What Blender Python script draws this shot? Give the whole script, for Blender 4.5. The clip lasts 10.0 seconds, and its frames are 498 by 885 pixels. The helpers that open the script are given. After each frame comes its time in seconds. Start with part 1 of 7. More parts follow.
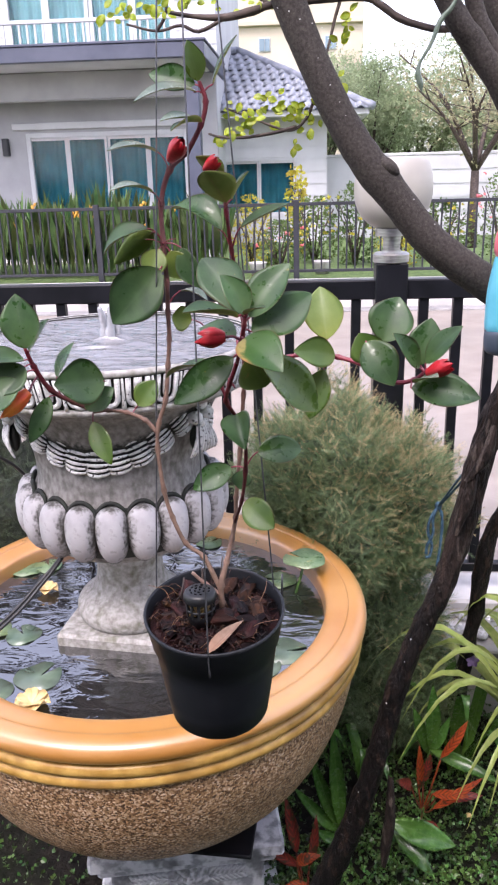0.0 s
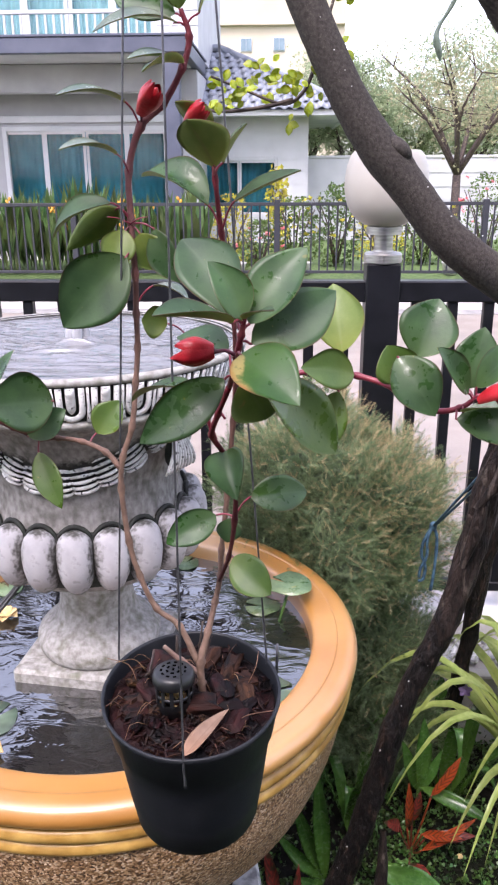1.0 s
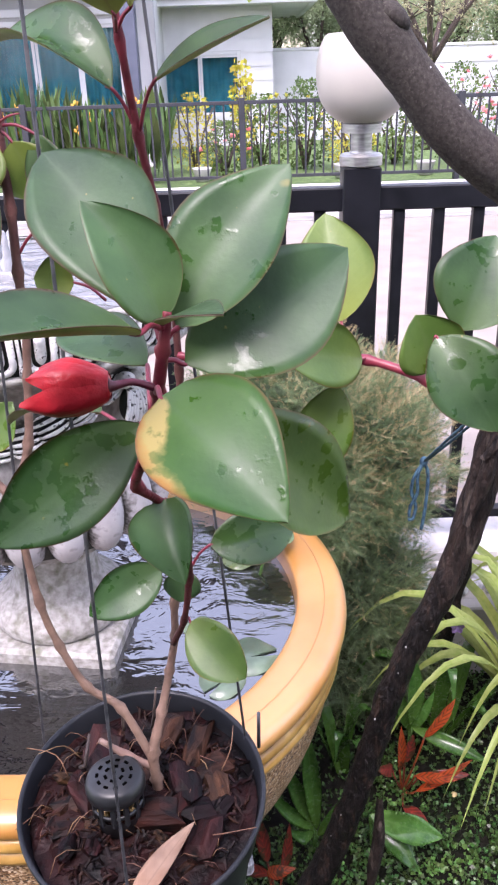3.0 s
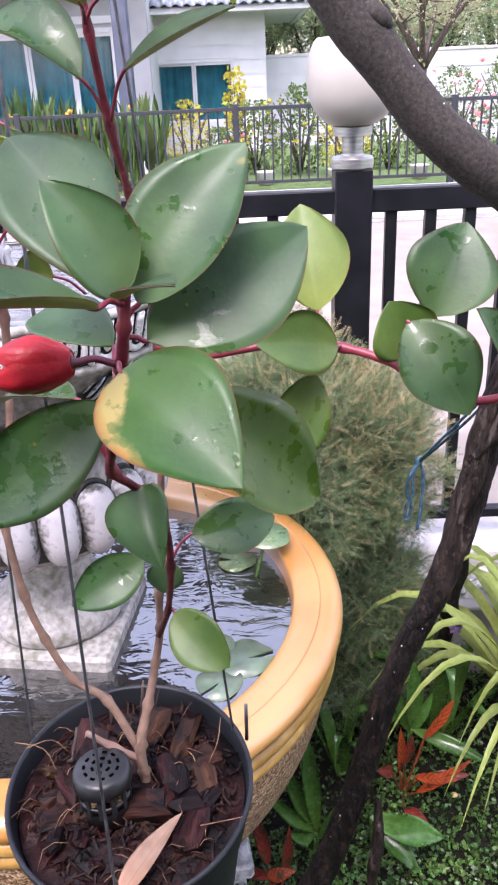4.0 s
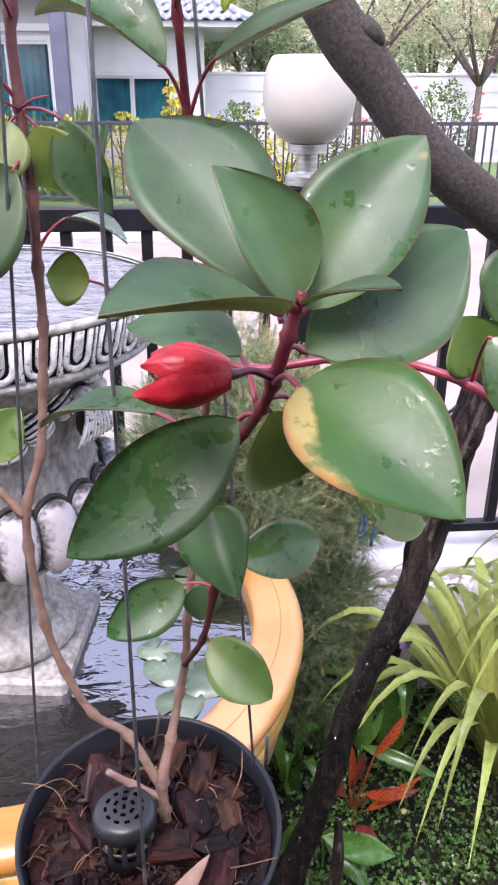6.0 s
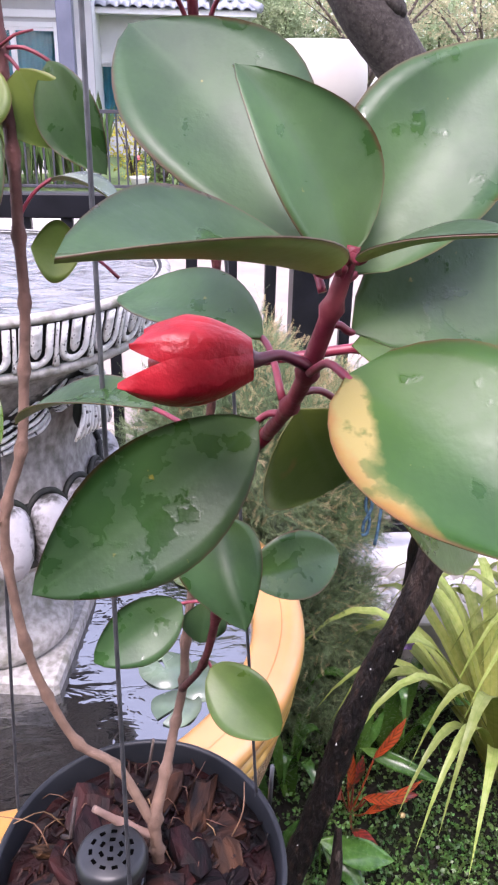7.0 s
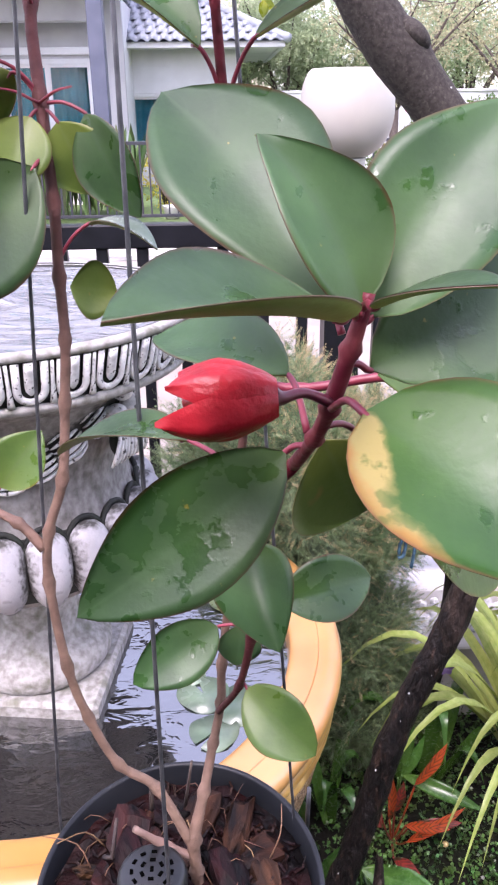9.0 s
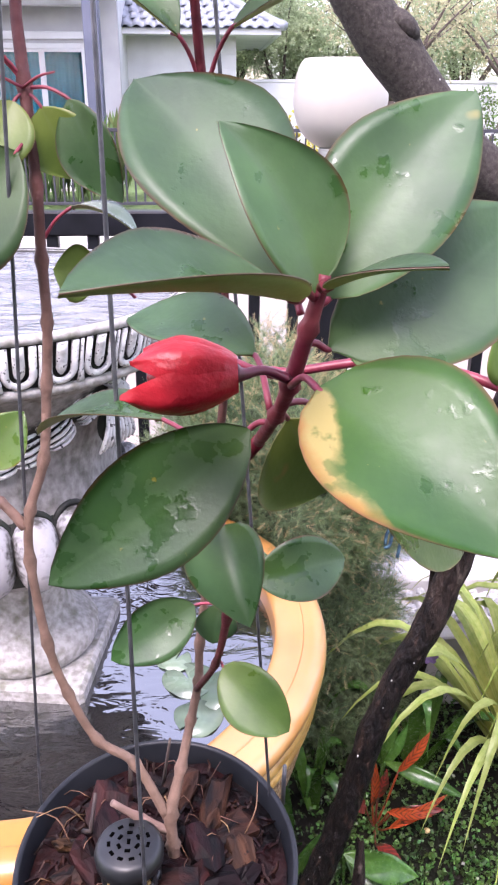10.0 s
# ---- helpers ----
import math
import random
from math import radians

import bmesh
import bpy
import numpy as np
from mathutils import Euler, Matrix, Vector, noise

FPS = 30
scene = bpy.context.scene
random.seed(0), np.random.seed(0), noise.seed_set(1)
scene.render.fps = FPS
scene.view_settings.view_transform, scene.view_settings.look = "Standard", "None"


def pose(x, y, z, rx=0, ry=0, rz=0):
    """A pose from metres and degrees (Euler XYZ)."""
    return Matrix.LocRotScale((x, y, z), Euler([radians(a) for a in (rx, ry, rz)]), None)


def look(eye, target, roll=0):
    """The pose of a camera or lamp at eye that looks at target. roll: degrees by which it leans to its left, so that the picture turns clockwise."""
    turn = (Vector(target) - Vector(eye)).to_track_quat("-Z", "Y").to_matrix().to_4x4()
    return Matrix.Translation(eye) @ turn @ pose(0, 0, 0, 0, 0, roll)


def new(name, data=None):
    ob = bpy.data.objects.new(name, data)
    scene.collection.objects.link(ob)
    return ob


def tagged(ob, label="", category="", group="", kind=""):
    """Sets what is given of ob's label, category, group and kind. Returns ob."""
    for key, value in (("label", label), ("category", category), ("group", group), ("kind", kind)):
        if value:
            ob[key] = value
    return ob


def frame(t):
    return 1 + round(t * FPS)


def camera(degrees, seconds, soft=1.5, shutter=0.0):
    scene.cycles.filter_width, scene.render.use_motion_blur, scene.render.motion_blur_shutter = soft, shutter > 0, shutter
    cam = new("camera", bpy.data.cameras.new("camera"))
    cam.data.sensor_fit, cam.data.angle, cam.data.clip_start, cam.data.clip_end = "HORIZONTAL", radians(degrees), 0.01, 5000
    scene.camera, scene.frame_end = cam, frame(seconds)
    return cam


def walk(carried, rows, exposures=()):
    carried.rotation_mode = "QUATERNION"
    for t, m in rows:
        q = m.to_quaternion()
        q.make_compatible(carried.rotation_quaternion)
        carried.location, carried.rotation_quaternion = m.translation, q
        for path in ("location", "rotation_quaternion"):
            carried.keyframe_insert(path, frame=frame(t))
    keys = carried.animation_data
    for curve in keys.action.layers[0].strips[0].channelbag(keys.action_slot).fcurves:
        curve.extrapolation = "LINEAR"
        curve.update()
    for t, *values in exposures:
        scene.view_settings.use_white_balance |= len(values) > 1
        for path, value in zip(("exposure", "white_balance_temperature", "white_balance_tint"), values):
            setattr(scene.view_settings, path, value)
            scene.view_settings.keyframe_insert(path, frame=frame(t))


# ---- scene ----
cam = camera(35.3, 10.0, 2.2)
PATH = [
    (0, (0.107, 0.115, 1.732), (-0.038, 1.998, 1.074), -1.6),
    (0.5, (0.099, 0.157, 1.719), (-0.064, 2.036, 1.055), -1.4),
    (1, (0.081, 0.306, 1.701), (-0.004, 2.193, 1.044), -0.3),
    (1.5, (0.069, 0.482, 1.709), (0.101, 2.360, 1.019), -1.0),
    (2, (0.066, 0.591, 1.691), (0.188, 2.409, 0.866), -1.8),
    (2.5, (0.089, 0.557, 1.692), (0.101, 2.363, 0.832), -1.4),
    (2.7, (0.084, 0.546, 1.690), (0.060, 2.348, 0.823), -1.6),
    (3.8, (0.083, 0.525, 1.672), (0.070, 2.329, 0.810), -2.6),
    (4, (0.094, 0.528, 1.677), (0.072, 2.336, 0.824), -2.6),
    (4.5, (0.091, 0.530, 1.666), (0.071, 2.341, 0.819), -2.6),
    (5, (0.070, 0.507, 1.664), (0.047, 2.322, 0.824), -2.6),
    (5.5, (0.058, 0.495, 1.659), (0.057, 2.312, 0.823), -2.4),
    (6, (0.031, 0.553, 1.670), (0.185, 2.369, 0.847), 0.3),
    (6.2, (0.025, 0.578, 1.661), (0.206, 2.395, 0.847), 1.2),
    (7.3, (0.033, 0.603, 1.651), (0.175, 2.410, 0.807), 1.1),
    (7.5, (0.034, 0.602, 1.651), (0.169, 2.412, 0.811), 0.7),
    (8, (0.031, 0.602, 1.653), (0.081, 2.429, 0.841), -1.0),
    (8.5, (0.032, 0.595, 1.664), (0.089, 2.432, 0.877), -1.2),
    (9, (0.031, 0.592, 1.658), (0.096, 2.431, 0.873), -0.7),
    (9.5, (0.029, 0.588, 1.659), (0.100, 2.422, 0.862), -0.2),
    (10, (0.037, 0.583, 1.658), (0.124, 2.411, 0.850), 0.3),
]
walk(cam, [(t, look(e, a, r)) for t, e, a, r in PATH], [(0, 1.99, 6550, 25), (1.0, 2.08, 6500, 25), (1.5, 2.14, 6400, 28), (2.0, 2.31, 6350, 32), (2.7, 2.35, 6350, 30), (4.0, 2.37, 6350, 28), (5.5, 2.37, 6350, 28), (6.0, 2.34, 6350, 30), (7.5, 2.50, 6350, 32), (8.0, 2.48, 6350, 32), (8.5, 2.36, 6350, 32), (9.0, 2.43, 6350, 32), (9.5, 2.56, 6350, 32), (10.0, 2.58, 6350, 32)])

# ---- light ----
SUN_EL, SUN_AZ = radians(58), radians(200)
world = bpy.data.worlds.new("overcast")
scene.world = world
world.use_nodes = True
wn, wl = world.node_tree.nodes, world.node_tree.links
wn.clear()
sky = wn.new("ShaderNodeTexSky")
sky.sky_type, sky.sun_disc = "NISHITA", False
sky.sun_elevation, sky.sun_rotation = SUN_EL, SUN_AZ
sky.air_density, sky.dust_density, sky.ozone_density = 1.0, 2.0, 2.0
grey = wn.new("ShaderNodeHueSaturation")
grey.inputs["Saturation"].default_value = 0.55
bg = wn.new("ShaderNodeBackground")
bg.inputs["Strength"].default_value = 0.15
wo = wn.new("ShaderNodeOutputWorld")
wl.new(sky.outputs["Color"], grey.inputs["Color"])
wl.new(grey.outputs["Color"], bg.inputs["Color"])
wl.new(bg.outputs["Background"], wo.inputs["Surface"])
sun_data = bpy.data.lights.new("sun", "SUN")
sun_data.energy, sun_data.angle, sun_data.color = 0.8, radians(25), (1.0, 0.97, 0.93)
sun = new("sun", sun_data)
sun.rotation_euler = (radians(32), 0, radians(-20))


# ---- mesh tools ----
class Geo:
    """Collects vertices, faces, material slots and leaf coordinates for one mesh."""

    def __init__(self):
        self.v, self.f, self.m, self.uv = [], [], [], []

    def add(self, verts, faces, slot=0, uv=None):
        n = len(self.v)
        self.v += [tuple(p) for p in verts]
        self.f += [tuple(i + n for i in f) for f in faces]
        self.m += [slot] * len(faces)
        self.uv += list(uv) if uv else [(0.5, 0.5)] * len(verts)
        return self

    def mesh(self, name, mats, smooth=True):
        me = bpy.data.meshes.new(name)
        me.from_pydata(self.v, [], self.f)
        for mt in mats:
            me.materials.append(mt)
        me.polygons.foreach_set("material_index", self.m)
        me.polygons.foreach_set("use_smooth", [smooth] * len(self.f))
        layer = me.uv_layers.new(name="leaf")
        idx = np.zeros(len(me.loops), dtype=np.int32)
        me.loops.foreach_get("vertex_index", idx)
        layer.data.foreach_set("uv", np.array(self.uv, dtype=np.float32)[idx].ravel())
        me.update()
        return me


def sized(k, c):
    """A place that is k times larger round the point c."""
    return Matrix.Translation(c) @ Matrix.Diagonal((k, k, k, 1)) @ Matrix.Translation(-Vector(c))


PLAIN = Matrix.Identity(4)
GARDEN = sized(1.03, (0, 1.95, 1.25))
POTTED = sized(1.035, (-0.01, 0.903, 1.262))
site = PLAIN


def thing(name, base, label, category, group="", kind=""):
    ob = new(name)
    ob.location = site @ Vector(base)
    ob.empty_display_size = 0.05
    return tagged(ob, label, category, group, kind)


def part(name, geo, material, parent, label="", smooth=True):
    """One mesh object under a thing or part; geometry is given in world metres."""
    mats = material if isinstance(material, (list, tuple)) else [material]
    me = geo if isinstance(geo, bpy.types.Mesh) else geo.mesh(name, mats, smooth)
    me.transform(site)
    ob = new(name, me)
    if parent:
        ob.parent = parent
        if not parent.parent:
            ob.matrix_parent_inverse = Matrix.Translation(-Vector(parent.location))
    if label:
        ob["label"] = label
    return ob


def whole(name, geo, material, label, category, group="", kind="", smooth=True):
    """A thing that is one mesh."""
    return tagged(part(name, geo, material, None, "", smooth), label, category, group, kind)


def piece(name, me, parent, m):
    """A child sharing a mesh, at a world pose."""
    ob = new(name, me)
    ob.parent = parent
    if not parent.parent:
        ob.matrix_parent_inverse = Matrix.Translation(-Vector(parent.location))
    ob.matrix_basis = site @ m
    return ob


def frames(pts):
    """Points with a sideways pair of axes at each, carried along the line."""
    P = [Vector(p) for p in pts]
    T = [(P[min(i + 1, len(P) - 1)] - P[max(i - 1, 0)]).normalized() for i in range(len(P))]
    a = T[0].orthogonal().normalized()
    out = []
    for p, t in zip(P, T):
        a = (a - t * a.dot(t)).normalized()
        out.append((p, a, t.cross(a)))
    return out


def smooth_line(pts, n):
    """Catmull-Rom through the rows (any number of values each), n steps a stretch."""
    A = np.array(pts, dtype=float)
    A = np.vstack([2 * A[0] - A[1], A, 2 * A[-1] - A[-2]])
    out = []
    for i in range(1, len(A) - 2):
        p0, p1, p2, p3 = A[i - 1], A[i], A[i + 1], A[i + 2]
        for k in range(n):
            t = k / n
            out.append(0.5 * (2 * p1 + (p2 - p0) * t + (2 * p0 - 5 * p1 + 4 * p2 - p3) * t * t + (3 * p1 - p0 - 3 * p2 + p3) * t ** 3))
    out.append(A[-2])
    return [tuple(r) for r in out]


def tube(g, rows, seg=8, rough=0.0, scale=20.0, slot=0, steps=0, grain=1.0):
    """A round limb along rows of (x, y, z, radius)."""
    rows = smooth_line(rows, steps) if steps else rows
    fr = frames([r[:3] for r in rows])
    verts, faces = [], []
    for (p, a, b), r in zip(fr, rows):
        for k in range(seg):
            w = 2 * math.pi * k / seg
            d = a * math.cos(w) + b * math.sin(w)
            rr = r[3]
            if rough:
                q = (p + d * r[3]) * scale
                rr *= 1 + rough * noise.noise((q.x, q.y, q.z * grain)) + rough * 0.4 * noise.noise((q.x * 2.7, q.y * 2.7, q.z * 2.7 * grain))
            verts.append(p + d * rr)
    for i in range(len(rows) - 1):
        for k in range(seg):
            j = (k + 1) % seg
            faces.append((i * seg + k, i * seg + j, (i + 1) * seg + j, (i + 1) * seg + k))
    faces.append(tuple(reversed(range(seg))))
    n = (len(rows) - 1) * seg
    faces.append(tuple(range(n, n + seg)))
    return g.add(verts, faces, slot)


def lathe(g, prof, c, seg=48, slot=0, wob=0.0):
    """A turned form from (radius, height) rows round a vertical axis through c."""
    verts, faces = [], []
    for r, z in prof:
        for k in range(seg):
            w = 2 * math.pi * k / seg
            rr = r * (1 + wob * noise.noise((math.cos(w) * 2, math.sin(w) * 2, z * 9)))
            verts.append((c[0] + rr * math.cos(w), c[1] + rr * math.sin(w), c[2] + z))
    for i in range(len(prof) - 1):
        for k in range(seg):
            j = (k + 1) % seg
            faces.append((i * seg + k, i * seg + j, (i + 1) * seg + j, (i + 1) * seg + k))
    return g.add(verts, faces, slot)


def disc(g, c, r, seg=32, slot=0, up=True):
    verts = [(c[0] + r * math.cos(2 * math.pi * k / seg), c[1] + r * math.sin(2 * math.pi * k / seg), c[2]) for k in range(seg)]
    return g.add(verts, [tuple(range(seg)) if up else tuple(reversed(range(seg)))], slot)


def box(g, lo, hi, b=0.0, m=None, slot=0):
    """A box with chamfered edges."""
    b = min(b, *[(h - l) / 2.01 for l, h in zip(lo, hi)])
    if b <= 0:
        vs = [(x, y, z) for z in (lo[2], hi[2]) for y in (lo[1], hi[1]) for x in (lo[0], hi[0])]
        fs = [(0, 2, 3, 1), (4, 5, 7, 6), (0, 1, 5, 4), (2, 6, 7, 3), (0, 4, 6, 2), (1, 3, 7, 5)]
    else:
        vs, key = [], {}
        for sx in (0, 1):
            for sy in (0, 1):
                for sz in (0, 1):
                    c = [(lo, hi)[s][i] for i, s in enumerate((sx, sy, sz))]
                    sg = [1 - 2 * s for s in (sx, sy, sz)]
                    for ax in range(3):
                        p = [c[i] + (0 if i == ax else b * sg[i]) for i in range(3)]
                        key[(sx, sy, sz, ax)] = len(vs)
                        vs.append(tuple(p))
        fs = []
        for ax in range(3):
            o = [i for i in range(3) if i != ax]
            for s in (0, 1):
                ring = []
                for u, v in ((0, 0), (1, 0), (1, 1), (0, 1)):
                    k = [0, 0, 0]
                    k[ax], k[o[0]], k[o[1]] = s, u, v
                    ring.append(key[(*k, ax)])
                fs.append(tuple(ring))
        for ax in range(3):
            o = [i for i in range(3) if i != ax]
            for u in (0, 1):
                for v in (0, 1):
                    k0, k1 = [0, 0, 0], [0, 0, 0]
                    k0[ax], k1[ax] = 0, 1
                    k0[o[0]] = k1[o[0]] = u
                    k0[o[1]] = k1[o[1]] = v
                    fs.append((key[(*k0, o[0])], key[(*k0, o[1])], key[(*k1, o[1])], key[(*k1, o[0])]))
        for sx in (0, 1):
            for sy in (0, 1):
                for sz in (0, 1):
                    fs.append(tuple(key[(sx, sy, sz, ax)] for ax in range(3)))
        # turn every face outwards
        mid = Vector([(l + h) / 2 for l, h in zip(lo, hi)])
        out = []
        for f in fs:
            p = [Vector(vs[i]) for i in f]
            nrm = (p[1] - p[0]).cross(p[2] - p[0])
            cen = sum(p, Vector()) / len(p)
            out.append(f if nrm.dot(cen - mid) > 0 else tuple(reversed(f)))
        fs = out
    if m is not None:
        vs = [m @ Vector(p) for p in vs]
    return g.add(vs, fs, slot)


def ball(g, c, r, seg=12, rings=8, m=None, slot=0):
    """An ellipsoid with radii r."""
    verts, faces = [(0, 0, -r[2])], []
    for i in range(1, rings):
        a = math.pi * i / rings - math.pi / 2
        for k in range(seg):
            w = 2 * math.pi * k / seg
            verts.append((r[0] * math.cos(a) * math.cos(w), r[1] * math.cos(a) * math.sin(w), r[2] * math.sin(a)))
    verts.append((0, 0, r[2]))
    for k in range(seg):
        j = (k + 1) % seg
        faces.append((0, 1 + j, 1 + k))
        for i in range(rings - 2):
            a = 1 + i * seg
            faces.append((a + k, a + j, a + seg + j, a + seg + k))
        a = 1 + (rings - 2) * seg
        faces.append((a + k, a + j, len(verts) - 1))
    M = Matrix.Translation(c) @ (m if m is not None else Matrix.Identity(4))
    return g.add([M @ Vector(p) for p in verts], faces, slot)


FACING = {"F": (0.05, -1, 0.35), "T": (0.0, -0.75, 0.75), "U": (0, -0.18, 1), "V": (0, 0.22, 1), "E": (-0.55, -0.3, 0.8), "B": (-0.1, 0.9, -0.35)}


def blade(g, base, tip, width, face="F", bend=0.12, fold=0.16, thick=0.0011, nu=9, nv=6, full=0.9, slots=(0, 1), wave=0.0, point=1.0, sweep=0.0, blunt=0.78):
    """A thick leaf from base to tip; upper side faces `face`; u runs along, v across."""
    b, t = Vector(base), Vector(tip)
    ax = t - b
    ln = ax.length
    ax.normalize()
    hint = Vector(FACING[face] if isinstance(face, str) else face)
    nrm = (hint - ax * hint.dot(ax)).normalized()
    side = ax.cross(nrm)
    top, bot, uvs = [], [], []
    for i in range(nu + 1):
        u = i / nu
        w = width / 2 * (math.sin(math.pi * u ** full) ** blunt if 0 < u < 1 else 0)
        w *= 1 - 0.25 * point * max(0, u - 0.6)
        for j in range(nv + 1):
            s = 2 * j / nv - 1
            h = fold * abs(s) ** 1.5 * w * 1.6 - bend * ln * (2 * u - 1) ** 2 + bend * ln
            h += wave * w * math.sin(u * 9 + s * 2) * abs(s)
            p = b + ax * (u * ln) + side * (s * w + sweep * ln * (1 - (2 * u - 1) ** 2)) + nrm * h
            # ends stay on the given points
            p -= nrm * (bend * ln - bend * ln * (2 * u - 1) ** 2) * 0.35
            e = thick * (0.25 + 0.75 * (1 - s * s))
            top.append(p + nrm * e * 0.5)
            bot.append(p - nrm * e * 0.5)
            uvs.append((u, j / nv))
    n, c = len(top), nv + 1
    ft = [(i * c + j, i * c + j + 1, (i + 1) * c + j + 1, (i + 1) * c + j) for i in range(nu) for j in range(nv)]
    fb = [tuple(reversed([k + n for k in f])) for f in ft]
    # side x axis may be turned; orient upper faces with nrm
    p = [top[k] for k in ft[(nu // 2) * nv + 1]]
    flip = (p[1] - p[0]).cross(p[2] - p[0]).dot(nrm) < 0
    if flip:
        ft = [tuple(reversed(f)) for f in ft]
        fb = [tuple(reversed(f)) for f in fb]
    rim = []
    for i in range(nu):
        for j in (0, nv):
            rim.append((i * c + j, (i + 1) * c + j, (i + 1) * c + j + n, i * c + j + n))
    base_n = len(g.v)
    g.add(top + bot, ft, slots[0], uvs + uvs)
    g.f += [tuple(k + base_n for k in f) for f in fb + rim]
    g.m += [slots[1]] * len(fb) + [slots[0]] * len(rim)
    return g


def sprig(g, p, d, n, ln, size, rng, slot=0, flat=0.4):
    """A twig's worth of small pointed leaves round the line from p along d."""
    d = Vector(d).normalized()
    a = d.orthogonal().normalized()
    b = d.cross(a)
    for i in range(n):
        q = Vector(p) + d * (ln * (i + 0.3) / n)
        w = rng.uniform(0, 6.283)
        o = (a * math.cos(w) + b * math.sin(w)) * 0.8 + d * rng.uniform(0.2, 0.9)
        o.normalize()
        s = o.cross(Vector((rng.uniform(-1, 1), rng.uniform(-1, 1), rng.uniform(-1, 1)))).normalized()
        L = size * rng.uniform(0.7, 1.3)
        g.add([q, q + o * L * 0.5 + s * L * flat * 0.5, q + o * L, q + o * L * 0.5 - s * L * flat * 0.5], [(0, 1, 2, 3)], slot)


# ---- materials ----
def surf(name, c1, c2, scale=8.0, rough=(0.5, 0.7), bump=0.2, bscale=60.0, dist=0.002, metal=0.0, spec=0.5, detail=6.0, c3=None, scale2=1.5, mix2=0.5, rand=0.0, island=0.0, lo=0.35, hi=0.65, stretch=None, coat=0.0, edge=(0.45, 0.62)):
    """A two-scale mottled surface."""
    mt = bpy.data.materials.new(name)
    mt.use_nodes = True
    N, L = mt.node_tree.nodes, mt.node_tree.links
    bs = N["Principled BSDF"]
    tc = N.new("ShaderNodeTexCoord")
    src = tc.outputs["Object"]
    if stretch:
        mp = N.new("ShaderNodeMapping")
        mp.inputs["Scale"].default_value = stretch
        L.new(src, mp.inputs["Vector"])
        src = mp.outputs["Vector"]

    def nz(sc, det):
        n = N.new("ShaderNodeTexNoise")
        n.inputs["Scale"].default_value, n.inputs["Detail"].default_value = sc, det
        L.new(src, n.inputs["Vector"])
        return n.outputs["Fac"]

    def ramp(fac, a, b, ca, cb):
        r = N.new("ShaderNodeValToRGB")
        r.color_ramp.elements[0].position, r.color_ramp.elements[1].position = a, b
        r.color_ramp.elements[0].color, r.color_ramp.elements[1].color = (*ca, 1), (*cb, 1)
        L.new(fac, r.inputs["Fac"])
        return r.outputs["Color"]

    fine = nz(scale, detail)
    col = ramp(fine, lo, hi, c1, c2)
    if c3:
        big = nz(scale2, 4)
        mask = ramp(big, edge[0], edge[1], (0, 0, 0), (mix2, mix2, mix2))
        mx = N.new("ShaderNodeMix")
        mx.data_type = "RGBA"
        L.new(mask, mx.inputs["Factor"])
        L.new(col, mx.inputs["A"])
        mx.inputs["B"].default_value = (*c3, 1)
        col = mx.outputs["Result"]
    if rand or island:
        if rand:
            inf = N.new("ShaderNodeObjectInfo").outputs["Random"]
        else:
            inf = N.new("ShaderNodeNewGeometry").outputs["Random Per Island"]
        k = rand or island
        hs = N.new("ShaderNodeHueSaturation")
        m1 = N.new("ShaderNodeMapRange")
        m1.inputs["To Min"].default_value, m1.inputs["To Max"].default_value = 1 - k, 1 + k
        L.new(inf, m1.inputs["Value"])
        L.new(m1.outputs["Result"], hs.inputs["Value"])
        m2 = N.new("ShaderNodeMapRange")
        m2.inputs["To Min"].default_value, m2.inputs["To Max"].default_value = 0.5 - 0.05 * k, 0.5 + 0.05 * k
        L.new(inf, m2.inputs["Value"])
        L.new(m2.outputs["Result"], hs.inputs["Hue"])
        L.new(col, hs.inputs["Color"])
        col = hs.outputs["Color"]
    L.new(col, bs.inputs["Base Color"])
    rr = N.new("ShaderNodeMapRange")
    rr.inputs["To Min"].default_value, rr.inputs["To Max"].default_value = rough
    L.new(nz(scale * 0.6, 4), rr.inputs["Value"])
    L.new(rr.outputs["Result"], bs.inputs["Roughness"])
    bs.inputs["Metallic"].default_value = metal
    bs.inputs["Specular IOR Level"].default_value = spec
    bs.inputs["Coat Weight"].default_value = coat
    bs.inputs["Coat Roughness"].default_value = 0.08
    if bump:
        bp = N.new("ShaderNodeBump")
        bp.inputs["Strength"].default_value, bp.inputs["Distance"].default_value = bump, dist
        L.new(nz(bscale, 5), bp.inputs["Height"])
        L.new(bp.outputs["Normal"], bs.inputs["Normal"])
    return mt


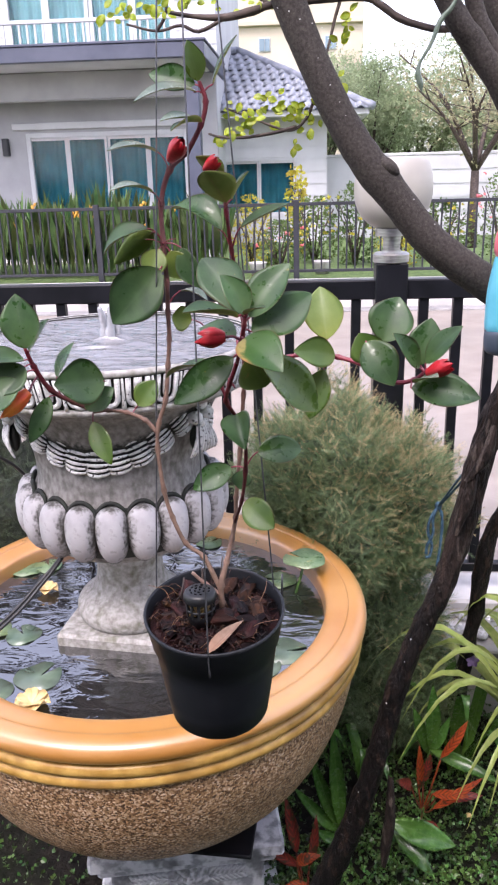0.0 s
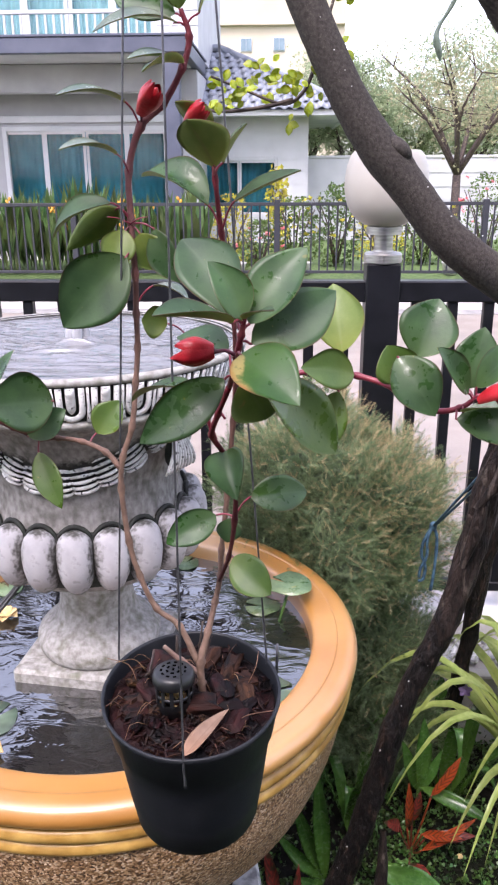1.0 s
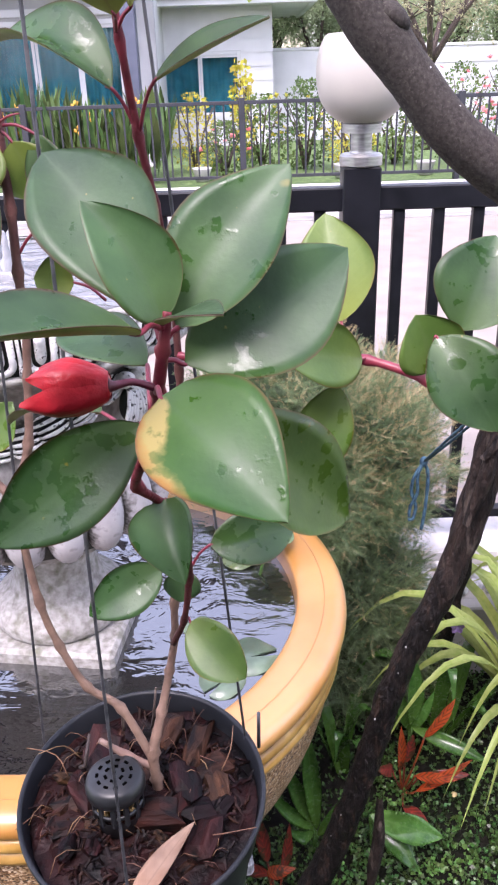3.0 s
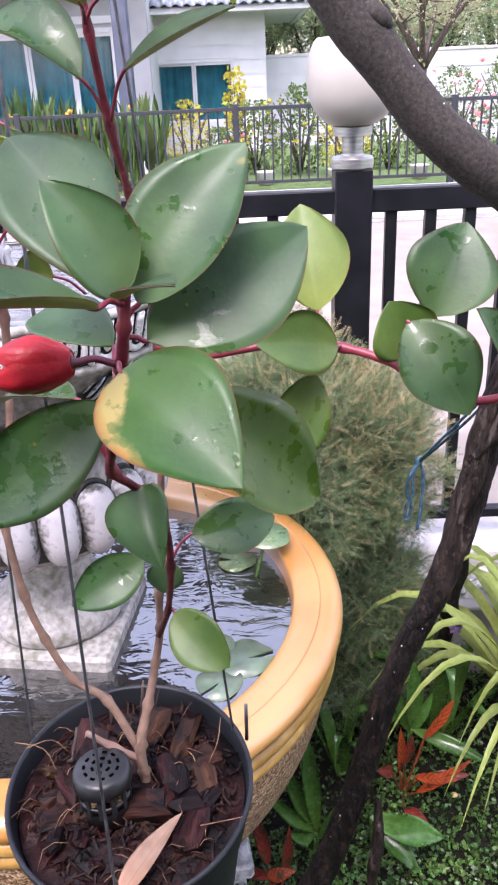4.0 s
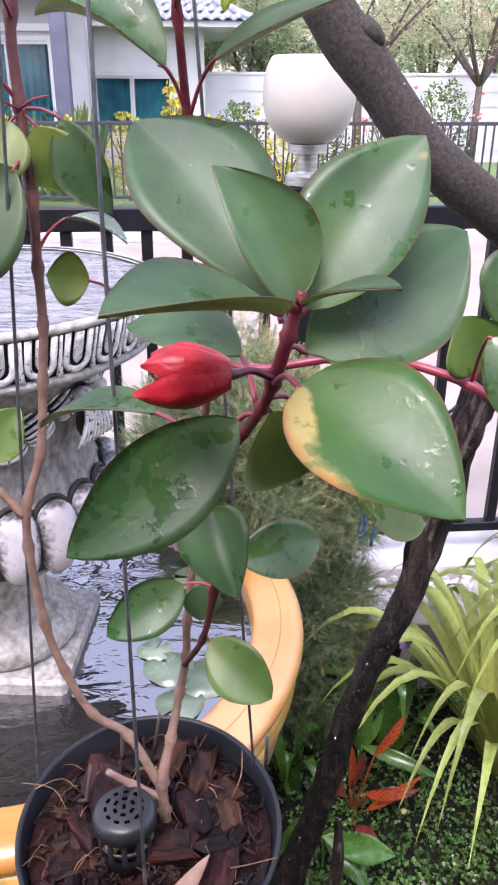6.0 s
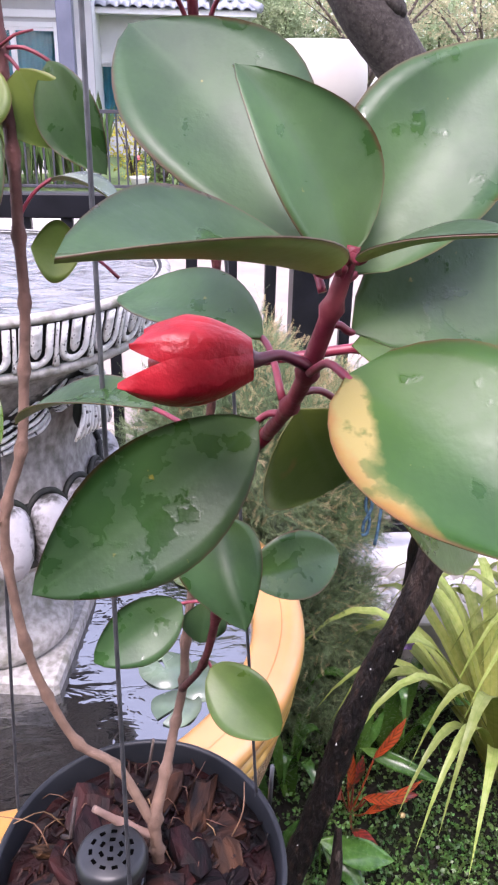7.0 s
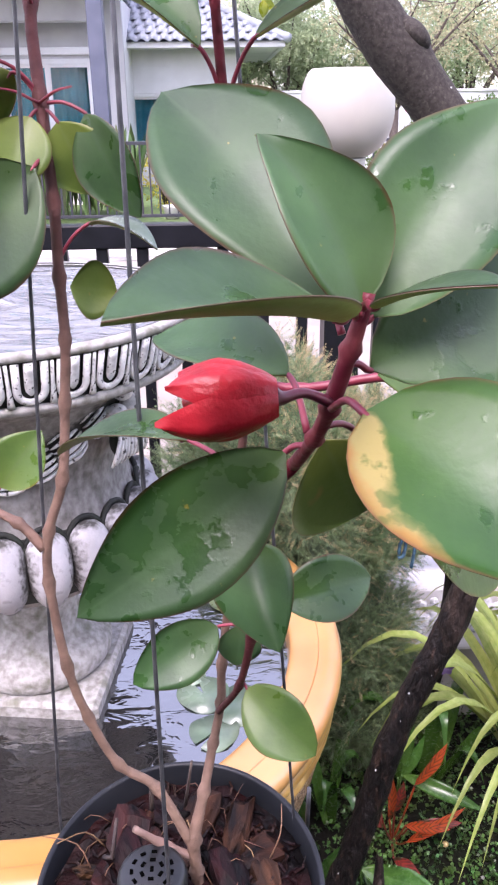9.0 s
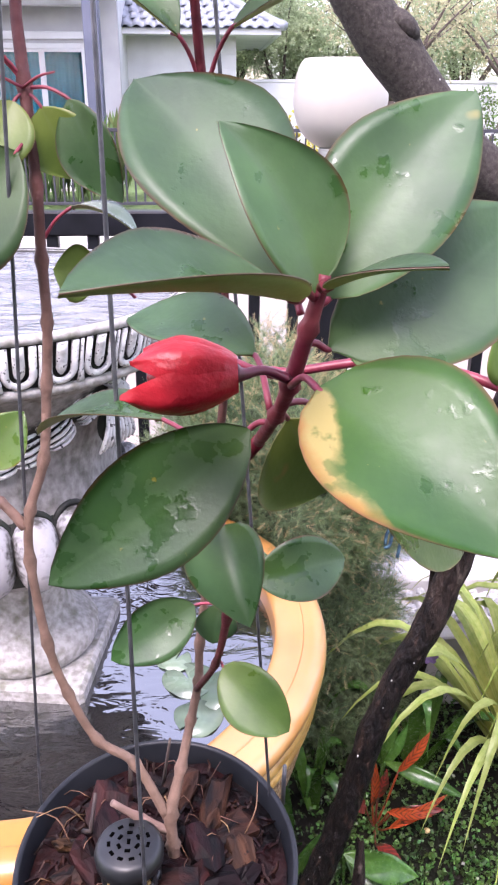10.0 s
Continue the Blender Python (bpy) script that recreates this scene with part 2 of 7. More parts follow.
def leaf_mat(name, deep, light, rib, edge, patch=None, rough=0.3, patch_amount=0.62, bump=0.2, scar=None, veins=0.07, rain=True, gloss=0.0):
    """A waxy leaf: midrib, edge line, mottling and yellow scars from the leaf's own coordinates."""
    mt = bpy.data.materials.new(name)
    mt.use_nodes = True
    N, L = mt.node_tree.nodes, mt.node_tree.links
    bs = N["Principled BSDF"]
    uv = N.new("ShaderNodeUVMap")
    uv.uv_map = "leaf"
    sp = N.new("ShaderNodeSeparateXYZ")
    L.new(uv.outputs["UV"], sp.inputs["Vector"])
    tc = N.new("ShaderNodeTexCoord")

    def math_n(op, a, b=None):
        n = N.new("ShaderNodeMath")
        n.operation = op
        for k, q in enumerate((a, b)):
            if q is None:
                continue
            if isinstance(q, (int, float)):
                n.inputs[k].default_value = q
            else:
                L.new(q, n.inputs[k])
        return n.outputs[0]

    def nz(sc, det=4):
        n = N.new("ShaderNodeTexNoise")
        n.inputs["Scale"].default_value, n.inputs["Detail"].default_value = sc, det
        L.new(tc.outputs["Object"], n.inputs["Vector"])
        return n.outputs["Fac"]

    def ramp(fac, a, b, ca, cb):
        r = N.new("ShaderNodeValToRGB")
        r.color_ramp.elements[0].position, r.color_ramp.elements[1].position = a, b
        r.color_ramp.elements[0].color, r.color_ramp.elements[1].color = (*ca, 1), (*cb, 1)
        L.new(fac, r.inputs["Fac"])
        return r.outputs["Color"]

    def blend(fac, a, b):
        m = N.new("ShaderNodeMix")
        m.data_type = "RGBA"
        L.new(fac, m.inputs["Factor"])
        for s, q in (("A", a), ("B", b)):
            if isinstance(q, tuple):
                m.inputs[s].default_value = (*q, 1)
            else:
                L.new(q, m.inputs[s])
        return m.outputs["Result"]

    across = math_n("MULTIPLY", math_n("ABSOLUTE", math_n("SUBTRACT", sp.outputs["Y"], 0.5)), 2.0)
    info = N.new("ShaderNodeObjectInfo").outputs["Random"]
    col = ramp(nz(55), 0.3, 0.7, deep, light)
    hs = N.new("ShaderNodeHueSaturation")
    m1 = N.new("ShaderNodeMapRange")
    m1.inputs["To Min"].default_value, m1.inputs["To Max"].default_value = 0.8, 1.25
    L.new(info, m1.inputs["Value"])
    L.new(m1.outputs["Result"], hs.inputs["Value"])
    L.new(col, hs.inputs["Color"])
    col = hs.outputs["Color"]
    # paler towards the stalk, with slanting side veins
    warm = tuple(min(1, c * k) for c, k in zip(light, (1.7, 1.25, 0.9)))
    col = blend(ramp(math_n("ADD", sp.outputs["X"], math_n("MULTIPLY", math_n("SUBTRACT", nz(45), 0.5), 0.5)), 0.0, 0.5, (0.38, 0.38, 0.38), (0, 0, 0)), col, warm)
    vein = math_n("SINE", math_n("MULTIPLY", math_n("SUBTRACT", sp.outputs["X"], math_n("MULTIPLY", across, 0.22)), 46.0))
    col = blend(ramp(vein, 0.86 if veins < 0.5 else 0.1, 1.0, (0, 0, 0), (veins, veins, veins)), col, rib)
    ribm = ramp(across, 0.02, 0.10, (0.3, 0.3, 0.3), (0, 0, 0))
    col = blend(ribm, col, rib)
    if patch:
        pm = ramp(nz(38, 3), patch_amount, patch_amount + 0.04, (0, 0, 0), (0.9, 0.9, 0.9))
        col = blend(pm, col, patch)
    if scar:
        # a torn yellow area on one half of the blade, nearest its base
        f = math_n("ADD", math_n("SUBTRACT", math_n("MULTIPLY", sp.outputs["Y"], 1.5), math_n("MULTIPLY", sp.outputs["X"], 1.2)), math_n("MULTIPLY", math_n("SUBTRACT", nz(70, 5), 0.5), 0.9))
        tan = blend(ramp(math_n("ADD", math_n("MULTIPLY", across, 0.8), math_n("MULTIPLY", math_n("SUBTRACT", nz(120, 4), 0.5), 0.7)), 0.62, 0.8, (0, 0, 0), (0.75, 0.75, 0.75)), scar, (0.36, 0.15, 0.035))
        green_fleck = ramp(nz(160, 4), 0.56, 0.62, (0.85, 0.85, 0.85), (0.35, 0.35, 0.35))
        col = blend(math_n("MULTIPLY", ramp(f, 0.66, 0.80, (0, 0, 0), (1, 1, 1)), green_fleck), col, tan)
    if patch:
        col = blend(ramp(nz(300, 3), 0.74, 0.78, (0, 0, 0), (0.6, 0.6, 0.6)), col, patch)
    em = ramp(math_n("ADD", across, math_n("MULTIPLY", math_n("SUBTRACT", nz(60, 3), 0.5), 0.12)), 0.95, 1.0, (0, 0, 0), (0.6, 0.6, 0.6))
    col = blend(em, col, edge)
    film = ramp(math_n("ADD", nz(120, 6), math_n("MULTIPLY", math_n("SUBTRACT", nz(22, 2), 0.5), 0.9)), 0.60, 0.65, (0, 0, 0), (0.85, 0.85, 0.85))
    film = film if rain else math_n("MULTIPLY", film, 0.0)
    soaked = N.new("ShaderNodeHueSaturation")
    soaked.inputs["Value"].default_value, soaked.inputs["Saturation"].default_value = 0.82, 1.15
    L.new(col, soaked.inputs["Color"])
    col = blend(film, col, soaked.outputs["Color"])
    L.new(col, bs.inputs["Base Color"])
    rr = N.new("ShaderNodeMapRange")
    rr.inputs["To Min"].default_value, rr.inputs["To Max"].default_value = rough - 0.14, rough + 0.2
    L.new(math_n("ADD", math_n("MULTIPLY", nz(90), 0.6), math_n("MULTIPLY", nz(700, 2), 0.4)), rr.inputs["Value"])
    # beads and films of rain water lie on the blade
    wet = N.new("ShaderNodeMix")
    L.new(film, wet.inputs["Factor"])
    L.new(rr.outputs["Result"], wet.inputs["A"])
    wet.inputs["B"].default_value = 0.16
    L.new(wet.outputs["Result"], bs.inputs["Roughness"])
    bs.inputs["Specular IOR Level"].default_value = 0.40
    bs.inputs["Coat Weight"].default_value = gloss
    bs.inputs["Coat Roughness"].default_value = 0.5
    bp = N.new("ShaderNodeBump")
    bp.inputs["Strength"].default_value, bp.inputs["Distance"].default_value = bump, 0.001
    L.new(math_n("ADD", math_n("ADD", nz(70, 3), math_n("MULTIPLY", nz(520, 2), 0.4)), math_n("MULTIPLY", film, 0.35)), bp.inputs["Height"])
    L.new(bp.outputs["Normal"], bs.inputs["Normal"])
    return mt


def thin(mt, share=0.45):
    """Lets part of the light through a thin leaf."""
    N, L = mt.node_tree.nodes, mt.node_tree.links
    bs, out = N["Principled BSDF"], N["Material Output"]
    tr, mx = N.new("ShaderNodeBsdfTranslucent"), N.new("ShaderNodeMixShader")
    mx.inputs["Fac"].default_value = share
    L.new(bs.inputs["Base Color"].links[0].from_socket, tr.inputs["Color"])
    L.new(bs.outputs["BSDF"], mx.inputs[1])
    L.new(tr.outputs["BSDF"], mx.inputs[2])
    L.new(mx.outputs["Shader"], out.inputs["Surface"])


def pebble_mat(name):
    """Washed gravel set in brown mortar."""
    mt = surf(name, (0.10, 0.055, 0.025), (0.22, 0.13, 0.07), 40, (0.35, 0.6), 0.1, 200)
    N, L = mt.node_tree.nodes, mt.node_tree.links
    bs = N["Principled BSDF"]
    tc = N.new("ShaderNodeTexCoord")
    vo = N.new("ShaderNodeTexVoronoi")
    vo.inputs["Scale"].default_value = 230
    L.new(tc.outputs["Object"], vo.inputs["Vector"])
    r = N.new("ShaderNodeValToRGB")
    e = r.color_ramp.elements
    e[0].position, e[0].color = 0.0, (0.06, 0.03, 0.015, 1)
    e[1].position, e[1].color = 1.0, (0.72, 0.58, 0.42, 1)
    for pos, c in ((0.3, (0.21, 0.11, 0.046, 1)), (0.55, (0.36, 0.21, 0.10, 1)), (0.8, (0.56, 0.37, 0.21, 1))):
        q = e.new(pos)
        q.color = c
    sp = N.new("ShaderNodeSeparateColor")
    L.new(vo.outputs["Color"], sp.inputs["Color"])
    L.new(sp.outputs["Red"], r.inputs["Fac"])
    L.new(r.outputs["Color"], bs.inputs["Base Color"])
    bp = N.new("ShaderNodeBump")
    bp.invert = True
    bp.inputs["Strength"].default_value, bp.inputs["Distance"].default_value = 0.8, 0.003
    L.new(vo.outputs["Distance"], bp.inputs["Height"])
    L.new(bp.outputs["Normal"], bs.inputs["Normal"])
    return mt


def water_mat(name, base, rough, strength, stretch=(5, 14, 5), dist=0.02, detail=3, ior=1.6):
    mt = bpy.data.materials.new(name)
    mt.use_nodes = True
    N, L = mt.node_tree.nodes, mt.node_tree.links
    bs = N["Principled BSDF"]
    tc, mp = N.new("ShaderNodeTexCoord"), N.new("ShaderNodeMapping")
    mp.inputs["Scale"].default_value = stretch
    L.new(tc.outputs["Object"], mp.inputs["Vector"])
    nz = N.new("ShaderNodeTexNoise")
    nz.inputs["Scale"].default_value, nz.inputs["Detail"].default_value, nz.inputs["Distortion"].default_value = 2.2, detail, 0.8
    L.new(mp.outputs["Vector"], nz.inputs["Vector"])
    bp = N.new("ShaderNodeBump")
    bp.inputs["Strength"].default_value, bp.inputs["Distance"].default_value = strength, dist
    L.new(nz.outputs["Fac"], bp.inputs["Height"])
    L.new(bp.outputs["Normal"], bs.inputs["Normal"])
    bs.inputs["Base Color"].default_value = (*base, 1)
    bs.inputs["Roughness"].default_value = rough
    bs.inputs["IOR"].default_value = ior
    bs.inputs["Specular IOR Level"].default_value = 1.0
    return mt


def glass_mat(name):
    mt = bpy.data.materials.new(name)
    mt.use_nodes = True
    N, L = mt.node_tree.nodes, mt.node_tree.links
    N.remove(N["Principled BSDF"])
    tr, gl, mx, fr = N.new("ShaderNodeBsdfTransparent"), N.new("ShaderNodeBsdfGlossy"), N.new("ShaderNodeMixShader"), N.new("ShaderNodeFresnel")
    tr.inputs["Color"].default_value = (0.72, 0.88, 0.9, 1)
    gl.inputs["Roughness"].default_value = 0.03
    fr.inputs["IOR"].default_value = 1.35
    L.new(fr.outputs["Fac"], mx.inputs["Fac"])
    L.new(tr.outputs["BSDF"], mx.inputs[1])
    L.new(gl.outputs["BSDF"], mx.inputs[2])
    L.new(mx.outputs["Shader"], N["Material Output"].inputs["Surface"])
    return mt


M_POT = surf("black_plastic", (0.009, 0.011, 0.014), (0.017, 0.019, 0.023), 30, (0.34, 0.52), 0.15, 300, 0.0006, c3=(0.024, 0.025, 0.027), scale2=18, mix2=0.35, spec=0.28)
M_WIRE = surf("galvanised_wire", (0.06, 0.063, 0.07), (0.13, 0.13, 0.14), 120, (0.4, 0.6), 0.2, 400, 0.0004, metal=0.6)
M_CHIP = surf("pine_bark", (0.002, 0.001, 0.001), (0.046, 0.0125, 0.0085), 160, (0.45, 0.8), 1.0, 260, 0.003, rand=0.8, stretch=(0.22, 1, 1), lo=0.40, hi=0.72, spec=0.18)
M_CHIP_I = surf("bark_fines", (0.002, 0.001, 0.001), (0.024, 0.0065, 0.0045), 60, (0.4, 0.75), 0.9, 160, 0.003, island=0.5, spec=0.2)
M_ROOT = surf("dry_roots", (0.07, 0.03, 0.014), (0.22, 0.115, 0.06), 60, (0.6, 0.8), 0.2, 200, island=0.5)
M_DRY = leaf_mat("dry_leaf_tan", (0.15, 0.092, 0.062), (0.25, 0.165, 0.118), (0.09, 0.05, 0.035), (0.12, 0.07, 0.045), None, rough=0.6, rain=False)
M_STEM = surf("woody_stem", (0.15, 0.095, 0.075), (0.29, 0.195, 0.155), 60, (0.5, 0.75), 0.5, 220, 0.001, c3=(0.22, 0.11, 0.085), scale2=14, mix2=0.5)
M_GROW = surf("ageing_stem", (0.62, 0.62, 0.62), (1.0, 1.0, 1.0), 90, (0.5, 0.75), 0.8, 260, 0.0015, spec=0.3, detail=10)
N, L = M_GROW.node_tree.nodes, M_GROW.node_tree.links
uvn, sep, age, mul = N.new("ShaderNodeUVMap"), N.new("ShaderNodeSeparateXYZ"), N.new("ShaderNodeValToRGB"), N.new("ShaderNodeMix")
uvn.uv_map = "leaf"
for pos, c in ((0.0, (0.225, 0.145, 0.105)), (0.33, (0.20, 0.12, 0.09)), (0.52, (0.12, 0.05, 0.042)), (0.74, (0.10, 0.017, 0.022)), (1.0, (0.20, 0.013, 0.027))):
    e = age.color_ramp.elements[0] if pos == 0 else age.color_ramp.elements[-1] if pos == 1 else age.color_ramp.elements.new(pos)
    e.color = (*c, 1)
mul.data_type, mul.blend_type = "RGBA", "MULTIPLY"
mul.inputs["Factor"].default_value = 1.0
L.new(N["Principled BSDF"].inputs["Base Color"].links[0].from_socket, mul.inputs["A"])
L.new(uvn.outputs["UV"], sep.inputs["Vector"])
L.new(sep.outputs["X"], age.inputs["Fac"])
L.new(age.outputs["Color"], mul.inputs["B"])
L.new(mul.outputs["Result"], N["Principled BSDF"].inputs["Base Color"])
M_RED = surf("red_petiole", (0.14, 0.012, 0.028), (0.26, 0.036, 0.056), 60, (0.3, 0.5), 0.15, 240, 0.0006)
M_HEAD = surf("crimson_shoot", (0.12, 0.013, 0.024), (0.22, 0.045, 0.05), 90, (0.35, 0.55), 0.6, 240, 0.001, spec=0.35)
M_CALYX = surf("purple_calyx", (0.06, 0.008, 0.02), (0.12, 0.018, 0.035), 60, (0.3, 0.5), 0.2, 240, 0.0006)
M_FLOWER = surf("red_petal", (0.25, 0.005, 0.010), (0.43, 0.014, 0.022), 90, (0.30, 0.52), 0.8, 200, 0.001, spec=0.4)
M_ORANGEFL = surf("orange_petal", (0.62, 0.05, 0.02), (0.75, 0.22, 0.03), 40, (0.35, 0.5), 0.2, 160, 0.0008)
M_LEAF = leaf_mat("waxy_leaf", (0.0135, 0.043, 0.0115), (0.038, 0.088, 0.027), (0.05, 0.092, 0.042), (0.11, 0.035, 0.028), (0.26, 0.21, 0.05), 0.44, 0.70, gloss=0.08)
M_LEAFM = leaf_mat("mid_green_leaf", (0.040, 0.085, 0.014), (0.070, 0.125, 0.024), (0.08, 0.12, 0.04), (0.16, 0.09, 0.03), (0.24, 0.17, 0.04), 0.40, 0.72, gloss=0.10)
M_LEAFY = leaf_mat("pale_waxy_leaf", (0.062, 0.108, 0.016), (0.112, 0.165, 0.030), (0.13, 0.18, 0.055), (0.18, 0.10, 0.035), (0.24, 0.15, 0.03), 0.42, 0.73, rain=False)
# light coming through the blade is put into this brighter yellow-green
M_LEAFB = leaf_mat("backlit_yellow_leaf", (0.10, 0.165, 0.03), (0.165, 0.235, 0.055), (0.20, 0.26, 0.09), (0.20, 0.13, 0.05), (0.28, 0.20, 0.06), 0.42, 0.68, rain=False)
M_UNDER = leaf_mat("leaf_underside", (0.16, 0.22, 0.045), (0.27, 0.31, 0.085), (0.24, 0.16, 0.08), (0.20, 0.08, 0.04), (0.34, 0.24, 0.06), 0.5, 0.72, rain=False)
# leaf tops' sky sheen put into the colour; the hanging shoot shares it
M_GREYSHEEN = leaf_mat("grey_green_sheen", (0.10, 0.15, 0.11), (0.17, 0.22, 0.17), (0.2, 0.24, 0.19), (0.12, 0.10, 0.07), None, 0.22)
M_VARI = leaf_mat("scarred_leaf", (0.013, 0.050, 0.006), (0.028, 0.080, 0.012), (0.04, 0.09, 0.03), (0.16, 0.06, 0.035), (0.32, 0.26, 0.07), 0.42, 0.74, scar=(0.31, 0.245, 0.085), gloss=0.05)
M_URN = surf("weathered_white_plaster", (0.20, 0.192, 0.17), (0.37, 0.36, 0.34), 75, (0.55, 0.85), 0.6, 120, 0.003, c3=(0.10, 0.105, 0.058), scale2=30, mix2=0.65, lo=0.32, hi=0.62, edge=(0.54, 0.70), detail=14)
M_URNW = surf("white_worn_relief", (0.44, 0.44, 0.43), (0.68, 0.68, 0.67), 60, (0.5, 0.8), 0.8, 160, 0.003, c3=(0.02, 0.02, 0.018), scale2=130, mix2=0.9, lo=0.35, hi=0.5, edge=(0.60, 0.64), detail=14)
M_GAD = surf("white_gadroon_plaster", (0.27, 0.265, 0.275), (0.42, 0.415, 0.43), 16, (0.5, 0.8), 0.4, 140, 0.002, c3=(0.15, 0.145, 0.135), scale2=60, mix2=0.5, lo=0.3, hi=0.6, rand=0.1, edge=(0.56, 0.68), detail=14)
# near-black plaster for the rim, arches and grounds behind the relief
M_URND = surf("near_black_plaster", (0.003, 0.0035, 0.003), (0.028, 0.028, 0.024), 30, (0.6, 0.9), 0.6, 90, 0.003, c3=(0.012, 0.022, 0.010), scale2=10, mix2=0.6, lo=0.45, hi=0.9)
M_GLAZE = surf("ochre_glaze", (0.41, 0.172, 0.022), (0.485, 0.222, 0.045), 5, (0.12, 0.24), 0.08, 60, 0.002, c3=(0.55, 0.31, 0.10), scale2=3, mix2=0.4, coat=1.0, spec=0.4)
M_GOLD = surf("gold_band", (0.36, 0.19, 0.035), (0.58, 0.36, 0.10), 22, (0.25, 0.45), 0.25, 80, 0.002, c3=(0.24, 0.12, 0.03), scale2=10, mix2=0.5)
M_PEBBLE = pebble_mat("washed_gravel")
M_WATER = water_mat("pond_water", (0.008, 0.008, 0.009), 0.02, 0.14, (5.0, 10.0, 5.0), 0.03, 3.0, 2.3)
M_WATERTOP = water_mat("running_water", (0.15, 0.15, 0.152), 0.05, 0.5, (2.2, 13, 5), 0.05, 4, 1.95)
M_FOAM = water_mat("splash", (0.32, 0.33, 0.35), 0.08, 0.8, (60, 60, 60), 0.004)
M_PAD = leaf_mat("lily_pad", (0.09, 0.16, 0.08), (0.17, 0.25, 0.13), (0.2, 0.27, 0.15), (0.12, 0.12, 0.05), (0.30, 0.30, 0.12), 0.35, 0.66)
M_PADDROWN = surf("sunken_pad", (0.09, 0.15, 0.10), (0.19, 0.26, 0.18), 14, (0.15, 0.35), 0.2, 60, c3=(0.06, 0.08, 0.065), scale2=9, mix2=0.6)
M_STONE = surf("grey_cast_stone", (0.26, 0.27, 0.28), (0.56, 0.57, 0.58), 30, (0.6, 0.85), 0.7, 90, 0.003, c3=(0.10, 0.10, 0.10), scale2=12, mix2=0.75, lo=0.40, hi=0.56, edge=(0.52, 0.62), detail=12)
M_FENCE = surf("black_paint", (0.004, 0.0043, 0.006), (0.009, 0.0095, 0.0125), 12, (0.3, 0.5), 0.12, 120, 0.001, spec=0.25)
M_FENCEFAR = surf("charcoal_paint", (0.008, 0.009, 0.013), (0.016, 0.017, 0.024), 6, (0.4, 0.55), 0.1, 60, 0.001)
M_CHROME = surf("brushed_steel", (0.26, 0.255, 0.25), (0.42, 0.41, 0.40), 18, (0.3, 0.45), 0.1, 120, 0.0008, metal=0.85, stretch=(1, 1, 6))
M_GLOBE = surf("opal_globe", (0.31, 0.288, 0.252), (0.37, 0.347, 0.305), 4, (0.35, 0.5), 0.03, 30, 0.001)
M_BARK = surf("smooth_bark", (0.030, 0.025, 0.022), (0.062, 0.053, 0.046), 200, (0.65, 0.9), 0.5, 420, 0.002, c3=(0.10, 0.088, 0.074), scale2=330, mix2=0.5, detail=10, spec=0.25, edge=(0.58, 0.66))
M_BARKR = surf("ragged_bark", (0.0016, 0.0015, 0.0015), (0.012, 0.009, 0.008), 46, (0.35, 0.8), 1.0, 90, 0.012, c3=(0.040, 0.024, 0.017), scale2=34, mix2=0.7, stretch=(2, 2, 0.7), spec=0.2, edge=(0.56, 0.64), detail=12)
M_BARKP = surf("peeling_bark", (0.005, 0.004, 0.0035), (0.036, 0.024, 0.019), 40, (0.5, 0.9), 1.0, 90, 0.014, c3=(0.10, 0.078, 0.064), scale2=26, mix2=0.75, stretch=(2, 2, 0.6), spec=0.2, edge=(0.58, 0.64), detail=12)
M_LICHEN = surf("pale_lichen", (0.5, 0.5, 0.48), (0.7, 0.7, 0.68), 60, (0.7, 0.9), 0.3, 150)
M_TWIG = surf("dark_twig", (0.03, 0.02, 0.018), (0.09, 0.065, 0.05), 40, (0.6, 0.85), 0.5, 120, 0.002)
M_LIME = leaf_mat("lime_leaflet", (0.30, 0.40, 0.05), (0.46, 0.54, 0.10), (0.4, 0.46, 0.1), (0.34, 0.4, 0.06), None, 0.4)
M_NEEDLE = surf("needle_green", (0.095, 0.158, 0.07), (0.245, 0.31, 0.155), 14, (0.5, 0.7), 0, island=0.5)
# inner shade of the bushes put into a dark green
M_DEEP = surf("shade_core_green", (0.03, 0.05, 0.022), (0.085, 0.115, 0.05), 60, (0.7, 0.9), 1.0, 60, 0.02)
M_NEEDLET = surf("needle_tips", (0.40, 0.31, 0.16), (0.58, 0.46, 0.26), 14, (0.5, 0.7), 0, island=0.3)
M_SOIL = surf("garden_soil", (0.004, 0.0032, 0.0027), (0.015, 0.012, 0.009), 18, (0.75, 0.95), 0.8, 50, 0.012, c3=(0.007, 0.011, 0.004), scale2=4, mix2=0.6, spec=0.2)
M_COVER = surf("ground_cover", (0.022, 0.062, 0.012), (0.095, 0.18, 0.04), 12, (0.3, 0.55), 0, island=0.6)
M_STRAP = leaf_mat("strap_leaf", (0.022, 0.072, 0.012), (0.055, 0.135, 0.026), (0.10, 0.18, 0.055), (0.04, 0.09, 0.02), None, 0.22, rain=False)
M_CROTON = leaf_mat("red_croton_leaf", (0.25, 0.032, 0.011), (0.38, 0.075, 0.016), (0.020, 0.014, 0.008), (0.34, 0.06, 0.02), (0.03, 0.02, 0.01), 0.38, 0.60, veins=0.75, rain=False)
M_CROTOND = leaf_mat("maroon_croton_leaf", (0.05, 0.012, 0.010), (0.14, 0.025, 0.018), (0.38, 0.045, 0.03), (0.3, 0.04, 0.025), (0.03, 0.03, 0.012), 0.35, 0.55, veins=0.5, rain=False)
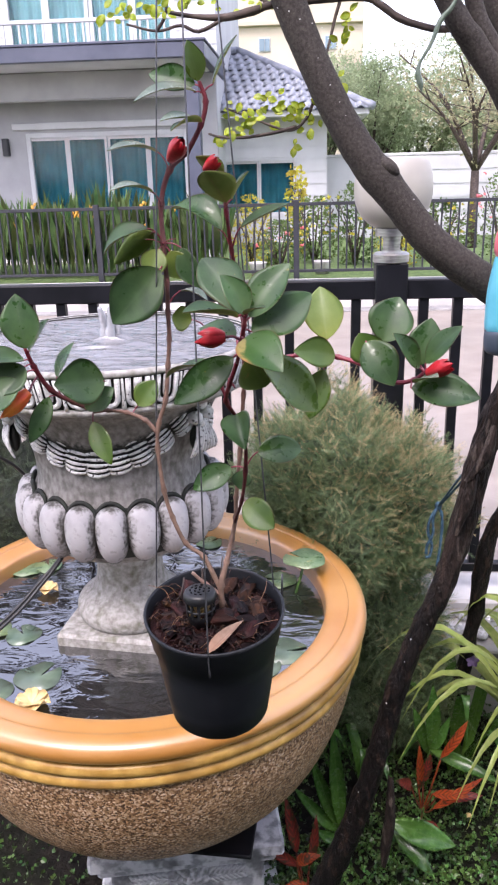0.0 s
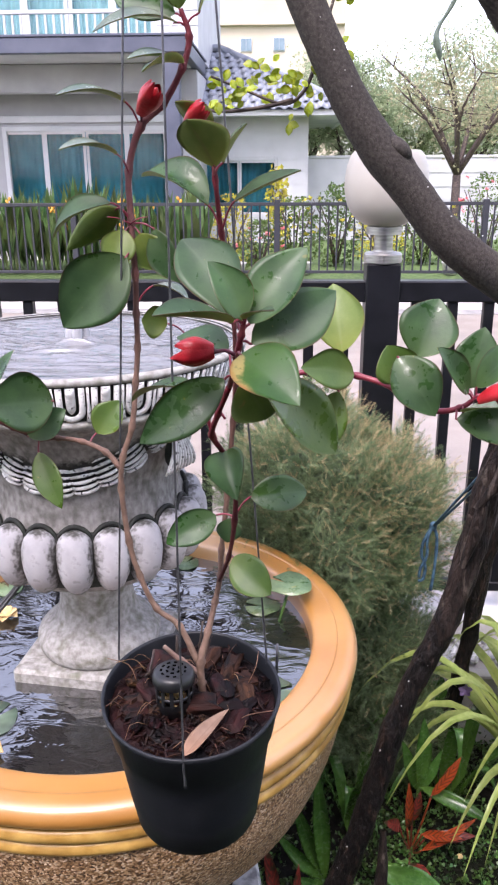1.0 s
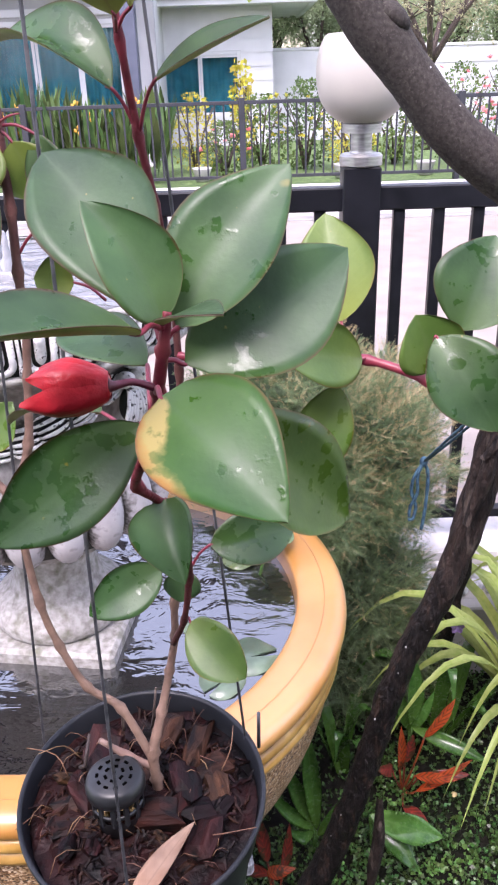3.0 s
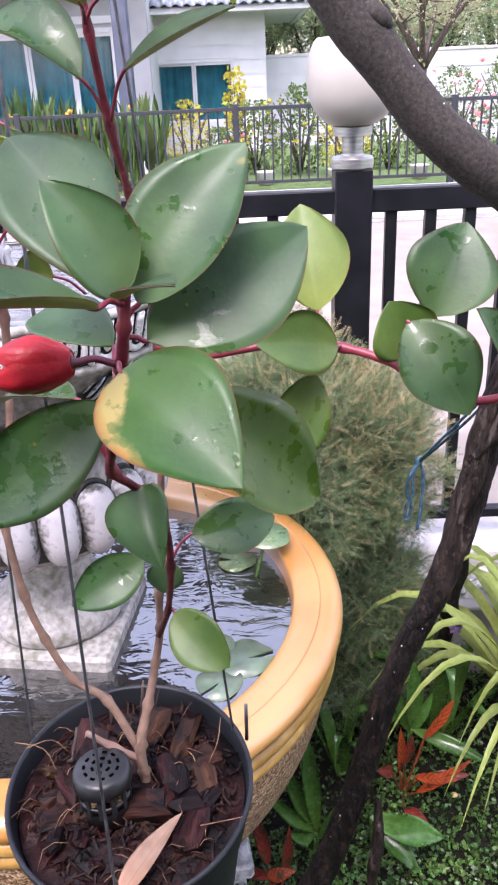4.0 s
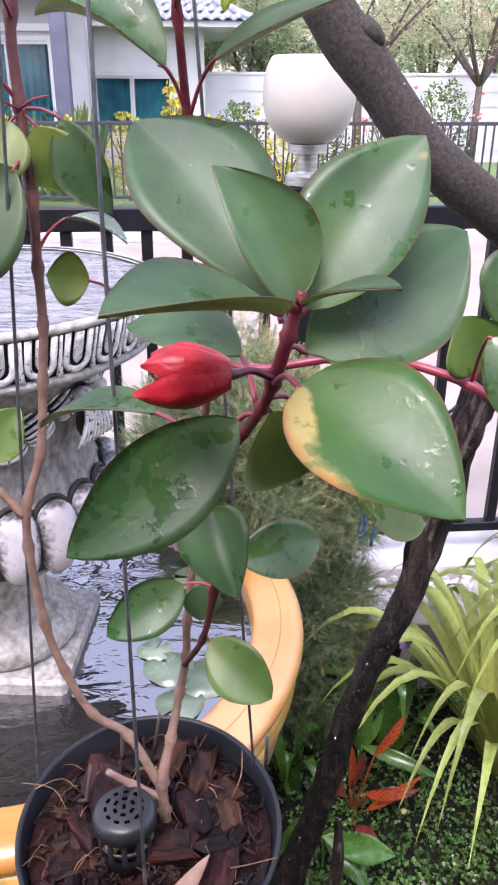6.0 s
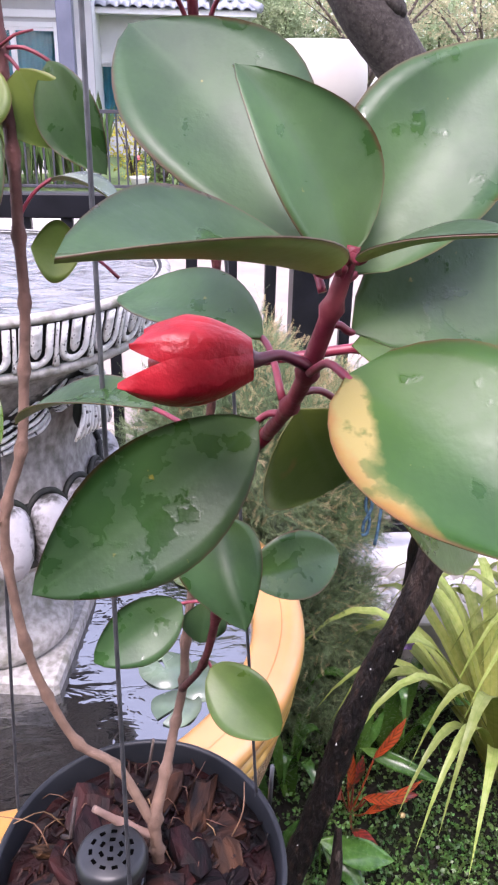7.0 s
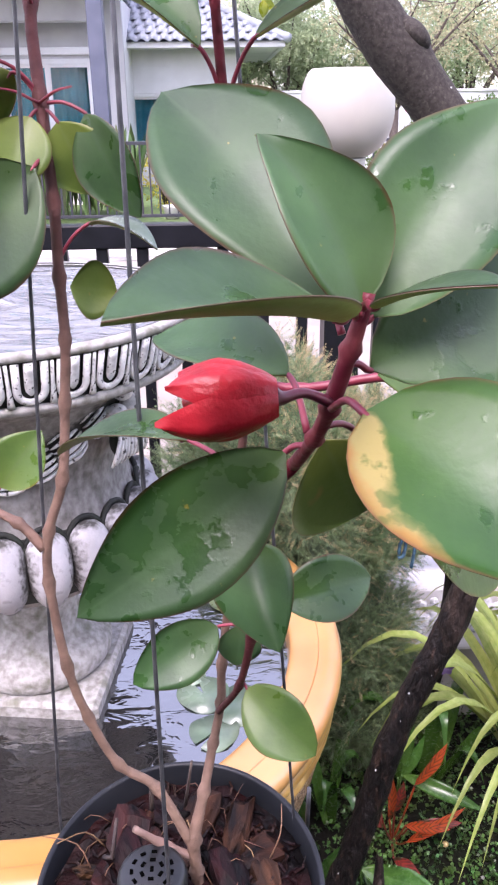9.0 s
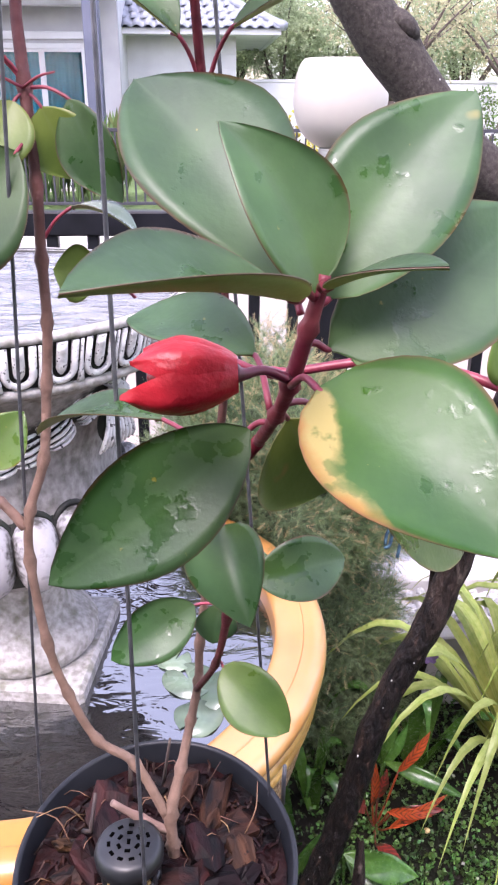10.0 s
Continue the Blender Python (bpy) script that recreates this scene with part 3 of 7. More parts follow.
M_SPIDER = leaf_mat("variegated_strap", (0.26, 0.35, 0.075), (0.40, 0.46, 0.15), (0.12, 0.24, 0.045), (0.46, 0.47, 0.22), None, 0.35, rain=False)
M_ROAD = surf("wet_concrete_road", (0.23, 0.193, 0.162), (0.30, 0.253, 0.218), 3, (0.3, 0.6), 0.3, 60, 0.004, c3=(0.26, 0.232, 0.205), scale2=0.5, mix2=0.6)
M_KERB = surf("pale_kerb", (0.42, 0.40, 0.38), (0.62, 0.60, 0.58), 6, (0.5, 0.8), 0.3, 40, 0.004, c3=(0.26, 0.25, 0.23), scale2=2, mix2=0.5)
M_KERBGREY = surf("grey_gutter", (0.17, 0.165, 0.16), (0.28, 0.27, 0.26), 5, (0.5, 0.8), 0.3, 40, 0.004)
M_WHITEROCK = surf("white_crushed_rock", (0.45, 0.45, 0.46), (0.8, 0.8, 0.8), 40, (0.5, 0.8), 0.9, 60, 0.01, c3=(0.25, 0.26, 0.24), scale2=16, mix2=0.5)
M_LAWN = surf("lawn_soil", (0.06, 0.11, 0.03), (0.13, 0.20, 0.06), 12, (0.7, 0.9), 0.8, 30, 0.02)
M_WALLW = surf("white_wall_paint", (0.43, 0.435, 0.445), (0.50, 0.505, 0.515), 2, (0.5, 0.7), 0.1, 30, 0.002)
# porch shade is put into this cream paint's dull tone
M_WALLC = surf("cream_porch_shade_paint", (0.27, 0.27, 0.28), (0.33, 0.33, 0.335), 2, (0.5, 0.7), 0.1, 30, 0.002)
M_NAVY = surf("slate_fascia", (0.045, 0.052, 0.08), (0.065, 0.072, 0.105), 3, (0.35, 0.5), 0.1, 30, 0.002)
M_TILE = surf("blue_grey_tile", (0.15, 0.165, 0.20), (0.24, 0.26, 0.30), 5, (0.3, 0.5), 0.15, 40, 0.003, rand=0.12)
M_CURTAIN = surf("teal_curtain", (0.018, 0.13, 0.165), (0.05, 0.215, 0.26), 3, (0.7, 0.9), 0.1, 80)
M_CURTAINL = surf("pale_teal_curtain", (0.33, 0.43, 0.44), (0.44, 0.53, 0.53), 3, (0.7, 0.9), 0.1, 80)
M_ROOM = surf("dim_room", (0.04, 0.05, 0.055), (0.07, 0.08, 0.085), 2, (0.7, 0.9), 0)
M_GLASS = glass_mat("window_glass")
M_BEIGE = surf("beige_render", (0.46, 0.395, 0.30), (0.52, 0.455, 0.36), 0.6, (0.6, 0.8), 0.05, 10, 0.01)
M_BWIN = surf("blue_grey_pane", (0.10, 0.16, 0.20), (0.18, 0.25, 0.30), 1, (0.08, 0.2), 0)
M_HEDGE = surf("heliconia_leaf", (0.035, 0.075, 0.024), (0.14, 0.20, 0.06), 3, (0.3, 0.5), 0, island=0.6, spec=0.3)
M_BRACT = surf("amber_bract", (0.50, 0.22, 0.02), (0.66, 0.36, 0.05), 6, (0.4, 0.6), 0)
# distance haze is put into this pale leaf colour
M_CROWN = surf("hazed_tree_leaf", (0.24, 0.31, 0.175), (0.38, 0.44, 0.265), 1.5, (0.6, 0.8), 0, island=0.15, spec=0.1)
M_CROWNP = surf("pale_tree_leaf", (0.30, 0.29, 0.17), (0.44, 0.41, 0.26), 1.5, (0.6, 0.8), 0, island=0.2, spec=0.1)
M_SHRUB = surf("shrub_leaf", (0.05, 0.10, 0.025), (0.14, 0.2, 0.05), 2, (0.45, 0.65), 0, island=0.45)
M_SHRUBY = surf("golden_shrub_leaf", (0.36, 0.33, 0.03), (0.55, 0.48, 0.07), 2, (0.45, 0.65), 0, island=0.3)
M_PINK = surf("pink_blossom", (0.6, 0.12, 0.14), (0.72, 0.26, 0.26), 6, (0.5, 0.7), 0)
M_ROPE = surf("blue_rope", (0.012, 0.04, 0.07), (0.06, 0.14, 0.20), 90, (0.6, 0.8), 0.6, 250, 0.002)
M_CABLE = surf("black_cable", (0.008, 0.008, 0.009), (0.018, 0.018, 0.02), 30, (0.3, 0.5), 0.05, 100)
M_BLUE = surf("turquoise_paint", (0.06, 0.36, 0.48), (0.12, 0.46, 0.58), 14, (0.3, 0.5), 0.2, 60)
M_DKBLUE = surf("dark_blue_paint", (0.03, 0.045, 0.07), (0.07, 0.085, 0.11), 14, (0.4, 0.6), 0.2, 60)
M_PEACH = surf("pink_paint", (0.6, 0.12, 0.16), (0.72, 0.25, 0.28), 14, (0.3, 0.5), 0.2, 60)
M_LILAC = surf("lilac_petal", (0.24, 0.15, 0.42), (0.38, 0.27, 0.56), 40, (0.4, 0.6), 0.1, 120)
M_YPETAL = surf("yellow_fallen_petal", (0.58, 0.38, 0.14), (0.70, 0.53, 0.27), 30, (0.3, 0.5), 0.2, 120)
for mt in (M_CROWN, M_CROWNP, M_SHRUB, M_SHRUBY, M_HEDGE, M_NEEDLE, M_NEEDLET, M_LIME, M_SPIDER):
    thin(mt)
M_GLAZE.node_tree.nodes["Principled BSDF"].inputs["Coat IOR"].default_value = 2.05
M_GLAZE.node_tree.nodes["Principled BSDF"].inputs["Coat Roughness"].default_value = 0.42
M_LID = surf("grey_black_plastic", (0.008, 0.009, 0.010), (0.016, 0.017, 0.019), 30, (0.3, 0.5), 0.15, 300, 0.0006)
M_HOLE = surf("hole_shade_black", (0.001, 0.001, 0.001), (0.002, 0.002, 0.002), 30, (0.8, 0.9), 0, spec=0.0)


def darken_by_uv(mt, dark):
    """Mixes a dark colour into a moulded plaster piece where its own coordinates run high."""
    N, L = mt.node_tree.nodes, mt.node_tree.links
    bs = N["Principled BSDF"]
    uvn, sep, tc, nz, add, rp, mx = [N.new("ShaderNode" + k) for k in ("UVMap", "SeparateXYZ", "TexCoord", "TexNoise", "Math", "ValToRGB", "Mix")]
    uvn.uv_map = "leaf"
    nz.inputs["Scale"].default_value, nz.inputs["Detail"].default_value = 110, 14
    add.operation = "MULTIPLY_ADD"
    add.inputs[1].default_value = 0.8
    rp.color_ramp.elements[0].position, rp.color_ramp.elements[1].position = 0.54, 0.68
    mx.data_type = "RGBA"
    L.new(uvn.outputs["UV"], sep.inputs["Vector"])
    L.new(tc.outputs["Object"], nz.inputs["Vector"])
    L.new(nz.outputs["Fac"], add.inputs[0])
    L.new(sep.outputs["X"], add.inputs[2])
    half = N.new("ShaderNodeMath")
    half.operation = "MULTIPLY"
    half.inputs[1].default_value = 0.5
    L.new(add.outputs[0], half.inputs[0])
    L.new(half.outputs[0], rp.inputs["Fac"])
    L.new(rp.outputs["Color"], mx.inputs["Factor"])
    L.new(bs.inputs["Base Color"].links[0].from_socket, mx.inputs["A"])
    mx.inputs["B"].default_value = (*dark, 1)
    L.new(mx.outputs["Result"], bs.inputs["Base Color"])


# gadroons darken towards their flanks and ends
darken_by_uv(M_GAD, (0.055, 0.054, 0.048))
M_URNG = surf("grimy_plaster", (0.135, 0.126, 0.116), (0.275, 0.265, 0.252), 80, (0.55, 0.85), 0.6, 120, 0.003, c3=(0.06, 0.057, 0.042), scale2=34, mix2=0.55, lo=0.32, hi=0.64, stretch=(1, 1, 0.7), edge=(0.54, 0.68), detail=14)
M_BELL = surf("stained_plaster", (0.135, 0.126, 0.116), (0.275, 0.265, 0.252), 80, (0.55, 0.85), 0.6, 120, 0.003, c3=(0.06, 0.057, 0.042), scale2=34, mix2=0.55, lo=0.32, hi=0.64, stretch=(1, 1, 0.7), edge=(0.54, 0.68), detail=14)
darken_by_uv(M_BELL, (0.013, 0.014, 0.010))
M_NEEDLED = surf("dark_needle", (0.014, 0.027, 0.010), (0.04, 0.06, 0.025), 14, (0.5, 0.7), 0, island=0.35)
M_DEEPD = surf("dark_shade_core_green", (0.006, 0.010, 0.005), (0.02, 0.03, 0.013), 60, (0.7, 0.9), 1.0, 60, 0.02)

# ---- ground and road ----
GROUND = -0.30


def strip(name, x0, x1, y0, y1, z, mat, label, nx=2, ny=2, relief=0.0):
    g = Geo()
    vs = [(x0 + (x1 - x0) * i / nx, y0 + (y1 - y0) * j / ny, z) for j in range(ny + 1) for i in range(nx + 1)]
    if relief:
        vs = [(x, y, zz + relief * noise.noise((x * 3, y * 3, 0)) + relief * 0.5 * noise.noise((x * 9, y * 9, 3))) for x, y, zz in vs]
    fs = [(j * (nx + 1) + i, j * (nx + 1) + i + 1, (j + 1) * (nx + 1) + i + 1, (j + 1) * (nx + 1) + i) for j in range(ny) for i in range(nx)]
    return whole(name, g.add(vs, fs), mat, label, name.split("_")[0], kind="structure")


strip("ground", -400, 400, -300, 700, -0.55, M_LAWN, "far green ground under everything")
site = GARDEN
strip("garden_bed", -4, 4, -2.5, 2.98, GROUND, M_SOIL, "dark damp garden soil with moss", 120, 90, 0.03)
site = PLAIN
strip("road", -30, 30, 3.25, 10.2, -0.02, M_ROAD, "pale pinkish wet concrete road", 4, 4)
g = Geo()
box(g, (-8, 3.0, -0.6), (8, 3.25, 0.03), 0.012)
whole("kerb_near", g, M_KERB, "pale concrete footing under the black fence", "kerb", kind="structure", smooth=False)
g = Geo()
box(g, (-30, 10.2, -0.5), (30, 10.45, 0.0), 0.01)
whole("gutter", g, M_KERBGREY, "grey concrete gutter along the road", "gutter", kind="structure", smooth=False)
g = Geo()
box(g, (-30, 10.452, -0.5), (30, 11.3, 0.13), 0.02)
whole("kerb_far", g, M_KERB, "pale concrete kerb and verge across the road", "kerb", kind="structure", smooth=False)
strip("lawn", -30, 30, 11.3, 24, 0.24, M_LAWN, "green lawn behind the far fence", 60, 30, 0.03)
g = Geo()
box(g, (-30, 11.3, -0.3), (30, 11.34, 0.26), 0.01)
whole("lawn_edge", g, M_KERB, "pale concrete edge of the lawn", "kerb", kind="structure", smooth=False)

# ---- unseen wall and roof added to cut sky light behind the viewer ----
g = Geo()
box(g, (-5, -2.72, -0.4), (5, -2.5, 3.2), 0.01)
whole("wall_south", g, M_WALLC, "plain cream unseen wall added behind the viewer to block sky light", "wall", kind="structure", smooth=False)
g = Geo()
box(g, (-5, -2.498, 3.0), (5, -0.7, 3.1), 0.01)
whole("terrace_roof", g, M_WALLC, "plain cream unseen roof added to cut sky light behind the viewer", "ceiling", kind="structure", smooth=False)

# ---- near fence with its globe lamp ----
FY = 3.10
fence = thing("fence", (0.4, FY, 0.03), "black painted metal fence with upright bars", "fence")
g = Geo()
box(g, (-7, FY - 0.03, 1.262), (7, FY + 0.03, 1.335), 0.005)
part("top_rail", g, M_FENCE, fence, smooth=False)
g = Geo()
box(g, (-7, FY - 0.02, 0.12), (7, FY + 0.02, 0.16), 0.004)
part("bottom_rail", g, M_FENCE, fence, smooth=False)
g = Geo()
box(g, (-0.018, -0.018, 0.16), (0.018, 0.018, 1.263), 0.003)
bar = g.mesh("bar", [M_FENCE], False)
for i in range(-46, 48):
    x = 0.423 + 0.126 * i
    if abs((x - 0.423 + 0.8) % 2.52 - 0.8) > 0.03:
        piece("bar", bar, fence, Matrix.Translation((x, FY, 0)))
g = Geo()
box(g, (-0.058, -0.058, 0.03), (0.058, 0.058, 1.395), 0.004)
fpost = g.mesh("post", [M_FENCE], False)
for i in (-2, -1, 0, 1, 2):
    piece("post", fpost, fence, Matrix.Translation((0.423 + 2.52 * i, FY, 0)))

LX = 0.423
lamp = thing("globe_lamp", (LX, FY, 1.395), "cream opal globe lamp on a steel collar and neck", "lamp")
g = Geo()
lathe(g, [(0.0, 0), (0.062, 0), (0.066, 0.004), (0.066, 0.03), (0.06, 0.036), (0.036, 0.038), (0.035, 0.045)], (LX, FY, 1.395), 56)
part("collar", g, M_CHROME, lamp, "brushed steel collar", smooth=False)
g = Geo()
lathe(g, [(0.032, 0.04), (0.032, 0.095), (0.06, 0.097), (0.06, 0.122), (0.056, 0.126), (0.02, 0.127)], (LX, FY, 1.395), 56)
part("neck", g, M_CHROME, lamp, "brushed steel neck", smooth=False)
g = Geo()
prof = [(0.052, 0.124), (0.075, 0.132), (0.105, 0.155), (0.128, 0.19), (0.139, 0.235), (0.1395, 0.28), (0.132, 0.325), (0.119, 0.355), (0.108, 0.366), (0.104, 0.366), (0.100, 0.362), (0.100, 0.35), (0.0, 0.348)]
lathe(g, smooth_line(prof, 2), (LX, FY, 1.395), 48)
part("globe", g, M_GLOBE, lamp)

# ---- far side: fence, hedge, shrubs ----
FFY = 11.5
ffence = thing("far_fence", (0, FFY, 0.25), "charcoal metal railing fence across the road", "fence")
g = Geo()
box(g, (-14, FFY - 0.02, 1.24), (12, FFY + 0.02, 1.285), 0.004)
part("top_rail", g, M_FENCEFAR, ffence, smooth=False)
g = Geo()
box(g, (-14, FFY - 0.02, 0.33), (12, FFY + 0.02, 0.37), 0.004)
part("bottom_rail", g, M_FENCEFAR, ffence, smooth=False)
g = Geo()
box(g, (-0.011, -0.011, 0.37), (0.011, 0.011, 1.241), 0.0)
fbar = g.mesh("bar", [M_FENCEFAR], False)
g = Geo()
box(g, (-0.04, -0.04, 0.24), (0.04, 0.04, 1.32), 0.006)
fp = g.mesh("post", [M_FENCEFAR], False)
for i in range(-4, 5):
    piece("post", fp, ffence, Matrix.Translation((-0.02 + 2.83 * i, FFY, 0)))
for i in range(-104, 96):
    x = -0.02 + 0.118 * i
    if abs(((x + 0.02 + 1.415) % 2.83) - 1.415) > 0.06:
        piece("bar", fbar, ffence, Matrix.Translation((x, FFY, 0)))


def clump(name, c, size, n, mat, label, seed, leaf=0.06, category="shrub", group="", bits=None, upright=False, stems=True):
    """A leafy shrub: thin stems and a ragged crown of small leaves."""
    rng = random.Random(seed)
    sh = thing(name, (c[0], c[1], 0.24), label, category, group)
    g = Geo()
    for i in range(n * 2):
        a, r = rng.uniform(0, 6.283), rng.random() ** 0.5
        h = rng.random()
        lump = 0.75 + 0.5 * noise.noise((math.cos(a) * 1.7 + seed, math.sin(a) * 1.7, h * 3))
        w = math.sin(math.pi * min(0.97, 0.12 + 0.85 * h)) ** 0.6 * lump
        p = Vector((c[0] + size[0] * r * w * math.cos(a), c[1] + size[1] * r * w * math.sin(a), 0.26 + size[2] * h))
        d = Vector((math.cos(a) * 0.7, math.sin(a) * 0.7, rng.uniform(-0.2, 1.0)))
        sprig(g, p, d, 3, leaf * 1.1, leaf * 0.8, rng, 0, 0.6)
    part("crown", g, mat, sh)
    if stems:
        g = Geo()
        for i in range(7):
            a = i * 0.9 + seed
            tube(g, [(c[0], c[1], 0.2, 0.02), (c[0] + 0.3 * size[0] * math.cos(a), c[1] + 0.3 * size[1] * math.sin(a), 0.25 + size[2] * 0.5, 0.012), (c[0] + 0.7 * size[0] * math.cos(a), c[1] + 0.7 * size[1] * math.sin(a), 0.25 + size[2] * 0.85, 0.006)], 5)
        tagged(part("branching", g, M_TWIG, sh), kind="stuff")
    if bits:
        g = Geo()
        for i in range(bits[1] * 2):
            a = rng.uniform(0, 6.283)
            q = (c[0] + size[0] * 0.8 * math.cos(a), c[1] - abs(size[1] * 0.8 * math.sin(a)), 0.25 + size[2] * rng.uniform(0.4, 1.0))
            sprig(g, q, (0, -0.3, 1), 9, 0.02, rng.uniform(0.03, 0.06), rng, 0, 0.8)
        tagged(part("blossom_cluster", g, bits[0], sh), kind="stuff")
    return sh


# hedge of tall strap leaves
rng = random.Random(5)
hedge = thing("heliconia_hedge", (-4.5, 12.3, 0.24), "dense hedge of upright heliconia leaves with amber bracts", "hedge", kind="stuff")
g = Geo()
for i in range(2600):
    x, y = rng.uniform(-10.5, -1.15), rng.uniform(11.75, 13.0)
    h = rng.uniform(0.55, 1.15) * (1.0 + 0.35 * noise.noise((x * 0.9, y, 2)))
    a = rng.uniform(0, 6.283)
    lean = rng.uniform(0.05, 0.35)
    b = (x, y, 0.24 + rng.uniform(0, 0.45))
    t = (x + math.cos(a) * lean * h, y + math.sin(a) * lean * h, b[2] + h * 0.8)
    s = Vector((math.sin(a), -math.cos(a), 0)) * rng.uniform(0.02, 0.045)
    m1 = Vector(b).lerp(Vector(t), 0.35) + Vector((0, 0, 0.05))
    m2 = Vector(b).lerp(Vector(t), 0.7) + Vector((0, 0, 0.05))
    g.add([b, m1 + s, m2 + s, t, m2 - s, m1 - s], [(0, 1, 2, 3, 4, 5)])
part("leaves", g, M_HEDGE, hedge)
g = Geo()
for i in range(60):
    x, y = rng.uniform(-8, -1.3), rng.uniform(11.7, 12.5)
    z = rng.uniform(0.7, 1.3)
    for k in range(rng.randint(2, 3)):
        ball(g, (x + 0.018 * (-1) ** k, y, z + 0.04 * k), (0.022, 0.014, 0.034), 6, 4, Matrix.Rotation(0.5 * (-1) ** k, 4, "Y"))
part("bracts", g, M_BRACT, hedge)

clump("flowering_shrub", (0.9, 13.0, 0), (0.55, 0.45, 1.2), 260, M_SHRUB, "dark green rose shrub behind the railing", 11, 0.07, group="garden shrubs", bits=(M_SHRUBY, 12))
clump("golden_shrub", (1.55, 12.6, 0), (0.5, 0.4, 0.85), 240, M_SHRUBY, "golden-leaved shrub behind the railing", 12, 0.06, group="garden shrubs")
clump("green_shrub", (0.25, 13.4, 0), (0.5, 0.5, 1.0), 220, M_SHRUB, "green garden shrub behind the railing", 13, 0.07, group="garden shrubs", bits=(M_SHRUBY, 10))
clump("golden_shrub", (-0.75, 13.2, 0), (0.45, 0.4, 1.05), 200, M_SHRUBY, "golden-leaved shrub beside the house window", 14, 0.06, group="garden shrubs")
clump("green_shrub", (-0.3, 12.5, 0), (0.45, 0.35, 0.7), 200, M_SHRUB, "low green shrub behind the railing", 15, 0.06, group="garden shrubs", bits=(M_PINK, 4))
clump("green_shrub", (2.3, 13.4, 0), (0.6, 0.5, 0.9), 260, M_SHRUB, "green garden shrub behind the railing", 16, 0.07, group="garden shrubs", bits=(M_SHRUBY, 8))
clump("rose_bush", (3.2, 13.0, 0), (0.55, 0.5, 1.35), 240, M_SHRUB, "rose bush with pink blossoms behind the railing", 17, 0.06, group="garden shrubs", bits=(M_PINK, 10))
clump("green_shrub", (4.2, 13.6, 0), (0.7, 0.6, 1.5), 260, M_SHRUB, "green garden shrub behind the railing", 18, 0.07, group="garden shrubs", bits=(M_PINK, 5))
clump("yellow_canna", (-0.05, 14.6, 0), (0.16, 0.16, 1.45), 70, M_SHRUBY, "tall yellow-leaved plant by the white wall", 19, 0.12, group="garden shrubs")

# planters on the far lawn
for i, (x, y) in enumerate(((-0.6, 11.95), (0.35, 12.0), (1.35, 11.95), (2.5, 12.0))):
    g = Geo()
    lathe(g, [(0.0, 0.002), (0.09, 0.0), (0.13, 0.16), (0.14, 0.18), (0.125, 0.18), (0.11, 0.14), (0, 0.14)], (x, y, 0.25), 16)
    whole("flower_pot", g, M_KERB, "pale round flower pot on the lawn", "flower pot", "pots on the lawn")


# ---- houses ----
def window(name, parent, x0, x1, z0, z1, y, panes, curtain, frame_mat, fw=0.07):
    """A sliding window: outer frame, mullions, panes and curtains behind."""
    g = Geo()
    box(g, (x0, y - 0.06, z0), (x0 + fw, y + 0.05, z1), 0.006)
    box(g, (x1 - fw, y - 0.06, z0), (x1, y + 0.05, z1), 0.006)
    box(g, (x0 + fw, y - 0.06, z1 - fw), (x1 - fw, y + 0.05, z1), 0.006)
    box(g, (x0 + fw, y - 0.06, z0), (x1 - fw, y + 0.05, z0 + fw), 0.006)
    win = part(name, g, frame_mat, parent, smooth=False)
    w = (x1 - x0) / panes
    for i in range(panes):
        a, b = x0 + w * i, x0 + w * (i + 1)
        g = Geo()
        yy = y - 0.02 if i % 2 else y + 0.012
        s = fw * 0.62
        box(g, (a + 0.004, yy - 0.015, z0 + fw), (a + s, yy + 0.015, z1 - fw), 0.003)
        box(g, (b - s, yy - 0.015, z0 + fw), (b - 0.004, yy + 0.015, z1 - fw), 0.003)
        box(g, (a + s, yy - 0.015, z1 - fw - s), (b - s, yy + 0.015, z1 - fw), 0.003)
        box(g, (a + s, yy - 0.015, z0 + fw), (b - s, yy + 0.015, z0 + fw + s), 0.003)
        part("sash", g, frame_mat, win, smooth=False)
        g = Geo()
        box(g, (a + s, yy - 0.003, z0 + fw + s), (b - s, yy + 0.003, z1 - fw - s))
        pane = part("pane", g, M_GLASS, win, smooth=False)
        pane.visible_shadow = False
    g = Geo()
    n = int((x1 - x0) / 0.03)
    ph = x0 * 7
    vs = []
    for i in range(n + 1):
        x = x0 + (x1 - x0) * i / n
        d = 0.035 * math.sin(x * 42 + 2 * math.sin(x * 3 + ph)) + 0.02 * math.sin(x * 17)
        vs += [(x, y + 0.2 + d, z0), (x, y + 0.2 + d * 0.6, z1)]
    g.add(vs, [(2 * i, 2 * i + 2, 2 * i + 3, 2 * i + 1) for i in range(n)])
    part("curtain", g, curtain, win)
    return win


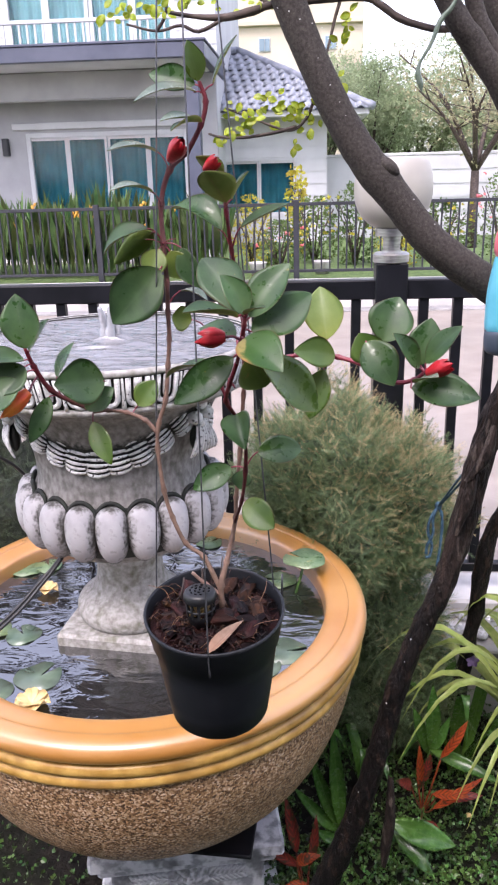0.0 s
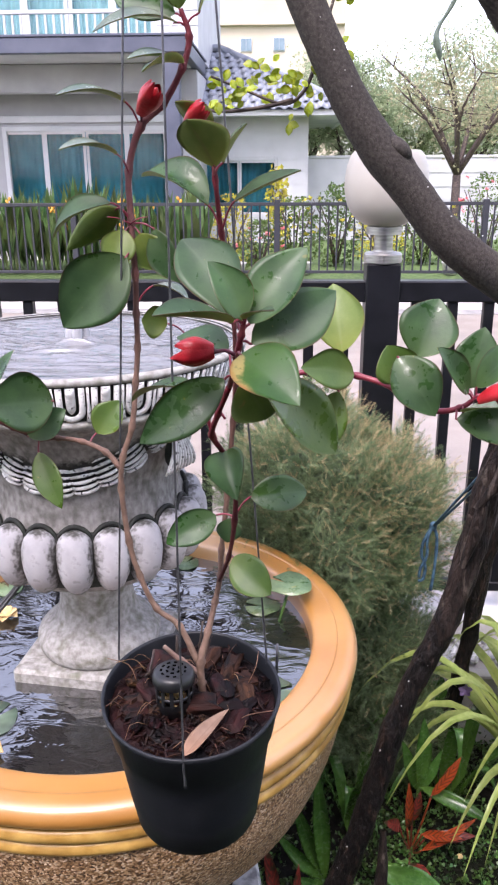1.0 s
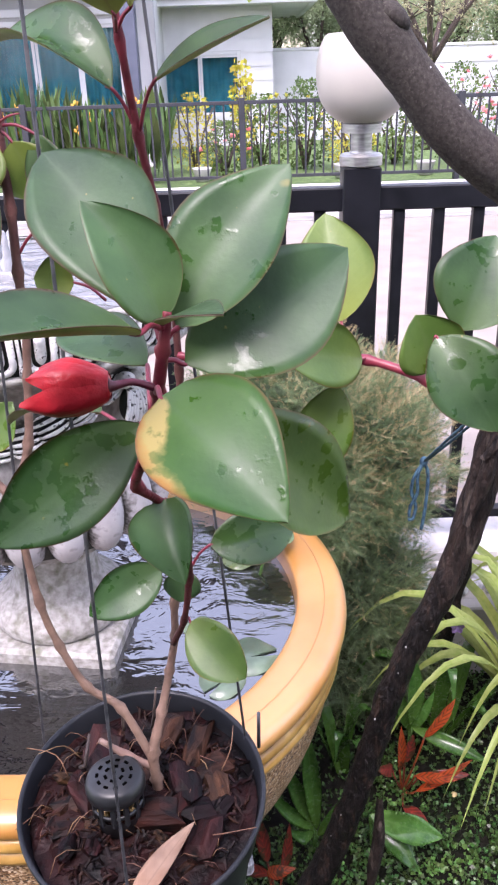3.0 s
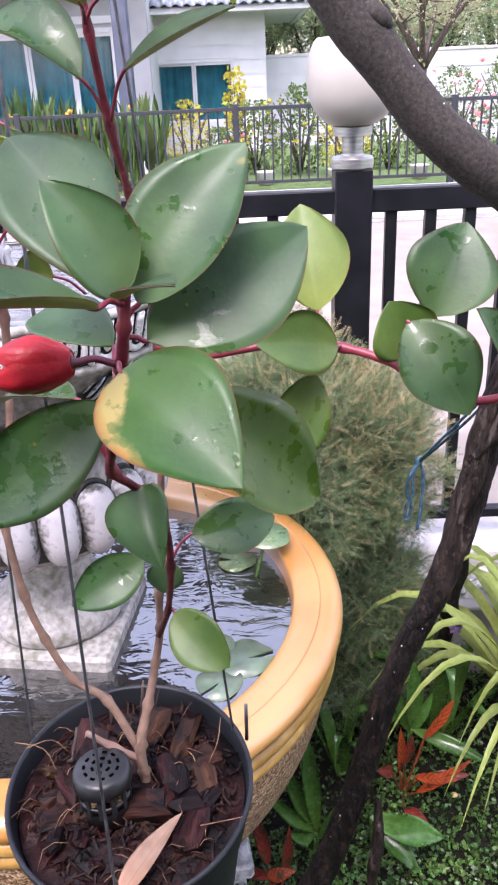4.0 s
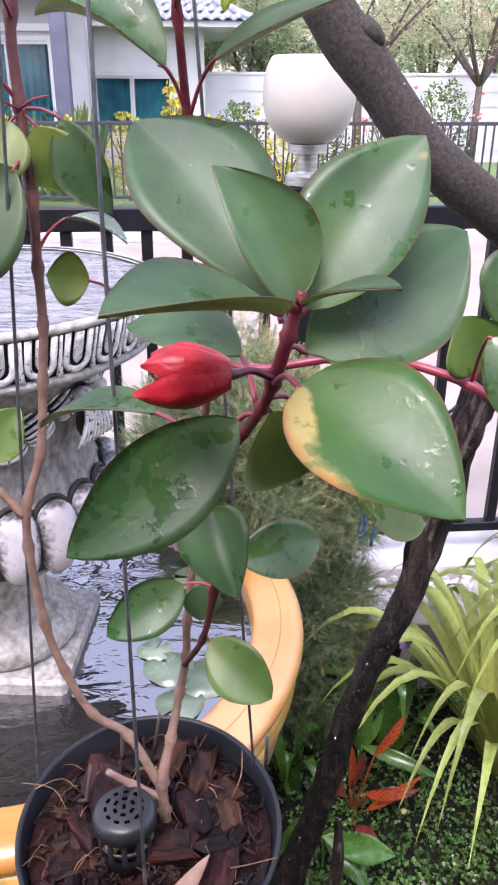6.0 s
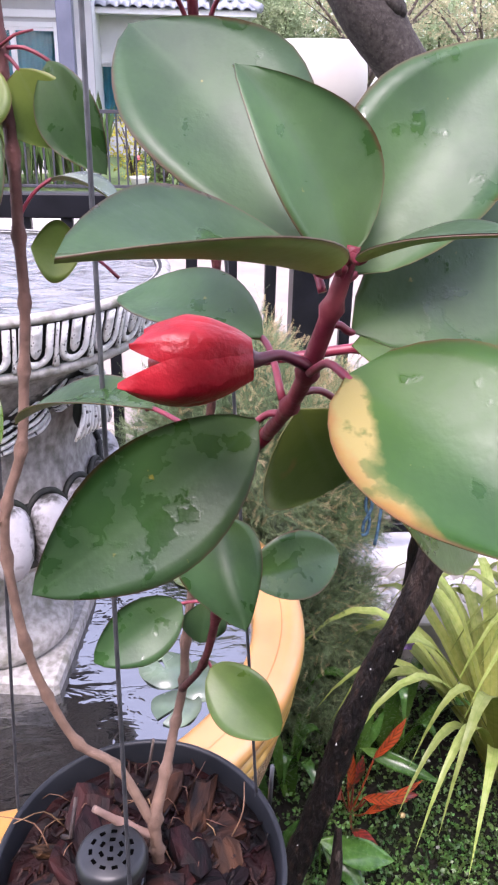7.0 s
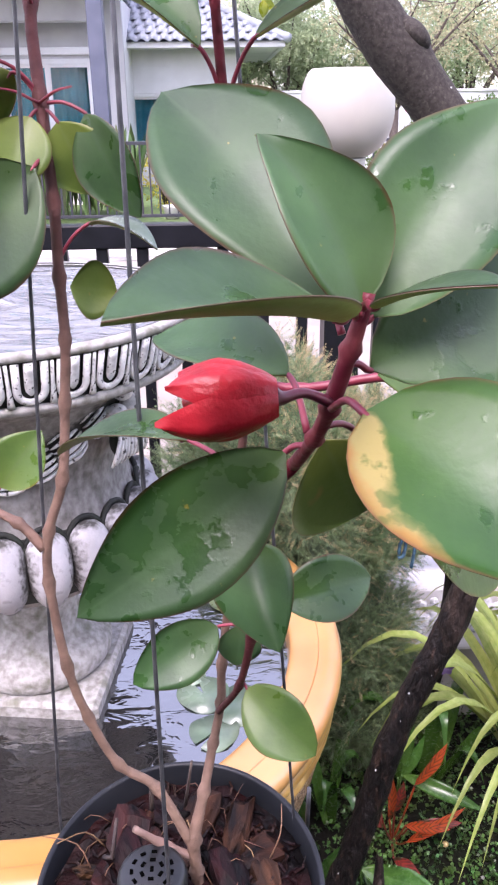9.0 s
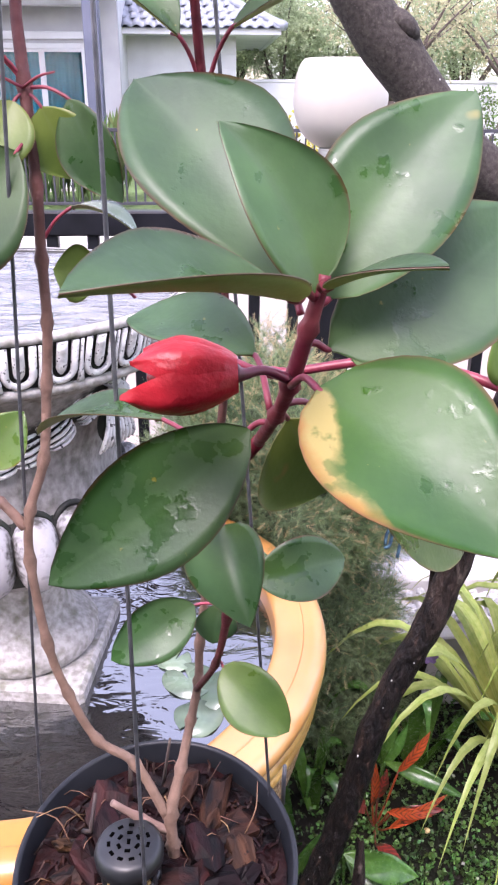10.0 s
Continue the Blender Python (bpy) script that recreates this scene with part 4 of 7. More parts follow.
def siding(par, mat, x0, x1, y, z0, z1, step=0.2, depth=0.18):
    """Lap boards: each board's foot stands proud of the one below."""
    n = max(1, round((z1 - z0) / step))
    for i in range(n):
        a, b = z0 + (z1 - z0) * i / n, z0 + (z1 - z0) * (i + 1) / n
        g = Geo()
        g.add([(x0, y - 0.018, a), (x1, y - 0.018, a), (x1, y, b), (x0, y, b), (x0, y + depth, a), (x1, y + depth, a), (x1, y + depth, b), (x0, y + depth, b)],
              [(0, 1, 2, 3), (5, 4, 7, 6), (0, 4, 5, 1), (3, 2, 6, 7), (1, 5, 6, 2), (4, 0, 3, 7)])
        part("wall_board", g, mat, par, smooth=False)


def wall_with_hole(par, mat, x0, x1, z0, z1, hx0, hx1, hz0, hz1, y, d=0.18, step=0.2):
    siding(par, mat, x0, hx0, y, z0, z1, step, d)
    siding(par, mat, hx1, x1, y, z0, z1, step, d)
    if hz0 > z0:
        siding(par, mat, hx0, hx1, y, z0, hz0, step, d)
    siding(par, mat, hx0, hx1, y, hz1, z1, step, d)


# two-storey white house with a porch
HY = 16.0
house = thing("porch_house", (-5.5, HY, 0.24), "white two-storey house with slate fascia and teal curtains", "house")
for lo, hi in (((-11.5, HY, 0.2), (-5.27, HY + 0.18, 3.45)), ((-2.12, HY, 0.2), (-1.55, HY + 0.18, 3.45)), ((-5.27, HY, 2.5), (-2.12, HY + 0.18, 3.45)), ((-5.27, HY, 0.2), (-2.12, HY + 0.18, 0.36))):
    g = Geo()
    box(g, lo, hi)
    part("porch_wall", g, M_WALLC, house, "porch wall, greyed to carry the porch shade", smooth=False)
g = Geo()
box(g, (-1.73, HY + 0.18, 0.2), (-1.55, HY + 6, 3.45))
part("side_wall", g, M_WALLW, house, smooth=False)
window("sliding_door", house, -5.27, -2.12, 0.36, 2.5, HY + 0.05, 4, M_CURTAIN, M_WALLW, 0.085)
g = Geo()
box(g, (-5.5, HY - 0.09, 2.56), (-1.9, HY - 0.004, 2.68), 0.01)
part("lintel", g, M_WALLW, house, smooth=False)
g = Geo()
box(g, (-11.5, HY + 0.9, 0.2), (-1.75, HY + 1.0, 3.4))
box(g, (-11.5, HY + 0.2, 3.38), (-1.75, HY + 0.9, 3.44))
part("room", g, M_ROOM, house, smooth=False)
g = Geo()
box(g, (-5.73, HY - 0.10, 2.10), (-5.60, HY - 0.022, 2.42), 0.012)
box(g, (-5.71, HY - 0.115, 2.14), (-5.62, HY - 0.1, 2.38), 0.006)
part("wall_lamp", g, M_FENCEFAR, house, "dark box wall lamp", smooth=False)
g = Geo()
box(g, (-11.5, 13.9, 3.47), (-1.5, 14.05, 3.70), 0.01)
box(g, (-1.65, 14.052, 3.47), (-1.5, 17.2, 3.70), 0.01)
part("fascia", g, M_NAVY, house, "slate blue roof fascia", smooth=False)
g = Geo()
box(g, (-11.5, 13.88, 3.702), (-1.47, 17.2, 3.74), 0.008)
part("porch_roof", g, M_NAVY, house, smooth=False)
g = Geo()
box(g, (-11.5, 14.052, 3.47), (-1.652, 15.98, 3.50))
part("porch_ceiling", g, M_WALLW, house, smooth=False)
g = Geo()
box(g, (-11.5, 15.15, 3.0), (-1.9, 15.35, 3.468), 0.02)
part("beam", g, M_WALLC, house, "cream porch beam, greyed to carry the porch shade", smooth=False)
g = Geo()
box(g, (-1.86, 13.95, 0.2), (-1.62, 14.2, 3.469), 0.012)
part("column", g, M_NAVY, house, "slate blue porch column", smooth=False)
g = Geo()
box(g, (-11.5, 13.9, 0.1), (-1.5, 15.98, 0.3), 0.02)
part("porch_floor", g, M_KERB, house, smooth=False)
g = Geo()
box(g, (-11.5, 14.5, 4.13), (-1.62, 14.57, 4.19), 0.008)
box(g, (-11.5, 14.5, 3.742), (-1.62, 14.57, 3.78), 0.008)
rail = part("balcony_rail", g, M_WALLW, house, "white balcony railing", smooth=False)
g = Geo()
box(g, (-0.016, -0.016, 3.78), (0.016, 0.016, 4.131))
bm_ = g.mesh("baluster", [M_WALLW], False)
for i in range(72):
    piece("baluster", bm_, rail, Matrix.Translation((-11.4 + 0.137 * i, 14.535, 0)))
wall_with_hole(house, M_WALLW, -11.5, -1.55, 3.742, 7.2, -5.6, -2.3, 3.8, 6.2, 16.4, 0.18, 0.25)
window("balcony_window", house, -5.6, -2.3, 3.8, 6.2, 16.45, 4, M_CURTAINL, M_WALLW, 0.12)
g = Geo()
box(g, (-1.73, 16.6, 3.742), (-1.55, 22, 7.2))
box(g, (-11.5, 15.6, 7.202), (-1.2, 22.2, 7.4), 0.02)
box(g, (-11.5, 17.3, 3.8), (-1.75, 17.4, 7.1))
part("upper_side", g, M_WALLW, house, smooth=False)

# low white house with a tiled hip roof
SY = 17.5
low = thing("tiled_house", (-0.6, SY, 0.24), "low white house with a blue-grey tiled hip roof", "house")
wall_with_hole(low, M_WALLW, -2.6, 0.555, 0.2, 2.9, -1.66, -0.07, 0.75, 1.96, SY, 0.18, 0.24)
g = Geo()
box(g, (0.375, SY + 0.18, 0.2), (0.555, SY + 6, 2.9))
part("side_wall", g, M_WALLW, low, smooth=False)
window("window", low, -1.66, -0.07, 0.75, 1.96, SY + 0.05, 2, M_CURTAIN, M_WALLW, 0.07)
g = Geo()
box(g, (-2.6, SY + 0.9, 0.2), (0.37, SY + 1.0, 2.9))
part("room", g, M_ROOM, low, smooth=False)
g = Geo()
box(g, (-3.2, 16.72, 2.70), (1.36, 16.82, 2.83), 0.008)
box(g, (1.26, 16.822, 2.70), (1.36, 22.4, 2.83), 0.008)
part("eave_board", g, M_WALLW, low, smooth=False)
g = Geo()
box(g, (-3.2, 16.82, 2.72), (1.26, 17.48, 2.75))
box(g, (0.56, 17.482, 2.72), (1.26, 22.4, 2.75))
part("soffit", g, M_WALLW, low, smooth=False)
E0, E1, RZ, RY, RXE = 16.66, 1.42, 4.24, 19.6, -1.42
g = Geo()
g.add([(-6, E0, 2.80), (E1, E0, 2.80), (RXE, RY, RZ - 0.03), (-6, RY, RZ - 0.03), (E1, 22.5, 2.80)], [(0, 1, 2, 3), (1, 4, 2)])
roof = part("roof", g, M_NAVY, low, smooth=False)
# one roof tile with a rounded roll
g = Geo()
tw, tl = 0.205, 0.36
cols = 8
vs = []
for j, yy in enumerate((0.0, tl)):
    for i in range(cols + 1):
        u = i / cols
        vs.append((u * tw * 1.04, yy, 0.045 * max(0, math.sin(math.pi * min(1, u * 1.35))) + 0.025 * (1 - j)))
for i in range(cols + 1):
    vs.append((vs[i][0], 0.004, vs[i][2] - 0.03))
c1 = cols + 1
g.add(vs, [(i, i + 1, c1 + i + 1, c1 + i) for i in range(cols)] + [(2 * c1 + i, 2 * c1 + i + 1, i + 1, i) for i in range(cols)])
tile = g.mesh("roof_tile", [M_TILE])
slope = math.atan2(RZ - 2.80, RY - E0)
run = math.hypot(RZ - 2.80, RY - E0)
step = 0.30
for r in range(int(run / step)):
    v = r * step
    xr = E1 + (RXE - E1) * (v + 0.15) / run
    n = int((xr + 2.9) / tw)
    for c in range(n):
        x = xr - (c + 1) * tw + (0.0 if r % 2 else 0.02)
        m = Matrix.Translation((x, E0 + v * math.cos(slope), 2.805 + v * math.sin(slope))) @ Matrix.Rotation(slope, 4, "X")
        piece("roof_tile", tile, roof, m)
g = Geo()
hip = []
for k in range(14):
    f = k / 13
    hip.append((E1 + (RXE - E1) * f, E0 + (RY - E0) * f, 2.84 + (RZ - 2.80) * f, 0.075 if k % 2 else 0.085))
tube(g, hip, 8)
tube(g, [(RXE, RY, RZ + 0.03, 0.085), (-6, RY, RZ + 0.03, 0.085)], 8)
part("ridge_cap", g, M_TILE, low)

# white boundary wall
g = Geo()
box(g, (0.56, 18.202, 0.2), (14, 18.32, 1.93))
box(g, (0.56, 18.15, 1.93), (14, 18.36, 1.99), 0.01)
whole("boundary_wall", g, M_WALLW, "white panelled boundary wall behind the garden", "wall", kind="structure", smooth=False)
bwall = bpy.data.objects["boundary_wall"]
siding(bwall, M_WALLW, 0.56, 14, 18.17, 0.2, 1.926, 0.29, 0.03)

# beige apartment block
AY = 43.0
flat_ = thing("apartment_building", (-3, AY, 0), "beige apartment building with small blue-grey windows", "building")
g = Geo()
box(g, (-22, AY, -0.5), (2.95, AY + 12, 14.5))
part("wall", g, M_BEIGE, flat_, smooth=False)
g = Geo()
box(g, (-22, AY - 0.25, 8.35), (2.95, AY - 0.01, 8.55), 0.02)
box(g, (-22, AY - 0.25, 11.1), (2.95, AY - 0.01, 11.3), 0.02)
part("string_course", g, M_BEIGE, flat_, smooth=False)
for r in range(-1, 3):
    for c in range(12):
        x, z = -1.88 - 1.62 * c + 3.24, 7.52 + 2.75 * r
        g = Geo()
        box(g, (x - 0.30, AY - 0.06, z - 0.32), (x + 0.30, AY - 0.005, z + 0.32), 0.02)
        wv = part("window", g, M_WALLW, flat_, smooth=False)
        g = Geo()
        box(g, (x - 0.25, AY - 0.09, z - 0.27), (x - 0.01, AY - 0.061, z + 0.27))
        box(g, (x + 0.01, AY - 0.09, z - 0.27), (x + 0.25, AY - 0.061, z + 0.27))
        part("pane", g, M_BWIN, wv, smooth=False)


# ---- trees beyond ----
def tree(name, base, height, spread, n, mat, label, seed, leaf=0.16, trunk=0.09, open_=0.35, bark=M_TWIG):
    """Tapered trunk, forked limbs and a ragged crown of leaf sprigs along them."""
    rng = random.Random(seed)
    tr = thing(name, base, label, "tree", "trees beyond the garden")
    g, lf = Geo(), Geo()
    tops = []
    b = Vector(base)
    fork = b + Vector((rng.uniform(-0.1, 0.1), 0, height * open_))
    tube(g, [(*b, trunk), (*b.lerp(fork, 0.5), trunk * 0.85), (*fork, trunk * 0.75)], 8, 0.1, 5)
    for i in range(9):
        a = i * 2.4 + rng.uniform(-0.4, 0.4)
        e = fork + Vector((math.cos(a) * spread * rng.uniform(0.5, 1.0), math.sin(a) * spread * rng.uniform(0.5, 1.0), height * (1 - open_) * rng.uniform(0.4, 0.98)))
        mid = fork.lerp(e, 0.5) + Vector((rng.uniform(-0.2, 0.2), rng.uniform(-0.2, 0.2), rng.uniform(0.0, 0.3)))
        line = smooth_line([(*fork, trunk * 0.55), (*mid, trunk * 0.3), (*e, trunk * 0.1)], 4)
        tube(g, line, 6)
        for k in range(4):
            s = Vector(line[rng.randint(3, 8)][:3])
            q = s + Vector((rng.uniform(-1, 1), rng.uniform(-1, 1), rng.uniform(-0.1, 0.8))) * spread * 0.4
            tube(g, [(*s, trunk * 0.16), (*s.lerp(q, 0.5), trunk * 0.1), (*q, trunk * 0.04)], 4)
            tops += [s.lerp(q, f) for f in (0.4, 0.7, 1.0)]
        tops += [Vector(p[:3]) for p in line[5:]]
    for i in range(n):
        p = rng.choice(tops) + Vector((rng.gauss(0, 1), rng.gauss(0, 1), rng.gauss(0, 0.8))) * spread * 0.16
        sprig(lf, p, (rng.uniform(-1, 1), rng.uniform(-1, 1), rng.uniform(-0.3, 0.8)), 4, leaf * 1.6, leaf, rng, 0, 0.5)
    part("trunk", g, bark, tr)
    part("crown", lf, mat, tr)
    return tr


for i, (x, y, h, s) in enumerate(((1.9, 22.5, 4.5, 1.5), (3.4, 24.0, 4.9, 1.7), (5.2, 23.0, 5.0, 1.8), (7.2, 24.5, 5.3, 1.9), (0.6, 26.0, 4.6, 1.5), (9.5, 25.0, 5.2, 2.0))):
    tree("garden_tree", (x, y, 0.2), h, s, 7000, M_CROWN, "dense green tree behind the boundary wall", 30 + i, 0.07, 0.12, 0.2)
tree("sparse_tree", (3.25, 15.6, 0.2), 3.9, 1.7, 1500, M_CROWNP, "sparse pale tree with twisting bare limbs", 41, 0.05, 0.10, 0.36)
tree("sparse_tree", (5.9, 17.0, 0.2), 4.4, 1.7, 1200, M_CROWNP, "sparse pale tree with twisting bare limbs", 42, 0.075, 0.09, 0.35)

# ---- fountain bowl ----
site = GARDEN
BX, BY = -0.319, 1.955
bowl = thing("fountain_bowl", (BX, BY, 0.1), "ochre glazed bowl with gold bands and washed gravel sides", "bowl")
g = Geo()
lathe(g, smooth_line([(0.462, 0.50), (0.468, 0.60), (0.472, 0.646), (0.479, 0.657), (0.502, 0.661), (0.529, 0.6635), (0.532, 0.6655), (0.554, 0.6665), (0.569, 0.660), (0.577, 0.645), (0.575, 0.630), (0.564, 0.618), (0.555, 0.612)], 3), (BX, BY, 0), 96)
part("rim", g, M_GLAZE, bowl, "glossy ochre glazed rim")
for za, r in ((0.598, 0.566), (0.566, 0.562)):
    g = Geo()
    lathe(g, smooth_line([(r - 0.022, za + 0.017), (r - 0.002, za + 0.013), (r + 0.004, za), (r - 0.002, za - 0.013), (r - 0.022, za - 0.017)], 3), (BX, BY, 0), 96)
    part("gold_band", g, M_GOLD, bowl)
g = Geo()
lathe(g, smooth_line([(0.546, 0.585), (0.552, 0.55), (0.543, 0.475), (0.518, 0.385), (0.472, 0.285), (0.402, 0.197), (0.32, 0.135), (0.25, 0.10), (0.0, 0.095)], 4), (BX, BY, 0), 96)
part("body", g, M_PEBBLE, bowl, "brown washed gravel body")
g = Geo()
lathe(g, [(0.25, 0.102), (0.265, 0.098), (0.268, 0.086), (0.255, 0.077), (0.0, 0.076)], (BX, BY, 0), 64)
part("foot_ring", g, M_GOLD, bowl)
g = Geo()
lathe(g, [(0.470, 0.617), (0.35, 0.617), (0.2, 0.617), (0.08, 0.617), (0.001, 0.617)], (BX, BY, 0), 64)
whole("pond_water", g, M_WATER, "dark rippling water in the bowl", "water", kind="structure")

# pedestal under the bowl
ped = thing("pedestal", (BX + 0.03, BY, GROUND), "grey cast-stone pedestal with a rose relief", "pedestal")
PM = Matrix.Translation((BX + 0.07, BY, 0)) @ Matrix.Rotation(radians(10), 4, "Z")
for nm, h, z0, z1 in (("slab", 0.255, 0.016, 0.062), ("moulding", 0.235, -0.02, 0.014), ("block", 0.205, -0.26, -0.022), ("plinth", 0.26, -0.36, -0.262)):
    g = Geo()
    box(g, (-h, -h, z0), (h, h, z1), 0.008, PM)
    part(nm, g, M_STONE, ped, smooth=False)
g = Geo()
box(g, (-0.25, -0.25, 0.063), (0.25, 0.25, 0.0755), 0.003, Matrix.Translation((BX + 0.05, BY, 0)) @ Matrix.Rotation(radians(-4), 4, "Z"))
whole("base_board", g, M_FENCE, "thin black board between the bowl and its pedestal", "board", smooth=False)
g = Geo()
ball(g, (0, 0, 0), (0.016, 0.010, 0.016), 10, 8, PM @ Matrix.Translation((0, -0.210, -0.08)))
rose = part("rose", g, M_STONE, ped, "carved rose relief")
g = Geo()
ball(g, (0, 0, 0), (0.020, 0.012, 0.014), 8, 6)
petal = g.mesh("petal", [M_STONE])
for k in range(3):
    n = 5 + k * 2
    for i in range(n):
        a = 2 * math.pi * i / n + k
        r = 0.012 + 0.018 * k
        piece("petal", petal, rose, PM @ Matrix.Translation((r * math.cos(a), -0.206, -0.08 + r * math.sin(a))) @ Matrix.Rotation(-a, 4, "Y") @ Matrix.Rotation(0.4, 4, "Z"))
g = Geo()
ball(g, (0, 0, 0), (0.024, 0.008, 0.008), 8, 5)
lobe = g.mesh("lobe", [M_STONE])
for sx in (-1, 1):
    g = Geo()
    tube(g, [(*(PM @ Vector((sx * (0.055 + 0.095 * f), -0.207, -0.07))), 0.006 * (1.1 - f)) for f in (0, 0.33, 0.67, 1.0)], 8)
    acanthus = part("acanthus_leaf", g, M_STONE, ped)
    for k in range(7):
        f = k / 6
        for up in (-1, 1):
            piece("lobe", lobe, acanthus, PM @ Matrix.Translation((sx * (0.065 + 0.075 * f), -0.206, -0.07 + up * 0.016 * (1 - f * 0.6))) @ Matrix.Rotation(-sx * up * 0.7, 4, "Y"))

# ---- urn fountain ----
UX, UY = -0.345, 1.93
UC = (UX, UY, 0)
urn = thing("urn_fountain", (UX, UY, 0.60), "weathered white classical urn fountain with relief on near-black grounds", "fountain")
g = Geo()
box(g, (-0.152, -0.152, 0.54), (0.152, 0.152, 0.648), 0.008, Matrix.Translation(UC) @ Matrix.Rotation(radians(-7), 4, "Z"))
part("base_plate", g, M_URN, urn, smooth=False)
g = Geo()
lathe(g, smooth_line([(0.128, 0.646), (0.139, 0.66), (0.140, 0.684), (0.124, 0.706), (0.100, 0.724), (0.087, 0.752), (0.083, 0.79), (0.090, 0.832), (0.12, 0.852)], 3), UC, 48, wob=0.01)
part("foot", g, M_URN, urn)
g = Geo()
lathe(g, smooth_line([(0.10, 0.842), (0.16, 0.862), (0.200, 0.89), (0.218, 0.94), (0.218, 0.99), (0.210, 1.02), (0.202, 1.04), (0.200, 1.08), (0.207, 1.13), (0.224, 1.185), (0.246, 1.228), (0.258, 1.24)], 5), UC, 160, wob=0.006)
# near black along each swag's curve, fading above and below
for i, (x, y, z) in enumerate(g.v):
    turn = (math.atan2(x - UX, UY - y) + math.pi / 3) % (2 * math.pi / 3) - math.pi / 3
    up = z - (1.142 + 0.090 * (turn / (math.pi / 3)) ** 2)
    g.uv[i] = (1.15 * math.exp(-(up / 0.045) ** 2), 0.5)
part("bell", g, M_BELL, urn, "stained bell, near black round the swags")
g = Geo()
lathe(g, [(0.252, 1.236), (0.266, 1.241), (0.272, 1.248), (0.29, 1.254), (0.308, 1.261), (0.314, 1.268)], UC, 64, wob=0.006)
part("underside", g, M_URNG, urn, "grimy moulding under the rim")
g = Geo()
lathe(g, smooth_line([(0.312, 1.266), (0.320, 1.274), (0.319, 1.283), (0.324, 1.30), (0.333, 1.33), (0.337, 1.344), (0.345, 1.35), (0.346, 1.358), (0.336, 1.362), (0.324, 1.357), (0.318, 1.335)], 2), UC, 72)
part("rim", g, M_URND, urn, "near-black rim band")
g = Geo()
lathe(g, [(0.312, 1.264), (0.322, 1.268), (0.3245, 1.274), (0.324, 1.279), (0.317, 1.283)], UC, 72)
part("lower_bead", g, M_URN, urn)
g = Geo()
lathe(g, [(0.335, 1.347), (0.346, 1.350), (0.348, 1.358), (0.338, 1.363), (0.325, 1.359)], UC, 72)
part("upper_bead", g, M_URN, urn)
# raised tongues and arches round the rim
g = Geo()
arch = []
for k in range(13):
    a = math.pi * k / 12
    arch.append((0.0185 * math.cos(a), 0.0, -0.006 - 0.0185 * math.sin(a), 0.0056))
arch = [(0.0190, 0.0, 0.038, 0.0056)] + arch + [(-0.0190, 0.0, 0.038, 0.0056)]
tube(g, arch, 6)
tube(g, [(0, 0, 0.038, 0.0082), (0, 0, 0.008, 0.0084), (0, 0, -0.006, 0.0072), (0, 0, -0.0135, 0.002)], 8, steps=2)
tube(g, [(0.0292, 0, 0.038, 0.0026), (0.0292, 0, 0.004, 0.0028), (0.0292, 0, -0.020, 0.0046), (0.0292, 0, -0.030, 0.0056)], 6)
g.v = [(x, y * 0.55, z) for x, y, z in g.v]
tongue = g.mesh("tongue", [M_URNW])
for i in range(36):
    a = 2 * math.pi * i / 36 + 0.03
    piece("tongue", tongue, urn, Matrix.Translation((UX + 0.3315 * math.sin(a), UY - 0.3315 * math.cos(a), 1.311)) @ Matrix.Rotation(a, 4, "Z") @ Matrix.Rotation(radians(17), 4, "X"))
# gadroons
g = Geo()
barrel = []
for k in range(15):
    v = -math.cos(math.pi * k / 14)
    barrel.append((0.0, 0.030 * max(0, -v) ** 2.2 + 0.006 * max(0, v) ** 3, 0.066 * v, 0.0385 * (1 - abs(v) ** 3.6) ** 0.5 + 0.0008))
tube(g, barrel, 14)
g.uv = [(max(abs(p[0]) / 0.0385, abs(p[2] / 0.067) ** 3), 0.5) for p in g.v]
g.v = [(x * (1 - 0.16 * max(0, -z / 0.066)), y, z) for x, y, z in g.v]
rows = []
for k in range(15):
    a = math.pi * k / 14
    rows.append((0.0405 * math.cos(a), 0.006 + 0.004 * math.sin(a), 0.004 + 0.0675 * math.sin(a) ** 0.8, 0.0055))
tube(g, rows, 6, 0.3, 120, slot=1)
gad = g.mesh("gadroon", [M_GAD, M_URND])
for i in range(20):
    a = 2 * math.pi * i / 20 + 0.1
    piece("gadroon", gad, urn, Matrix.Translation((UX + 0.222 * math.sin(a), UY - 0.222 * math.cos(a), 0.964)) @ Matrix.Rotation(a, 4, "Z") @ Matrix.Diagonal((0.97, 0.95, 1, 1)))
g = Geo()
lathe(g, [(0.19, 0.886), (0.213, 0.902), (0.226, 0.95), (0.228, 0.99), (0.222, 1.012), (0.205, 1.024)], UC, 64)
part("gadroon_ground", g, M_URND, urn, "near-black ground between the gadroons")
# swags between tassels
g = Geo()
ball(g, (0, 0.012, 0.010), (0.034, 0.014, 0.046), 12, 8, slot=1)
for q in range(6):
    o = q - 2.5
    tube(g, [(-0.031, 0.006 + 0.0022 * o * o * 0.5, 0.0085 * o, 0.0008), (-0.024, -0.002 + 0.0011 * o * o, 0.0105 * o, 0.0026), (0.0, -0.007 + 0.0011 * o * o, 0.0112 * o, 0.0036), (0.022, -0.003 + 0.0011 * o * o, 0.0100 * o, 0.0027), (0.030, 0.005 + 0.0011 * o * o, 0.0080 * o, 0.0010)], 6, steps=2, rough=0.25, scale=160)
swag = g.mesh("swag_leaf", [M_URNW, M_URND])
